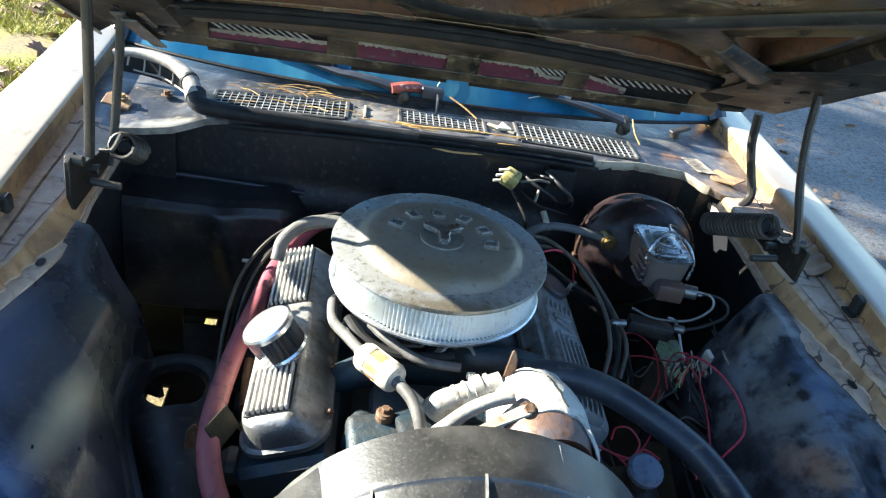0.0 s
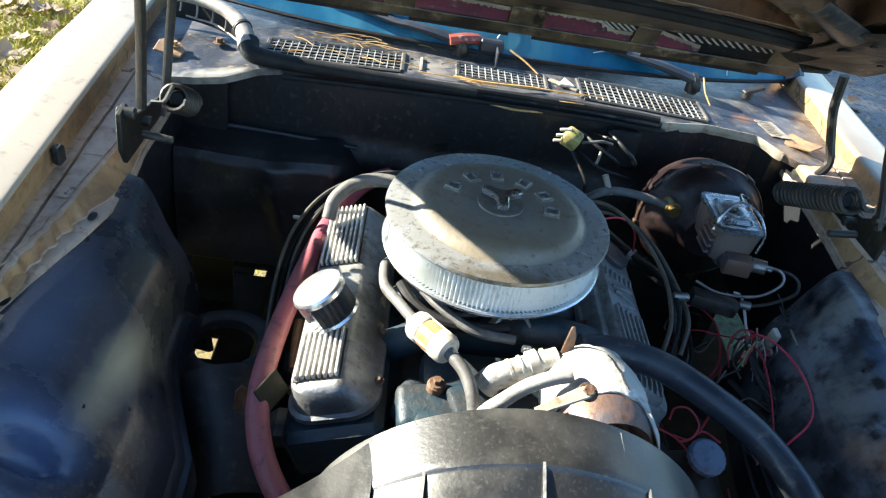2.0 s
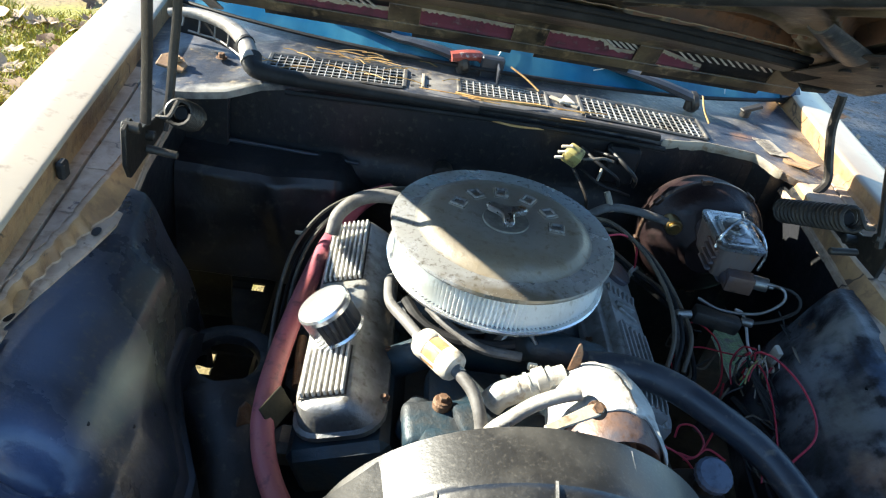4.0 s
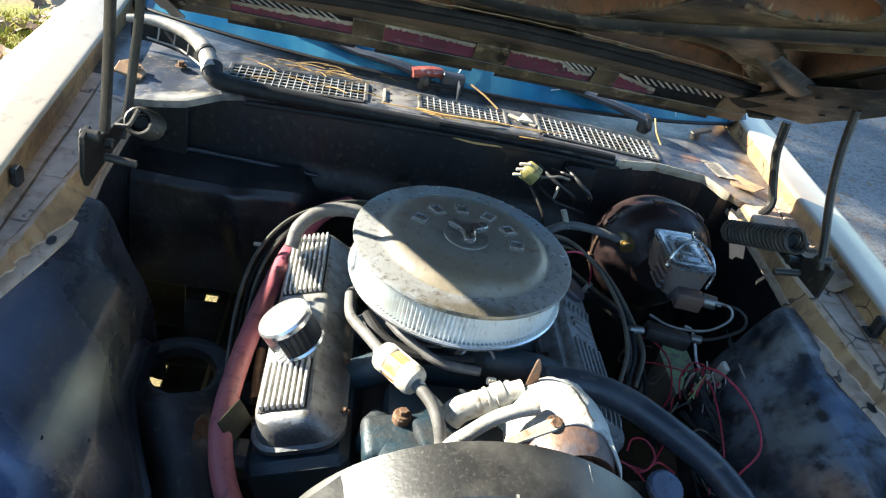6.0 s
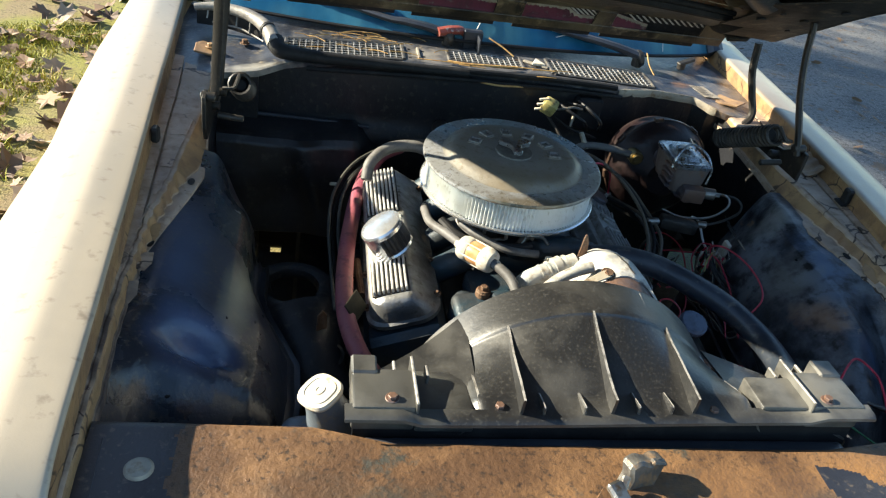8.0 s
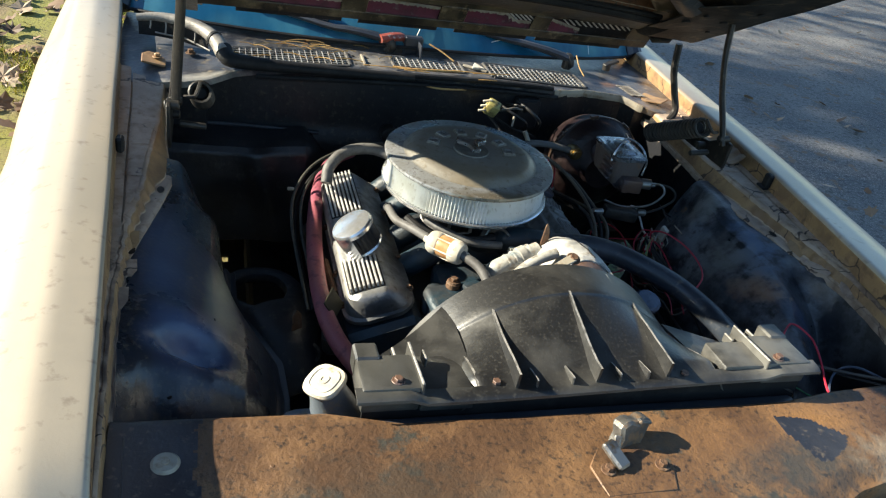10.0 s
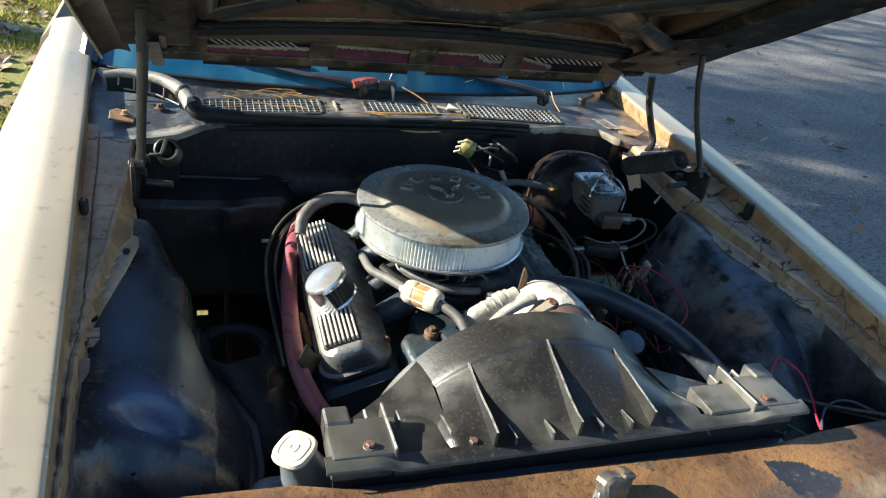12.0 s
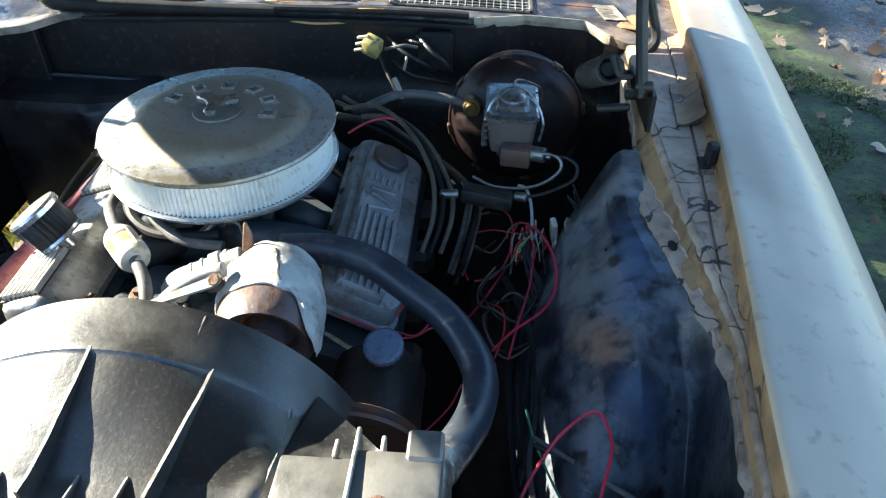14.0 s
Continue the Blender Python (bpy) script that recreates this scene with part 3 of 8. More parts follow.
def cyl(bm, a, b, r, r2=None, seg=20, bev=0.002):
    """A cylinder from a to b with rounded rims."""
    h = (Vector(b) - Vector(a)).length
    r2 = r if r2 is None else r2
    bev = min(bev, h * 0.4, r * 0.4)
    return lathe(bm, [(r - bev, 0), (r, bev), (r2, h - bev), (r2 - bev, h)], axis_matrix(a, b), seg)


def spline(pts, n=8):
    """Points along a smooth curve through pts."""
    p = [Vector(v) for v in pts]
    p = [p[0] * 2 - p[1]] + p + [p[-1] * 2 - p[-2]]
    out = []
    for i in range(1, len(p) - 2):
        for k in range(n):
            t = k / n
            a, b, c, d = p[i - 1:i + 3]
            out.append(0.5 * ((2 * b) + (c - a) * t + (2 * a - 5 * b + 4 * c - d) * t * t + (3 * b - a - 3 * c + d) * t ** 3))
    out.append(p[-2])
    return out


def tube(bm, pts, r, seg=10, n=8, radii=None, flat=1.0):
    """A round hose or wire along a smooth curve."""
    c = spline(pts, n)
    up = Vector((0.13, 0.21, 1)).normalized()
    rings = []
    for i, v in enumerate(c):
        d = (c[min(i + 1, len(c) - 1)] - c[max(i - 1, 0)]).normalized()
        x = up.cross(d)
        if x.length < 1e-3:
            x = Vector((1, 0, 0))
        x.normalize()
        y = d.cross(x)
        up = y
        rr = r if radii is None else radii[0] + (radii[1] - radii[0]) * i / (len(c) - 1)
        rings.append([bm.verts.new(v + (x * math.cos(a) + y * math.sin(a) * flat) * rr) for a in (2 * math.pi * k / seg for k in range(seg))])
    for p, q in zip(rings, rings[1:]):
        for k in range(seg):
            bm.faces.new((p[k], p[(k + 1) % seg], q[(k + 1) % seg], q[k]))
    bm.faces.new(rings[0][::-1])
    bm.faces.new(rings[-1])
    return bm


def prism(bm, outline, depth, m=None, bev=0.0015):
    """A plate of that outline (x, y) and depth along +z."""
    b2 = bmesh.new()
    f = b2.faces.new([b2.verts.new((x, y, 0)) for x, y in outline])
    b2.normal_update()
    if f.normal.z > 0:
        f.normal_flip()
    ext = bmesh.ops.extrude_face_region(b2, geom=[f])
    bmesh.ops.translate(b2, vec=(0, 0, depth), verts=[v for v in ext["geom"] if isinstance(v, bmesh.types.BMVert)])
    bmesh.ops.recalc_face_normals(b2, faces=b2.faces)
    if bev:
        bmesh.ops.bevel(b2, geom=b2.edges[:], offset=bev, segments=1, profile=0.5, affect="EDGES")
    bmesh.ops.transform(b2, matrix=m or Matrix(), verts=b2.verts)
    merge(bm, b2)
    return bm


def sheet(bm, fn, nu, nv, thick=0.003, skip=None, second=None):
    """A sheet fn(u, v), u and v from 0 to 1, with thickness; skip(u, v) leaves out a cell, second(u, v) gives it material 1."""
    b2 = bmesh.new()
    g = [[b2.verts.new(fn(i / nu, j / nv)) for j in range(nv + 1)] for i in range(nu + 1)]
    for i in range(nu):
        for j in range(nv):
            u, v = (i + 0.5) / nu, (j + 0.5) / nv
            if skip and skip(u, v):
                continue
            f = b2.faces.new((g[i][j], g[i + 1][j], g[i + 1][j + 1], g[i][j + 1]))
            if second and second(u, v):
                f.material_index = 1
    loose = [v for v in b2.verts if not v.link_faces]
    bmesh.ops.delete(b2, geom=loose, context="VERTS")
    b2.normal_update()
    if thick:
        bmesh.ops.solidify(b2, geom=b2.faces[:], thickness=thick)
        bmesh.ops.recalc_face_normals(b2, faces=b2.faces[:])
    merge(bm, b2)
    return bm


def slab(bm, fn, nu, nv, drop, second=None):
    """A sheet fn(u, v) with a copy of it moved by drop, closed round the border."""
    d = Vector(drop)
    tops = [[fn(i / nu, j / nv) for j in range(nv + 1)] for i in range(nu + 1)]
    a = [[bm.verts.new(p) for p in row] for row in tops]
    c = [[bm.verts.new(p + d) for p in row] for row in tops]
    for i in range(nu):
        for j in range(nv):
            k = int(bool(second and second((i + 0.5) / nu, (j + 0.5) / nv)))
            bm.faces.new((a[i][j], a[i + 1][j], a[i + 1][j + 1], a[i][j + 1])).material_index = k
            bm.faces.new((c[i][j], c[i][j + 1], c[i + 1][j + 1], c[i + 1][j])).material_index = k
    rim = [(i, 0) for i in range(nu)] + [(nu, j) for j in range(nv)] + [(i, nv) for i in range(nu, 0, -1)] + [(0, j) for j in range(nv, 0, -1)]
    for (i, j), (k, m) in zip(rim, rim[1:] + rim[:1]):
        bm.faces.new((a[i][j], c[i][j], c[k][m], a[k][m]))
    bmesh.ops.recalc_face_normals(bm, faces=bm.faces)
    return bm


def B():
    return bmesh.new()


def smooth(a, b, x):
    t = min(1.0, max(0.0, (x - a) / (b - a)))
    return t * t * (3 - 2 * t)


def lerp_table(tab, y):
    """Reads a list of (place, value) pairs between its entries."""
    if y <= tab[0][0]:
        return tab[0][1]
    for (a, p), (b, q) in zip(tab, tab[1:]):
        if y <= b:
            return p + (q - p) * (y - a) / (b - a)
    return tab[-1][1]


def wob(x, y, z, s=8.0):
    return noise.noise(Vector((x * s, y * s, z * s)))


def bolt(bm, p, r=0.008, n=(0, 0, 1), h=0.006, washer=1.7):
    """A hexagon head on a washer."""
    p, n = Vector(p), Vector(n)
    cyl(bm, p, p + n * 0.002, r * washer, seg=18, bev=0.0006)
    cyl(bm, p + n * 0.002, p + n * (0.002 + h), r, seg=6, bev=0.0008)
    return bm


def bolts(parent, places, r=0.007, n=(0, 0, 1), material=None, h=0.006, washer=1.7):
    """One hexagon bolt a place, each a part of its own on one mesh."""
    bm = B()
    bolt(bm, (0, 0, 0), r, n, h, washer)
    first = part("bolt", bm, material or RUSTY, parent)
    inv = first.matrix_parent_inverse.copy()
    first.location = places[0]
    for p in places[1:]:
        o = new("bolt", first.data)
        o.parent = parent
        o.matrix_parent_inverse = inv
        o.location = p


def discs(name, parent, places, r, h, material, n=(0, 0, 1), seg=14):
    """Small round heads or plugs, each a part of its own."""
    shared = {}
    for k, p in enumerate(places):
        rr = r[k % len(r)] if isinstance(r, tuple) else r
        if rr not in shared:
            bm = B()
            cyl(bm, (0, 0, 0), Vector(n) * h, rr, seg=seg, bev=min(0.001, h * 0.3))
            o = part(name, bm, material, parent)
            shared[rr] = (o.data, o.matrix_parent_inverse.copy())
        else:
            o = new(name, shared[rr][0])
            o.parent = parent
            o.matrix_parent_inverse = shared[rr][1]
        o.location = p

# ---- ground ----
def build_ground():
    bm = B()
    n, ext = 60, 400.0

    def fn(u, v):
        a, b = (u - 0.5) * 2, (v - 0.5) * 2
        x, y = ext * a * abs(a) ** 2, ext * b * abs(b) ** 2
        near = smooth(14, 2.5, math.hypot(x, y))
        return Vector((x, y, 0.015 * wob(x, y, 0, 0.9) * near))
    sheet(bm, fn, n, n, 0)
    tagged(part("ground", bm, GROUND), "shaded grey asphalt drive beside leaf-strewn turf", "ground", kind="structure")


build_ground()


# ---- car body ----
car = thing("car", (0, 0, 0), "faded tan old car with its hood propped open", "car")


def f_in(y, s=-1):
    """Half width between the fenders' inner edges."""
    if s < 0:
        return 0.712 + 0.07 * y
    return lerp_table([(-0.95, 0.620), (-0.635, 0.652), (-0.52, 0.664), (-0.41, 0.677), (-0.26, 0.696), (-0.04, 0.719), (0.19, 0.736), (0.48, 0.750), (1.2, 0.80)], y)


def f_out(y, s=-1):
    if s < 0:
        return lerp_table([(-0.9, 0.885), (-0.25, 0.887), (0.0, 0.887), (0.17, 0.902), (0.47, 0.92), (1.2, 0.93)], y)
    return lerp_table([(-0.95, 0.812), (-0.57, 0.845), (-0.29, 0.870), (-0.08, 0.889), (0.18, 0.905), (0.5, 0.922), (1.2, 0.93)], y)


# inner edge of the lower lip, then the top and the foot of the riser above it, for each side
LIPS = {-1: [(-0.8, 0.655), (-0.6, 0.663), (-0.45, 0.664), (-0.306, 0.661), (-0.187, 0.634), (-0.067, 0.609), (0.03, 0.616), (0.08, 0.646), (0.4, 0.662)],
        1: [(-0.8, 0.628), (-0.6, 0.640), (-0.50, 0.654), (-0.41, 0.664), (-0.337, 0.650), (-0.256, 0.631), (-0.12, 0.606), (-0.05, 0.606), (0.03, 0.616), (0.08, 0.646), (0.4, 0.662)]}
RISER_TOP = {-1: [(-0.8, 0.654), (-0.45, 0.672), (-0.256, 0.669), (-0.186, 0.661), (-0.115, 0.655), (0.03, 0.648), (0.13, 0.642), (0.4, 0.645)],
             1: [(-0.8, 0.640), (-0.6, 0.652), (-0.45, 0.669), (-0.40, 0.672), (-0.28, 0.664), (-0.15, 0.652), (0.0, 0.645), (0.13, 0.640), (0.4, 0.645)]}
RISER_FOOT = {-1: [(-0.8, 0.652), (-0.45, 0.670), (-0.232, 0.664), (-0.182, 0.656), (-0.136, 0.650), (-0.09, 0.640), (-0.05, 0.624), (0.03, 0.620), (0.13, 0.632), (0.4, 0.640)],
              1: [(-0.8, 0.638), (-0.6, 0.650), (-0.45, 0.667), (-0.38, 0.664), (-0.28, 0.655), (-0.16, 0.645), (-0.045, 0.626), (0.03, 0.622), (0.13, 0.632), (0.4, 0.640)]}


def fender(s):
    zi = 0.975 if s < 0 else 0.958

    def fn(u, v):
        y = -0.92 + 2.02 * u
        xi, xo = f_in(y, s), f_out(y, s)
        flare = smooth(0.05, -0.40, y)
        nose = -0.10 * smooth(-0.78, -0.95, y)
        roll = 0.012 if s < 0 else 0.0
        tab = [(0, (xi + 0.003, 0.905)), (1, (xi, zi - 0.008 - roll)), (1.4, (xi + 0.002, zi - 0.002 - roll)), (2, (xi + 0.008, zi - roll)), (3.2, (xi + 0.06, zi - 0.006 + roll * 0.35)),
               (4.4, (xi + 0.11, zi - 0.018 + roll * 0.5)), (5.2, (xo - 0.03, 0.922)), (6, (xo - 0.008, 0.906)), (6.6, (xo + 0.006, 0.885)),
               (7.4, (xo + 0.016 + 0.02 * flare, 0.83)), (8.2, (xo + 0.022 + 0.07 * flare, 0.74)), (9, (xo + 0.022 + 0.07 * flare, 0.60)), (10, (xo, 0.33))]
        k = v * 10
        x = lerp_table([(a, p[0]) for a, p in tab], k)
        z = lerp_table([(a, p[1]) for a, p in tab], k)
        return Vector((s * (x + 0.0015 * wob(x, y, z, 5)), y, z + nose))
    bm = B()
    sheet(bm, fn, 70, 60, 0.0012 if s > 0 else -0.0012, second=lambda u, v: v < 0.115)
    for _ in range(4):
        bmesh.ops.smooth_vert(bm, verts=bm.verts, factor=0.5, use_axis_x=True, use_axis_y=False, use_axis_z=True)
    return part("fender", bm, PAINT, car, "faded tan front fender, bright in the sun" if s < 0 else "faded tan front fender in the hood's shadow", OCHRE)


def gutter(s):
    """The chipped channel between the fender's top and the inner fender: a ledge, a riser with pleats, a lower lip."""
    def edges(y):
        rag = 1.0 if s > 0 else smooth(-0.30, -0.36, y)
        xl = lerp_table(LIPS[s], y) + rag * (0.004 * wob(0.3 * s, y, 0.1, 24) + 0.004 * wob(s, y, 0.7, 60))
        pleat = (0.0055 if s < 0 else 0.0035) * max(0.0, math.sin(2 * math.pi * y / (0.036 + 0.008 * wob(y, 0, s, 3)))) ** 0.5 * smooth(-0.06, -0.09, y) * smooth(-0.42, -0.34, y)
        xt = lerp_table(RISER_TOP[s], y) - 0.5 * pleat + 0.002 * wob(s, y, 2.1, 30)
        xf = min(lerp_table(RISER_FOOT[s], y) - pleat, xt - 0.004)
        return min(xl, xf - 0.004), xf, xt

    def fn(u, v):
        y = -0.80 + 1.22 * u
        xw = f_in(y, s)
        xl, xf, xt = edges(y)
        zl = 0.887 - 0.012 * smooth(-0.08, 0.05, y)
        xm = max(xt + 0.006, xw - lerp_table([(-0.65, 0.014), (-0.25, 0.018), (0.07, 0.022), (0.2, 0.026)], y))
        tab = [(0, (xl, zl - 0.012)), (1, (xl + 0.001, zl - 0.002)), (2, (xl + 0.006, zl)), (3, (xf - 0.001, zl + 0.001)), (3.4, (xf, zl + 0.004)), (5, (xt - 0.003, 0.909)),
               (5.5, (xt, 0.9135)), (6, (xt + 0.005, 0.9150)), (8, (xm - 0.0022, 0.9155)), (8.3, (xm, 0.9145 - 0.006 * smooth(-0.36, -0.28, y))), (8.6, (xm + 0.0022, 0.9175)), (9.6, (max(xm + 0.003, xw - 0.003), 0.9185)), (10, (max(xm + 0.004, xw + 0.001), 0.93))]
        k = v * 10
        x = lerp_table([(a, p[0]) for a, p in tab], k)
        z = lerp_table([(a, p[1]) for a, p in tab], k)
        return Vector((s * x, y, z + 0.0014 * wob(x, y, 3.3, 22) + 0.0008 * wob(x, y, 1.3, 70)))
    bm = B()
    slab(bm, fn, 240, 50, (0, 0, -0.0015), second=lambda u, v: 0.34 <= v < (0.55 if s < 0 else 0.50) or v > 0.965)
    g = part("fender_gutter", bm, LEDGE, car, "chipped dirty tan metal channel with broken seams", OCHRE)
    # flaked sealer patches along the ledge, split by cross seams
    for a, b in ((-0.40, -0.30), (-0.295, -0.20), (-0.19, -0.10), (-0.095, 0.02), (0.03, 0.10)):
        bm = B()

        def strip(u, v, a=a, b=b):
            y = a + (b - a) * u
            _, _, xt = edges(y)
            xm = max(xt + 0.006, f_in(y, s) - lerp_table([(-0.65, 0.014), (-0.25, 0.018), (0.07, 0.022), (0.2, 0.026)], y)) - 0.004
            fray = 0.003 * wob(v * 2, y, s + a, 45)
            return Vector((s * (xt + 0.007 + max(0.004, xm - xt - 0.008) * v), y + fray, 0.9172 + 0.0008 * wob(v, y, s, 30)))
        slab(bm, strip, 16, 6, (0, 0, -0.0012))
        part("seam_strip", bm, LEDGE, g)
    # torn flap and crumpled sealer where the channel closes towards the front
    for k, (y, ln, tilt) in enumerate(((-0.27, 0.05, 12), (-0.345, 0.06, -8), (-0.42, 0.045, 15))):
        bm = B()
        xl, xf, xt = edges(y)
        prism(bm, [(-0.010, -ln / 2), (0.006, -ln * 0.42), (0.010, 0.0), (0.004, ln / 2), (-0.008, ln * 0.36), (-0.014, 0.004)], 0.0016, pose(s * (xf - 0.004), y, 0.893, tilt, -18 * s, 8 * s), 0.0004)
        part("torn_flap", bm, (OCHRE, LEDGE, LEDGE)[k], g)
    for y in ((-0.291, -0.095) if s < 0 else (-0.35, -0.21)):
        bm = B()
        x = (lerp_table(LIPS[s], y) + lerp_table(RISER_FOOT[s], y)) / 2
        lathe(bm, [(0.0, 0.0), (0.0075, 0.0), (0.0085, 0.0012), (0.0, 0.0014)], Matrix.Translation((s * x, y, 0.8885)) @ Matrix.Diagonal((0.75, 1.35, 1, 1)), 18)
        part("panel_hole", bm, RUBBER, g)
    return g


def inner_fender(s):
    prof = [(0, 0.675, 0.882), (0.12, 0.64, 0.874), (0.35, 0.583, 0.850), (0.52, 0.538, 0.822), (0.68, 0.500, 0.785), (0.82, 0.474, 0.738), (0.92, 0.456, 0.69), (1, 0.448, 0.62)]
    if s > 0:
        prof = [(0, 0.675, 0.880), (0.10, 0.64, 0.879), (0.35, 0.575, 0.866), (0.52, 0.530, 0.838), (0.68, 0.494, 0.800), (0.82, 0.466, 0.745), (0.92, 0.448, 0.69), (1, 0.44, 0.60)]

    def fn(u, v):
        y = -0.76 + 0.80 * u
        x = lerp_table([(p[0], p[1]) for p in prof], v)
        z = lerp_table([(p[0], p[2]) for p in prof], v)
        x0 = lerp_table(LIPS[s], y) + 0.010
        x += (x0 - 0.675) * (1 - smooth(0, 0.5, v))
        if s < 0:      # the foot sweeps outwards beside the spring tower
            x += (lerp_table([(-0.76, 0.475), (-0.6, 0.445), (-0.45, 0.430), (-0.358, 0.435), (-0.295, 0.463), (-0.24, 0.488), (-0.18, 0.508), (-0.09, 0.511), (0.04, 0.505)], y) - 0.456) * smooth(0.45, 0.92, v)
        else:
            x += (0.035 * smooth(-0.25, 0.0, y) + 0.02 * smooth(-0.3, -0.7, y)) * smooth(0.4, 1, v)
        z -= 0.36 * smooth(-0.50, -0.76, y) * smooth(0.0, 0.25, v)
        z -= 0.12 * smooth(-0.10, 0.06, y) * smooth(0.1, 0.7, v)
        if s < 0:
            z -= 0.042 * math.exp(-(((x - 0.572) / 0.042) ** 2 + ((y + 0.470) / 0.024) ** 2) ** 1.5)
            z += 0.012 * math.exp(-(((x - 0.572) / 0.06) ** 2 + ((y + 0.42) / 0.035) ** 2))
            z += 0.007 * math.exp(-(((x - 0.585) / 0.05) ** 2 + ((y + 0.575) / 0.035) ** 2))
        else:
            z -= 0.15 * smooth(0.0, 0.10, v) * smooth(0.52, -0.05, v - 0.42 * smooth(-0.36, -0.74, y)) * smooth(-0.24, -0.52, y)
            z += 0.010 * math.exp(-(((x - 0.57) / 0.05) ** 2 + ((y + 0.06) / 0.05) ** 2))
        z += 0.006 * wob(x * s, y, 1.7, 6) + 0.0015 * wob(x, y, s, 24)
        return Vector((s * x, y, z))
    bm = B()
    sheet(bm, fn, 120, 110, 0.002 if s < 0 else -0.002)
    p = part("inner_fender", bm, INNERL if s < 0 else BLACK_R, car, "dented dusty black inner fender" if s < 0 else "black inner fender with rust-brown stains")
    bm = B()
    pts = [fn(u, 0.93) + Vector((s * -0.004, 0, 0.003)) for u in (0.15, 0.3, 0.45, 0.6, 0.75, 0.9)]
    if s < 0:
        def roll(u, v):
            """A double lip rolled outwards along the foot of the inner fender."""
            q = fn(0.10 + 0.84 * u, 0.90)
            t, h = lerp_table([(0, 0.0), (0.25, -0.004), (0.45, 0.006), (0.6, 0.012), (0.75, 0.020), (1, 0.024)], v), lerp_table([(0, 0.006), (0.25, 0.010), (0.45, 0.004), (0.6, -0.006), (0.75, -0.001), (1, -0.05)], v)
            return q + Vector((t + 0.0014 * wob(u * 5, v, 0, 4), 0, h + 0.0012 * wob(u * 6, v, 1, 5)))
        slab(bm, roll, 60, 12, (0.001, 0, -0.002))
    else:
        tube(bm, pts, 0.005, 8, 6)
        tube(bm, [q + Vector((-s * 0.012, 0.01, -0.02)) for q in pts], 0.004, 8, 6)
    part("seam_flange", bm, BLACK, p)
    spots = ((0.46, 0.52), (0.26, 0.30), (0.22, 0.24), (0.56, 0.75), (0.5, 0.66)) if s < 0 else ((0.47, 0.36), (0.43, 0.16), (0.72, 0.4))
    discs("plug_hole", p, [fn(u, v) - Vector((0, 0, 0.004)) for u, v in spots], 0.0045, 0.0052, RUBBER, seg=12)
    return p


for side in (-1, 1):
    fender(side)
    gutter(side)
    inner_fender(side)
    bm = B()
    box(bm, (side * 0.645, 0.22, 0.72), (0.012, 0.44, 0.36), 0.003)
    box(bm, (side * 0.60, 0.40 if side < 0 else 0.46, 0.71), (0.10, 0.02, 0.38), 0.003)
    part("cowl_side_panel", bm, WALLBLACK, car, "dark cowl side panel")
    bm = B()
    box(bm, (side * 0.40, -0.20, 0.36), (0.09, 1.5, 0.12), 0.01)
    part("frame_rail", bm, GREASE, car, "greasy black frame rail")

bm = B()
box(bm, (0, -0.30, 0.34), (0.72, 0.18, 0.10), 0.02)
part("crossmember", bm, GREASE, car, "greasy black front crossmember")
# unseen plates added to keep the bay dark, with gaps onto the ground
for c, e in (((0.16, -0.12), (1.18, 1.55)), ((-0.69, -0.12), (0.12, 1.55)), ((-0.53, -0.345), (0.20, 1.10)), ((-0.49, 0.24), (0.12, 0.07)), ((-0.61, 0.24), (0.04, 0.07)), ((-0.53, 0.395), (0.20, 0.24)), ((-0.53, 0.60), (0.20, 0.11)), ((-0.575, 0.53), (0.11, 0.03)), ((-0.460, 0.53), (0.06, 0.03))):
    bm = B()
    box(bm, (*c, 0.30), (*e, 0.012), 0.004)
    part("dark_bay_floor", bm, GREASE, car, "greasy black plate added under the bay to keep it dark")
# tab on the shaded fender's inner wall
bm = B()
box(bm, (0.708, -0.055, 0.940), (0.016, 0.022, 0.034), 0.004)
box(bm, (0.700, -0.055, 0.924), (0.016, 0.030, 0.006), 0.002)
part("bump_stop", bm, RUBBER, car, "black rubber hood bump stop")
bm = B()
box(bm, (-0.700, -0.02, 0.940), (0.014, 0.022, 0.030), 0.004)
part("bump_stop", bm, RUBBER, car, "black rubber hood bump stop")
bm = B()


def lap(u, v):
    """A folded tan patch where the wall of the shaded fender meets the cowl; its creases stand for sun stripes."""
    y = 0.06 + 0.14 * u
    x = f_in(y, 1) - 0.004 - 0.040 * v
    return Vector((x, y, 0.921 + 0.022 * (1 - v) ** 2 + 0.0022 * math.sin(u * 26) * (1 - v) + 0.0012 * wob(u, v, 2, 9)))


sheet(bm, lap, 40, 10, 0.0016)
part("seam_bracket", bm, OCHRE, car, "ochre seam patch creased to show sun stripes")


def firewall():
    bm = B()

    def fn(u, v):
        x = -0.64 + 1.28 * u
        top = 0.936 - 0.030 * (abs(x) / 0.7) ** 2
        z = top - (top - 0.245) * v
        return Vector((x, 0.425 + 0.034 * smooth(0.37, 0.45, x) * smooth(0.60, 0.575, x) - 0.02 * smooth(0.20, 0.26, v) + 0.003 * wob(x, z, 0, 5), z))
    sheet(bm, fn, 40, 40, 0.006, lambda u, v: -0.56 < -0.64 + 1.28 * u < -0.42 and v > 0.66)
    w = part("firewall", bm, WALLBLACK, car, "black painted firewall with a welded seam")
    rnd = random.Random(4)
    discs("screw_head", w, [(rnd.uniform(-0.5, 0.1), 0.43, rnd.uniform(0.81, 0.91)) for _ in range(26)], (0.003, 0.004, 0.006), 0.008, GREASE, (0, -1, 0), 8)
    return w


firewall()
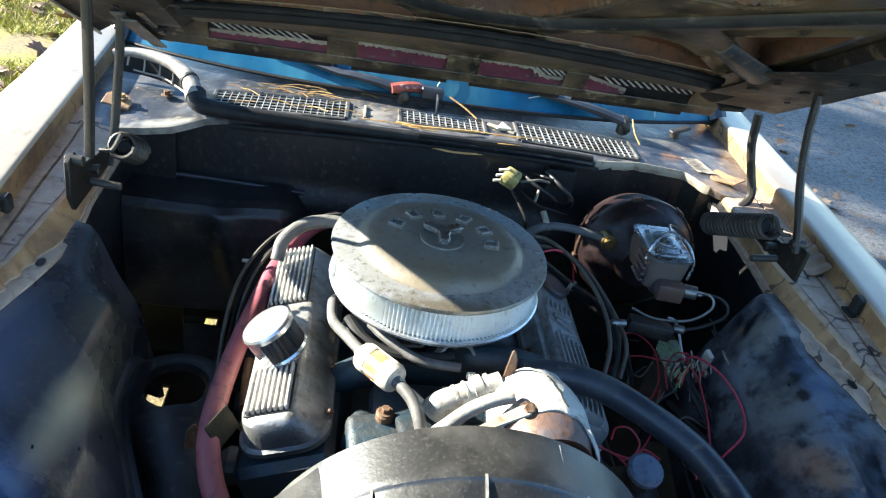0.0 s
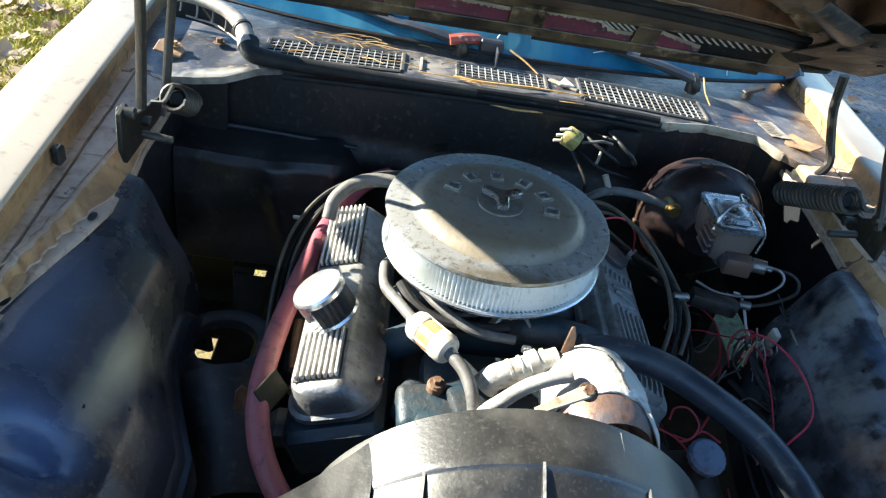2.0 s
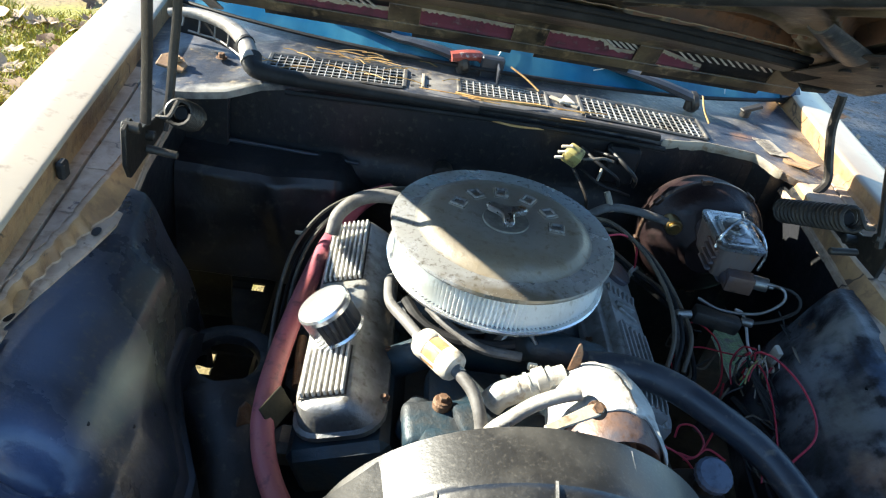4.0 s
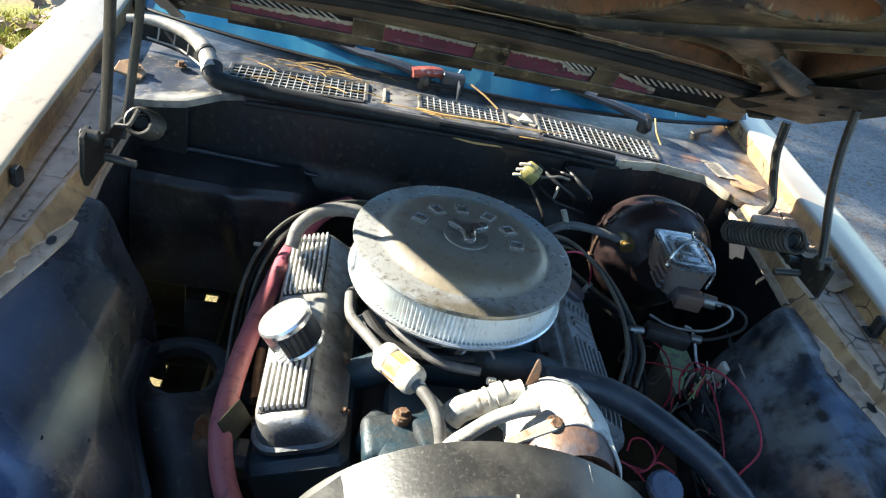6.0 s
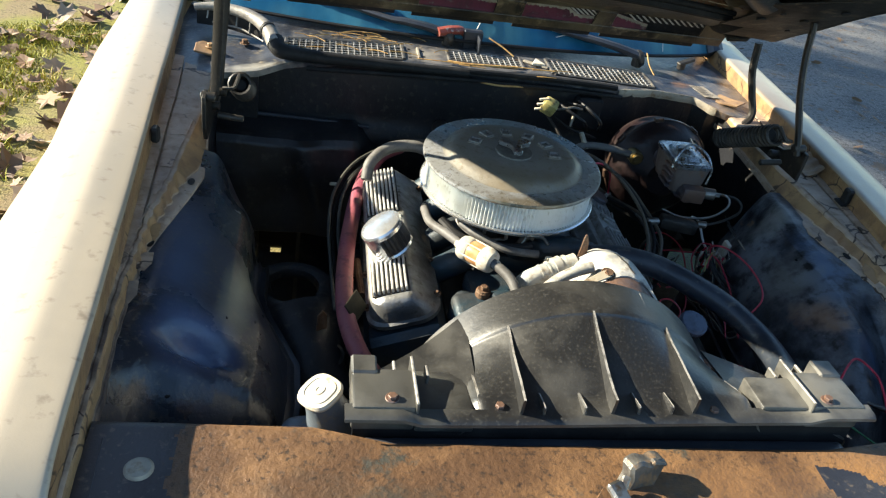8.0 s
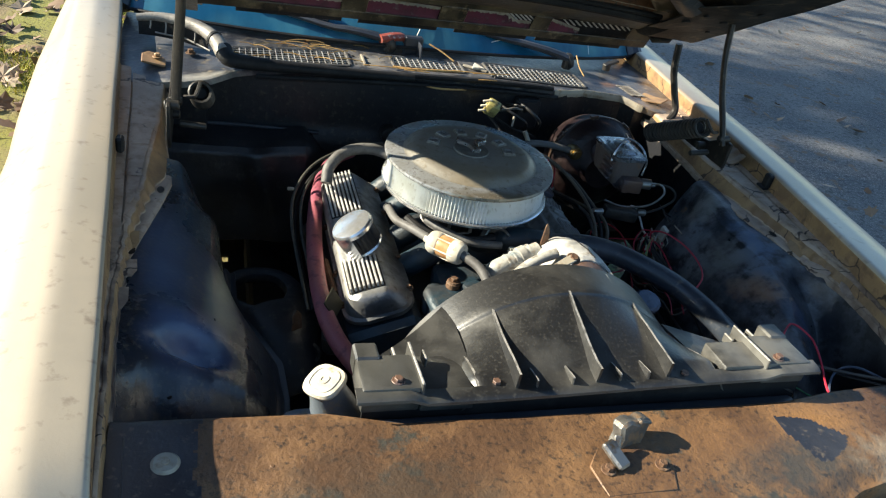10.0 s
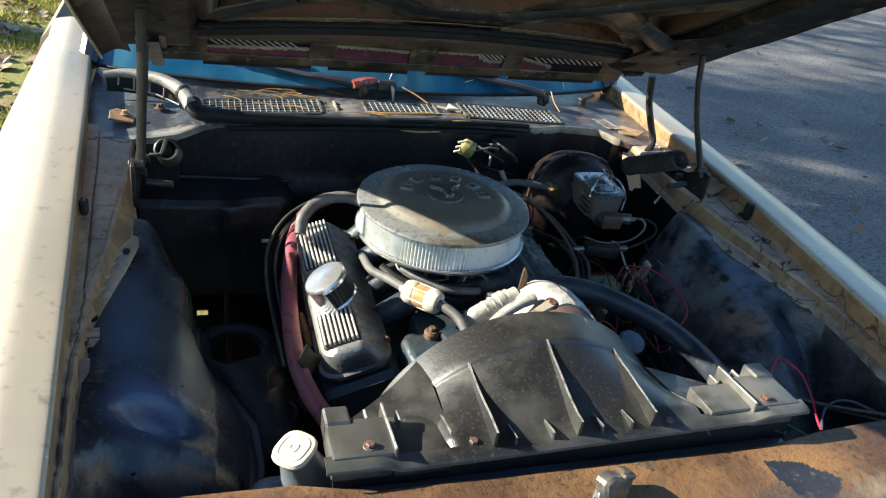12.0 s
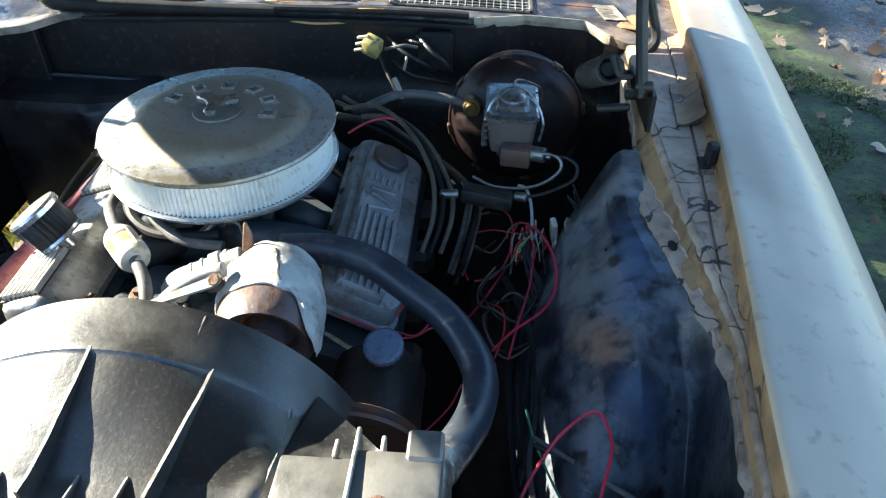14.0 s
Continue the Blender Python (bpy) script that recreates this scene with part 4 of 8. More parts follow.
heater = thing("heater_box", (-0.36, 0.36, 0.5), "black dusty heater box bolted to the firewall", "heater box")
bm = B()


def heater_shell(u, v):
    """A shelf below the firewall's recess whose creased face drops into the dark."""
    x = -0.640 + 0.385 * u
    fall = smooth(0.82, 1.0, u)
    tab = [(0, (0.405, 0.794)), (0.22, (0.335, 0.790)), (0.30, (0.312, 0.783)), (0.36, (0.302, 0.768)), (0.55, (0.290, 0.700)), (1, (0.276, 0.54))]
    y, z = lerp_table([(a, p[0]) for a, p in tab], v), lerp_table([(a, p[1]) for a, p in tab], v)
    crease = 0.012 * math.exp(-((u - 0.42 - 0.25 * v) / 0.09) ** 2) * smooth(0.15, 0.4, v)
    return Vector((x + 0.01 * v, y + 0.05 * fall - crease, z - 0.06 * fall - 0.006 * math.sin(5 * u) * smooth(0.5, 0.2, v) + 0.003 * wob(x, y, z, 12)))


slab(bm, heater_shell, 70, 50, (0, 0.003, -0.003))
part("case", bm, HEATER, heater)
bm = B()
tube(bm, [(-0.635, 0.402, 0.798), (-0.50, 0.398, 0.797), (-0.38, 0.395, 0.794), (-0.28, 0.40, 0.785)], 0.0045, 8)
part("rim", bm, BLACK, heater)
bm = B()
cyl(bm, (-0.10, 0.41, 0.795), (-0.10, 0.37, 0.80), 0.022)
cyl(bm, (-0.10, 0.37, 0.80), (-0.10, 0.35, 0.803), 0.012)
part("heater_pipe", bm, GREASE, heater)


# ---- cowl with vents, windscreen ----
def cowl_z(x, y):
    return 0.948 - 0.030 * (abs(x) / 0.7) ** 2 - 0.006 * smooth(0.45, 0.34, y)


VENTS = [(-0.49, -0.21, 0.455, 0.548), (-0.088, 0.098, 0.468, 0.538), (0.180, 0.455, 0.458, 0.552)]


def cowl():
    def front(x):
        return lerp_table([(-0.72, 0.34), (-0.60, 0.345), (-0.55, 0.36), (-0.49, 0.405), (-0.44, 0.418), (-0.3, 0.422), (0, 0.425), (0.35, 0.418), (0.40, 0.430), (0.45, 0.446), (0.565, 0.445), (0.60, 0.400), (0.64, 0.374), (0.72, 0.362)], x)

    def fn(u, v):
        x = -0.76 + 1.52 * u
        y0 = front(x)
        y = y0 + (0.70 + 0.10 * (abs(x) / 0.7) ** 2 - y0) * max(0.0, (v - 0.035) / 0.965)
        z = cowl_z(x, y)
        if v < 0.035:
            z -= 0.016 * (1 - v / 0.035)
            y += 0.003 * (1 - v / 0.035)
        z -= 0.010 * math.exp(-(((x + 0.57) / 0.05) ** 2 + ((y - 0.46) / 0.05) ** 2))
        z += 0.0015 * wob(x, y, 0.3, 14)
        return Vector((x, y, z))

    def hole(u, v):
        p = fn(u, v)
        return any(a + 0.004 < p.x < b - 0.004 and c + 0.004 < p.y < d - 0.004 for a, b, c, d in VENTS)
    bm = B()
    sheet(bm, fn, 180, 64, -0.002, hole)
    c = part("cowl_panel", bm, COWL, car, "weathered grey steel cowl panel with dirt and pine needles")
    bm = B()
    box(bm, (0, 0.52, 0.80), (1.2, 0.17, 0.004), 0.001)
    part("plenum_floor", bm, WALLBLACK, c)
    for a, b, cc, d in VENTS:
        g = B()
        zf = lambda x, y: cowl_z(x, y) + 0.003
        nx, ny = round((b - a) / 0.0145), round((d - cc) / 0.0148)
        for i in range(nx + 1):
            x = a + (b - a) * i / nx
            box(g, (x, (cc + d) / 2, zf(x, (cc + d) / 2)), (0.0015, d - cc, 0.0026), 0)
        for j in range(ny + 1):
            y = cc + (d - cc) * j / ny
            for i in range(8):
                x0, x1 = a + (b - a) * i / 8, a + (b - a) * (i + 1) / 8
                p, q = Vector((x0, y, zf(x0, y))), Vector((x1, y, zf(x1, y)))
                box(g, (p + q) / 2, ((q - p).length, 0.0015, 0.0026), 0, Matrix.Rotation(-math.atan2(q.z - p.z, q.x - p.x), 4, "Y"))
        part("vent_grille", g, GRILLE, c, "square-mesh metal air vent grille")
        g = B()
        for y in (cc - 0.004, d + 0.004):
            tube(g, [(a + (b - a) * k / 4, y, zf(a + (b - a) * k / 4, y) + 0.001) for k in range(5)], 0.005, 6, 4, flat=0.7)
        for x in (a - 0.003, b + 0.003):
            tube(g, [(x, cc, zf(x, cc) + 0.001), (x, d, zf(x, d) + 0.001)], 0.005, 6, 3, flat=0.7)
        part("grille_rim", g, DARKRIM, c)
    discs("panel_hole", c, [(x, y, cowl_z(x, y) - 0.004) for x, y in ((-0.19, 0.47), (-0.19, 0.50), (-0.19, 0.53), (-0.155, 0.485), (-0.155, 0.52))], 0.0055, 0.0065, RUBBER)
    bm = B()
    box(bm, (-0.168, 0.50, 0.9505), (0.006, 0.07, 0.006), 0.001)
    part("vent_divider", bm, COWLPALE, c)
    bm = B()
    box(bm, (0.14, 0.505, 0.951), (0.07, 0.014, 0.006), 0.002, pose(0, 0, 0, 0, 0, -30))
    part("vent_divider", bm, COWLPALE, c)
    bm = B()
    prism(bm, [(-0.018, -0.012), (0.018, -0.012), (0.0, 0.03)], 0.006, pose(0.145, 0.505, 0.952))
    part("white_clip", bm, WHITEPL, c, "white triangular plastic clip")
    bm = B()

    def bare_lip(u, v):
        """Bare tan front edge where the weather strip has come away."""
        x = 0.345 + 0.265 * u
        y = front(x)
        return Vector((x, y - 0.0035 - 0.002 * math.sin(v * math.pi), cowl_z(x, y) + 0.003 - (0.020 + 0.003 * wob(u * 6, 0, 0, 2)) * v))
    slab(bm, bare_lip, 50, 6, (0, 0.002, 0))
    part("bare_lip", bm, COWLPALE, c, "bare pale cowl lip")
    # weather strip along the front lip
    bm = B()
    tube(bm, [(-0.42, 0.412, 0.943), (-0.36, 0.412, 0.946), (-0.28, 0.414, 0.947), (-0.2, 0.415, 0.948), (0.1, 0.417, 0.95), (0.28, 0.414, 0.948), (0.335, 0.412, 0.946)], 0.010, 10, 8, flat=0.75)
    tube(bm, [(-0.44, 0.395, 0.925), (-0.1, 0.405, 0.93), (0.2, 0.405, 0.93), (0.35, 0.400, 0.926)], 0.006, 8, 8)
    part("weather_strip", bm, RUBBER, c, "black rubber weather strip with torn edges")
    return c


cowl()


def glass_base(x):
    return Vector((x, 0.580 + 0.20 * (abs(x) / 0.75) ** 2.2, 0.968 - 0.03 * (abs(x) / 0.75) ** 2))


def windscreen():
    def fn(u, v):
        x = (-0.76 + 1.52 * u) * (1 - 0.12 * v)
        p = glass_base(x / (1 - 0.12 * v))
        return Vector((x, p.y + 0.55 * v - 0.03 * math.sin(math.pi * v), p.z + 0.46 * v))
    bm = B()
    sheet(bm, fn, 40, 12, 0.005)
    w = part("windscreen", bm, GLASS, car, "cracked dusty blue-tinted windscreen")
    bm = B()

    def crack(pts):
        tube(bm, [fn(u, v) + Vector((0, -0.0035, 0.0045)) for u, v in pts], 0.0013, 4, 5)
    crack([(0.64, 0.050), (0.685, 0.080), (0.74, 0.105), (0.775, 0.09), (0.81, 0.078), (0.84, 0.09), (0.87, 0.10), (0.92, 0.085), (0.95, 0.082), (0.98, 0.07), (0.995, 0.045)])
    crack([(0.87, 0.10), (0.872, 0.06), (0.869, 0.012)])
    crack([(0.503, 0.20), (0.50, 0.14), (0.502, 0.095), (0.494, 0.05)])
    crack([(0.34, 0.16), (0.40, 0.13), (0.45, 0.14), (0.502, 0.12)])
    part("crack_line", bm, WHITEWIRE, w)
    bm = B()
    tube(bm, [glass_base(-0.76 + 1.52 * k / 12) + Vector((0, -0.006, 0.0)) for k in range(13)], 0.0045, 8, 4)
    part("windscreen_seal", bm, RUBBER, w, "black rubber windscreen seal")
    # inside: dashboard and dark cabin walls
    bm = B()
    box(bm, (0, 1.00, 0.80), (1.45, 0.55, 0.20), 0.04, seg=3)
    part("dashboard", bm, INTERIOR, car, "dark vinyl dashboard")
    for s in (-1, 1):
        bm = B()
        tube(bm, [fn(0.5 + 0.5 * s, v) + Vector((s * 0.015, 0, 0)) for v in (0, 0.33, 0.66, 1)], 0.028, 10, 6)
        part("windscreen_pillar", bm, BLACK, car, "dark windscreen pillar")
        bm = B()

        def door(u, v, s=s):
            y = 1.105 + 1.2 * u
            z = 0.33 + 0.60 * v
            return Vector((s * (0.945 - 0.03 * (2 * v - 0.9) ** 2 - 0.03 * smooth(0.9, 1, v)), y, z))
        sheet(bm, door, 8, 14, 0.03 * -s)
        part("door", bm, PAINT, car, "faded tan car door")
    bm = B()

    def roof(u, v):
        x = -0.66 + 1.32 * u
        return Vector((x, 1.18 + 1.1 * v + 0.18 * (x / 0.7) ** 2 * (1 - v), 1.375 - 0.05 * (x / 0.66) ** 2))
    sheet(bm, roof, 12, 8, -0.03)
    part("roof", bm, PAINT, car, "faded tan car roof")
    bm = B()
    box(bm, (0, 2.28, 0.86), (1.75, 0.05, 1.0), 0.03)
    part("rear_bulkhead", bm, INTERIOR, car)
    bm = B()
    box(bm, (0, 1.45, 0.34), (1.75, 1.7, 0.05), 0.02)
    part("floor_pan", bm, GREASE, car)


windscreen()


def wheel(x, y):
    s = 1 if x > 0 else -1
    bm = B()
    m = Matrix.Translation((x, y, 0.325)) @ Matrix.Rotation(radians(90), 4, "Y")
    lathe(bm, [(0.19, -0.10), (0.30, -0.10), (0.325, -0.07), (0.325, 0.07), (0.30, 0.10), (0.19, 0.10)], m, 40)
    t = part("wheel", bm, TYRE, car, "black tyre on a steel wheel")
    bm = B()
    lathe(bm, [(0.0, 0.06 * s), (0.06, 0.07 * s), (0.17, 0.05 * s), (0.195, 0.09 * s), (0.19, 0.0)], m, 32)
    part("rim", bm, STEEL, t)


for s in (-1, 1):
    wheel(s * 0.74, -0.38)
    wheel(s * 0.74, 2.05)


# ---- radiator support and front ----
def support():
    def fn(u, v):
        x = -0.655 + 1.31 * u
        yr = lerp_table([(-0.66, -0.668), (-0.4, -0.675), (-0.3, -0.70), (0.3, -0.705), (0.4, -0.69), (0.66, -0.675)], x)
        yf = lerp_table([(-0.66, -0.93), (0.15, -0.93), (0.32, -0.86), (0.66, -0.80)], x)
        t = max(0.0, min(1.0, (v - 0.12) / 0.76))
        y = yr + (yf - yr) * t
        z = 0.893 - 0.012 * smooth(0.75, 1, t) + 0.003 * wob(x, y, 0, 9)
        if v < 0.12:
            z -= 0.05 * (1 - v / 0.12)
            y += 0.004
        if v > 0.88:
            z -= 0.06 * (v - 0.88) / 0.12
        return Vector((x, y, z))
    bm = B()
    # blue-black beyond a ragged line at one end, in patches near the other
    sheet(bm, fn, 260, 80, 0.003, second=lambda u, v: -0.655 + 1.31 * u < -0.556 + 0.010 * wob(u, v * 3, 0, 4) + 0.004 * wob(u * 20, v * 9, 1, 4) or (u > 0.70 and wob(u * 9, v * 3, 2, 1.0) > 0.42))
    p = part("radiator_support", bm, RUST, car, "rusted steel radiator support panel with a blue-black end", SUPPORTDARK)
    discs("panel_hole", p, [(-0.515, -0.735, 0.886), (-0.575, -0.70, 0.886), (-0.62, -0.745, 0.886), (-0.60, -0.69, 0.886), (-0.565, -0.715, 0.886), (0.20, -0.72, 0.886), (0.05, -0.715, 0.886), (-0.505, -0.765, 0.886)], (0.009, 0.010, 0.011, 0.005, 0.004, 0.006, 0.006, 0.009), 0.0088, RUBBER)
    discs("screw_head", p, [(x, y, 0.893) for x, y in ((-0.50, -0.71), (-0.46, -0.715), (-0.47, -0.75), (-0.38, -0.73), (-0.42, -0.76))], 0.003, 0.004, RUST, seg=8)
    bm = B()
    box(bm, (-0.632, -0.79, 0.894), (0.004, 0.20, 0.006), 0.0015, pose(0, 0, 0, 0, 0, 3))
    part("seam_flange", bm, BLACK, p)
    bm = B()
    cyl(bm, (-0.589, -0.736, 0.893), (-0.589, -0.736, 0.901), 0.0165, seg=28, bev=0.003)
    cyl(bm, (-0.589, -0.736, 0.901), (-0.589, -0.736, 0.9025), 0.005, seg=12, bev=0.0005)
    part("hood_stop", bm, COWLPALE, p, "pale round hood stop")
    bm = B()
    box(bm, (0, -0.95, 0.62), (1.5, 0.03, 0.42), 0.01)
    part("nose_panel", bm, BLACK, car, "dark front panel below the support")
    return p


support()

latch = thing("hood_latch", (-0.01, -0.755, 0.893), "grey steel hood latch hook on the rusted support", "hood latch")
bm = B()
prism(bm, [(-0.024, 0.0), (0.022, 0.0), (0.030, 0.026), (0.034, 0.040), (0.020, 0.046), (0.010, 0.040), (-0.006, 0.047), (-0.020, 0.040), (-0.016, 0.020)], 0.024, Matrix.Translation((-0.006, -0.742, 0.885)) @ Matrix.Rotation(radians(78), 4, "X") @ Matrix.Rotation(radians(14), 4, "Y"), 0.004)
box(bm, (0.020, -0.748, 0.927), (0.022, 0.010, 0.006), 0.002, pose(0, 0, 0, 0, 15, 10))
part("hook", bm, MIDGREY, latch)
bm = B()
prism(bm, [(-0.055, -0.05), (0.045, -0.05), (0.06, -0.01), (0.03, 0.03), (-0.035, 0.03), (-0.06, 0.0)], 0.004, pose(-0.012, -0.79, 0.894))
part("base_plate", bm, RUST, latch)
bolts(latch, [(0.03, -0.80, 0.898), (-0.05, -0.80, 0.898)], 0.006)
bm = B()
box(bm, (-0.035, -0.785, 0.908), (0.022, 0.04, 0.010), 0.003, pose(0, 0, 0, 20, 0, 25))
box(bm, (-0.028, -0.770, 0.914), (0.010, 0.022, 0.006), 0.002, pose(0, 0, 0, 20, 0, -30))
part("release_lever", bm, STEEL, latch)

bezel = thing("lamp_bracket", (0.48, -0.78, 0.89), "grey curved metal bracket at the support's corner", "bracket")


def bez(u, v):
    a = 2 * math.pi * u
    r = 0.024 * (1 - v) ** 0.6 * smooth(-0.12, 0.12, v) + 0.003
    c = Vector((0.470, -0.785, 0.895)).lerp(Vector((0.545, -0.728, 0.932)), v)
    side, up = Vector((0.62, -0.78, 0)), Vector((-0.2, -0.1, 0.95))
    return c + side * (r * math.cos(a)) + up * (r * 0.55 * math.sin(a))


bm = B()
sheet(bm, bez, 16, 12, 0.003)
part("shell", bm, MIDGREY, bezel)
bm = B()
bolt(bm, (0.425, -0.815, 0.895), 0.006)
part("bolt", bm, RUSTY, bezel)


TANRUST = mat("rust_specked_tan_edge", (0.26, 0.195, 0.125), (0.17, 0.12, 0.075), 0.55, 0, 12, 0.6, (0.10, 0.065, 0.04), 50, 0.4, 0.3, 80, spots=(0.06, 0.04, 0.03), spots_at=0.66, spots_scale=30)


# ---- hood ----
hood = thing("hood", (0, 0.40, 1.09), "old car hood propped open, grimy rust-brown underside", "hood")
HS, HC = math.sin(radians(28.8)), math.cos(radians(28.8))


def hp(x, v, w=0.0):
    """A place on the hood: across, along it from the fold by the rear slots, and up from the inner frame."""
    return Vector((x, 0.365 - v * HC + w * HS, 1.155 + v * HS + w * HC))


RIM = [(0, 0.284), (0.05, 0.290), (0.107, 0.312), (0.185, 0.363), (0.297, 0.461), (0.393, 0.554), (0.50, 0.66), (0.66, 0.82)]


def ring_gap(x, v):
    """Distance from the round opening beside the middle one."""
    return (math.hypot((abs(x) - 0.255) / 0.066, (v - 0.610) / 0.055) - 1) * 0.058


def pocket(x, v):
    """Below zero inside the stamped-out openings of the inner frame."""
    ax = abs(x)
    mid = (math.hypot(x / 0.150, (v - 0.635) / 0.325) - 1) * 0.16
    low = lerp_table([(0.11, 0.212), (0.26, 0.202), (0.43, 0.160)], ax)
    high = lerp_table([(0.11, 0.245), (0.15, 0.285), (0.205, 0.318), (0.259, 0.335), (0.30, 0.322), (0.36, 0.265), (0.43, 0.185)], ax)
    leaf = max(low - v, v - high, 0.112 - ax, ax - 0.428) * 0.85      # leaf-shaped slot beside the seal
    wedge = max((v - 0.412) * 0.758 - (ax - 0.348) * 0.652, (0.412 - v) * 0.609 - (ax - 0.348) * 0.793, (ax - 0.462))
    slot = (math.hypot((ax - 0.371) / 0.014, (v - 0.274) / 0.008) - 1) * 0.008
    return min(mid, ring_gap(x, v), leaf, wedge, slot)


def hood_parts():
    bm = B()

    def frame_fn(u, v):
        x, q = -0.645 + 1.29 * u, 1.16 * v
        d = pocket(x, q)
        w = 0.028 * smooth(0.003, -0.007, d) - 0.005 * smooth(0.012, 0.003, abs(d - 0.008))
        k = (q - lerp_table(RIM, abs(x))) * 0.80
        w += 0.011 * smooth(0.010, 0.002, abs(k + 0.026)) + 0.006 * smooth(0.010, 0.002, abs(k - 0.022))      # pressed grooves either side of the bar
        w += 0.010 * smooth(0.009, 0.002, abs(ring_gap(x, q) - 0.030))
        w += 0.02 * math.cos(x / 0.645 * math.pi / 2) + 0.0015 * wob(x, q, 0, 9)
        return hp(x, q, w - 0.02)
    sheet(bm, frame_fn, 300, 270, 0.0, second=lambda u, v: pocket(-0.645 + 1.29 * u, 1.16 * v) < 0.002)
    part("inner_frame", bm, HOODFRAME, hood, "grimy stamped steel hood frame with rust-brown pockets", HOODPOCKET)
    bm = B()
    sheet(bm, lambda u, v: hp(-0.735 + 1.39 * u, -0.015 + 1.19 * v, 0.042 + 0.02 * math.cos((u - 0.5) * math.pi)), 30, 20, 0.002)
    part("outer_skin", bm, PAINT, hood, "faded tan outer hood skin")
    # rear face with four louvred slots
    bm = B()
    a, b = Vector((0, 0.405, 1.083)), Vector((0, 0.365, 1.155))
    tilt = Matrix.Rotation(math.atan2(b.y - a.y, b.z - a.z) * -1, 4, "X")
    slots = [(-0.48, -0.257), (-0.197, -0.021), (0.045, 0.219), (0.266, 0.491)]
    cuts = [-0.60] + [x for s in slots for x in s] + [0.56]

    def strip(x0, x1, t0, t1, th=0.004):
        c = a.lerp(b, (t0 + t1) / 2)
        box(bm, ((x0 + x1) / 2, c.y, c.z), (x1 - x0, th, (b - a).length * (t1 - t0)), 0.001, tilt)
    strip(-0.60, 0.56, 0.0, 0.30)
    strip(-0.60, 0.56, 0.86, 1.12)
    for x0, x1 in zip(cuts[0::2], cuts[1::2]):
        strip(x0, x1, 0.30, 0.86)
    part("rear_panel", bm, HOODFRAME, hood, "dark rear hood panel with four louvred slots")
    nrm = (b - a).normalized().cross(Vector((1, 0, 0))).normalized()
    if nrm.y < 0:
        nrm = -nrm

    def at(x, t, back):
        return a.lerp(b, t) + Vector((x, 0, 0)) + nrm * back
    for k, (x0, x1) in enumerate(slots):
        ln = x1 - x0
        full = (1.0, 1.0, 1.0, 0.40)[k]      # how far the maroon lip fills the slot
        tall = lambda u: (0.50 + 0.10 * u, 0.78 - 0.08 * u, 0.78 - 0.26 * smooth(0.55, 0.8, u), 0.74 - 0.30 * u)[k]
        g = B()
        slab(g, lambda u, v: at(x0 + ln * full * u, lerp_table([(0, 0.24), (0.4, 0.34), (1, tall(u))], v), lerp_table([(0, 0.003), (0.4, 0.006), (1, 0.010)], v)), 40, 8, (0, 0.002, -0.001))
        part("slot_lip", g, MAROON, hood, "chipped maroon painted slot lip")
        g = B()
        rag = lambda u: 0.10 * wob(u * 9, k, 0.3, 3) + 0.05 * wob(u * 30, k, 1, 3)
        slab(g, lambda u, v: at(x0 + ln * full * u, tall(u) - (0.09 + 0.8 * rag(u)) * (1 - v), 0.0065 + 0.002 * v), 60, 3, (0, -0.001, 0))
        part("chipped_edge", g, COWLPALE, hood, "pale chipped edge of the slot")
        for i in range(14):
            x = x0 + ln * (i + 0.5) / 14
            if i < (0, 99, 9, 2)[k] or (k == 0 and i > 11):
                continue
            g = B()
            slab(g, lambda u, v: at(x + 0.0060 * (u - 0.5) - 0.030 * (v - 0.5), 0.58 + 0.28 * v, 0.005), 1, 3, (0, 0.003, 0))
            part("louvre", g, FINTOP, hood, "pale louvre blade")
        # panel added to make the slot black behind its blades
        g = B()
        slab(g, lambda u, v: at(x0 - 0.01 + (ln + 0.02) * u, -0.30 + 1.25 * v, 0.012), 2, 2, (0, 0.003, 0))
        part("slot_backing", g, WALLBLACK, hood, "dark panel added behind the slot")
    # side rails: turned-down flanges and hinge plates
    for s in (-1, 1):
        bm = B()

        def rail(u, v, s=s):
            q = -0.06 + 1.20 * u
            x = lerp_table([(0, 0.50), (0.35, 0.515), (0.5, 0.60), (0.7, 0.635), (0.85, 0.645), (1, 0.648)], v)
            w = lerp_table([(0, -0.016), (0.35, -0.034), (0.5, -0.036), (0.7, -0.038), (0.85, -0.040), (1, 0.03)], v)
            w *= smooth(-0.06, 0.03, q) * 0.75 + 0.25 if v < 0.9 else 1
            return hp(s * (x + 0.0), q, w + 0.002 * wob(x, q, s, 12))
        sheet(bm, rail, 60, 20, 0.0)
        r = part("side_rail", bm, RAIL, hood, "dark steel side rail of the hood with bolt holes")
        down = hp(0, 0, -1) - hp(0, 0, 0)
        plate = B()
        if s > 0:
            slab(plate, lambda u, v: hp(s * (0.445 + 0.185 * u), 0.11 + (0.20 + 0.16 * u) * v + 0.02 * (1 - u), -0.036 - 0.004 * math.sin(v * math.pi) + 0.0012 * wob(u, v, s, 6)), 14, 14, (0, 0, 0.003))
            part("hinge_plate", plate, RAIL, hood, "dark steel plate with bolt holes")
        discs("bolt_hole", r, [hp(s * x, q, -0.0405) for x, q in ((0.481, 0.231), (0.489, 0.294), (0.563, 0.255), (0.590, 0.161), (0.585, 0.35))], (0.010, 0.006, 0.009, 0.006, 0.009), 0.003, RUBBER, down, 14)
        bm = B()
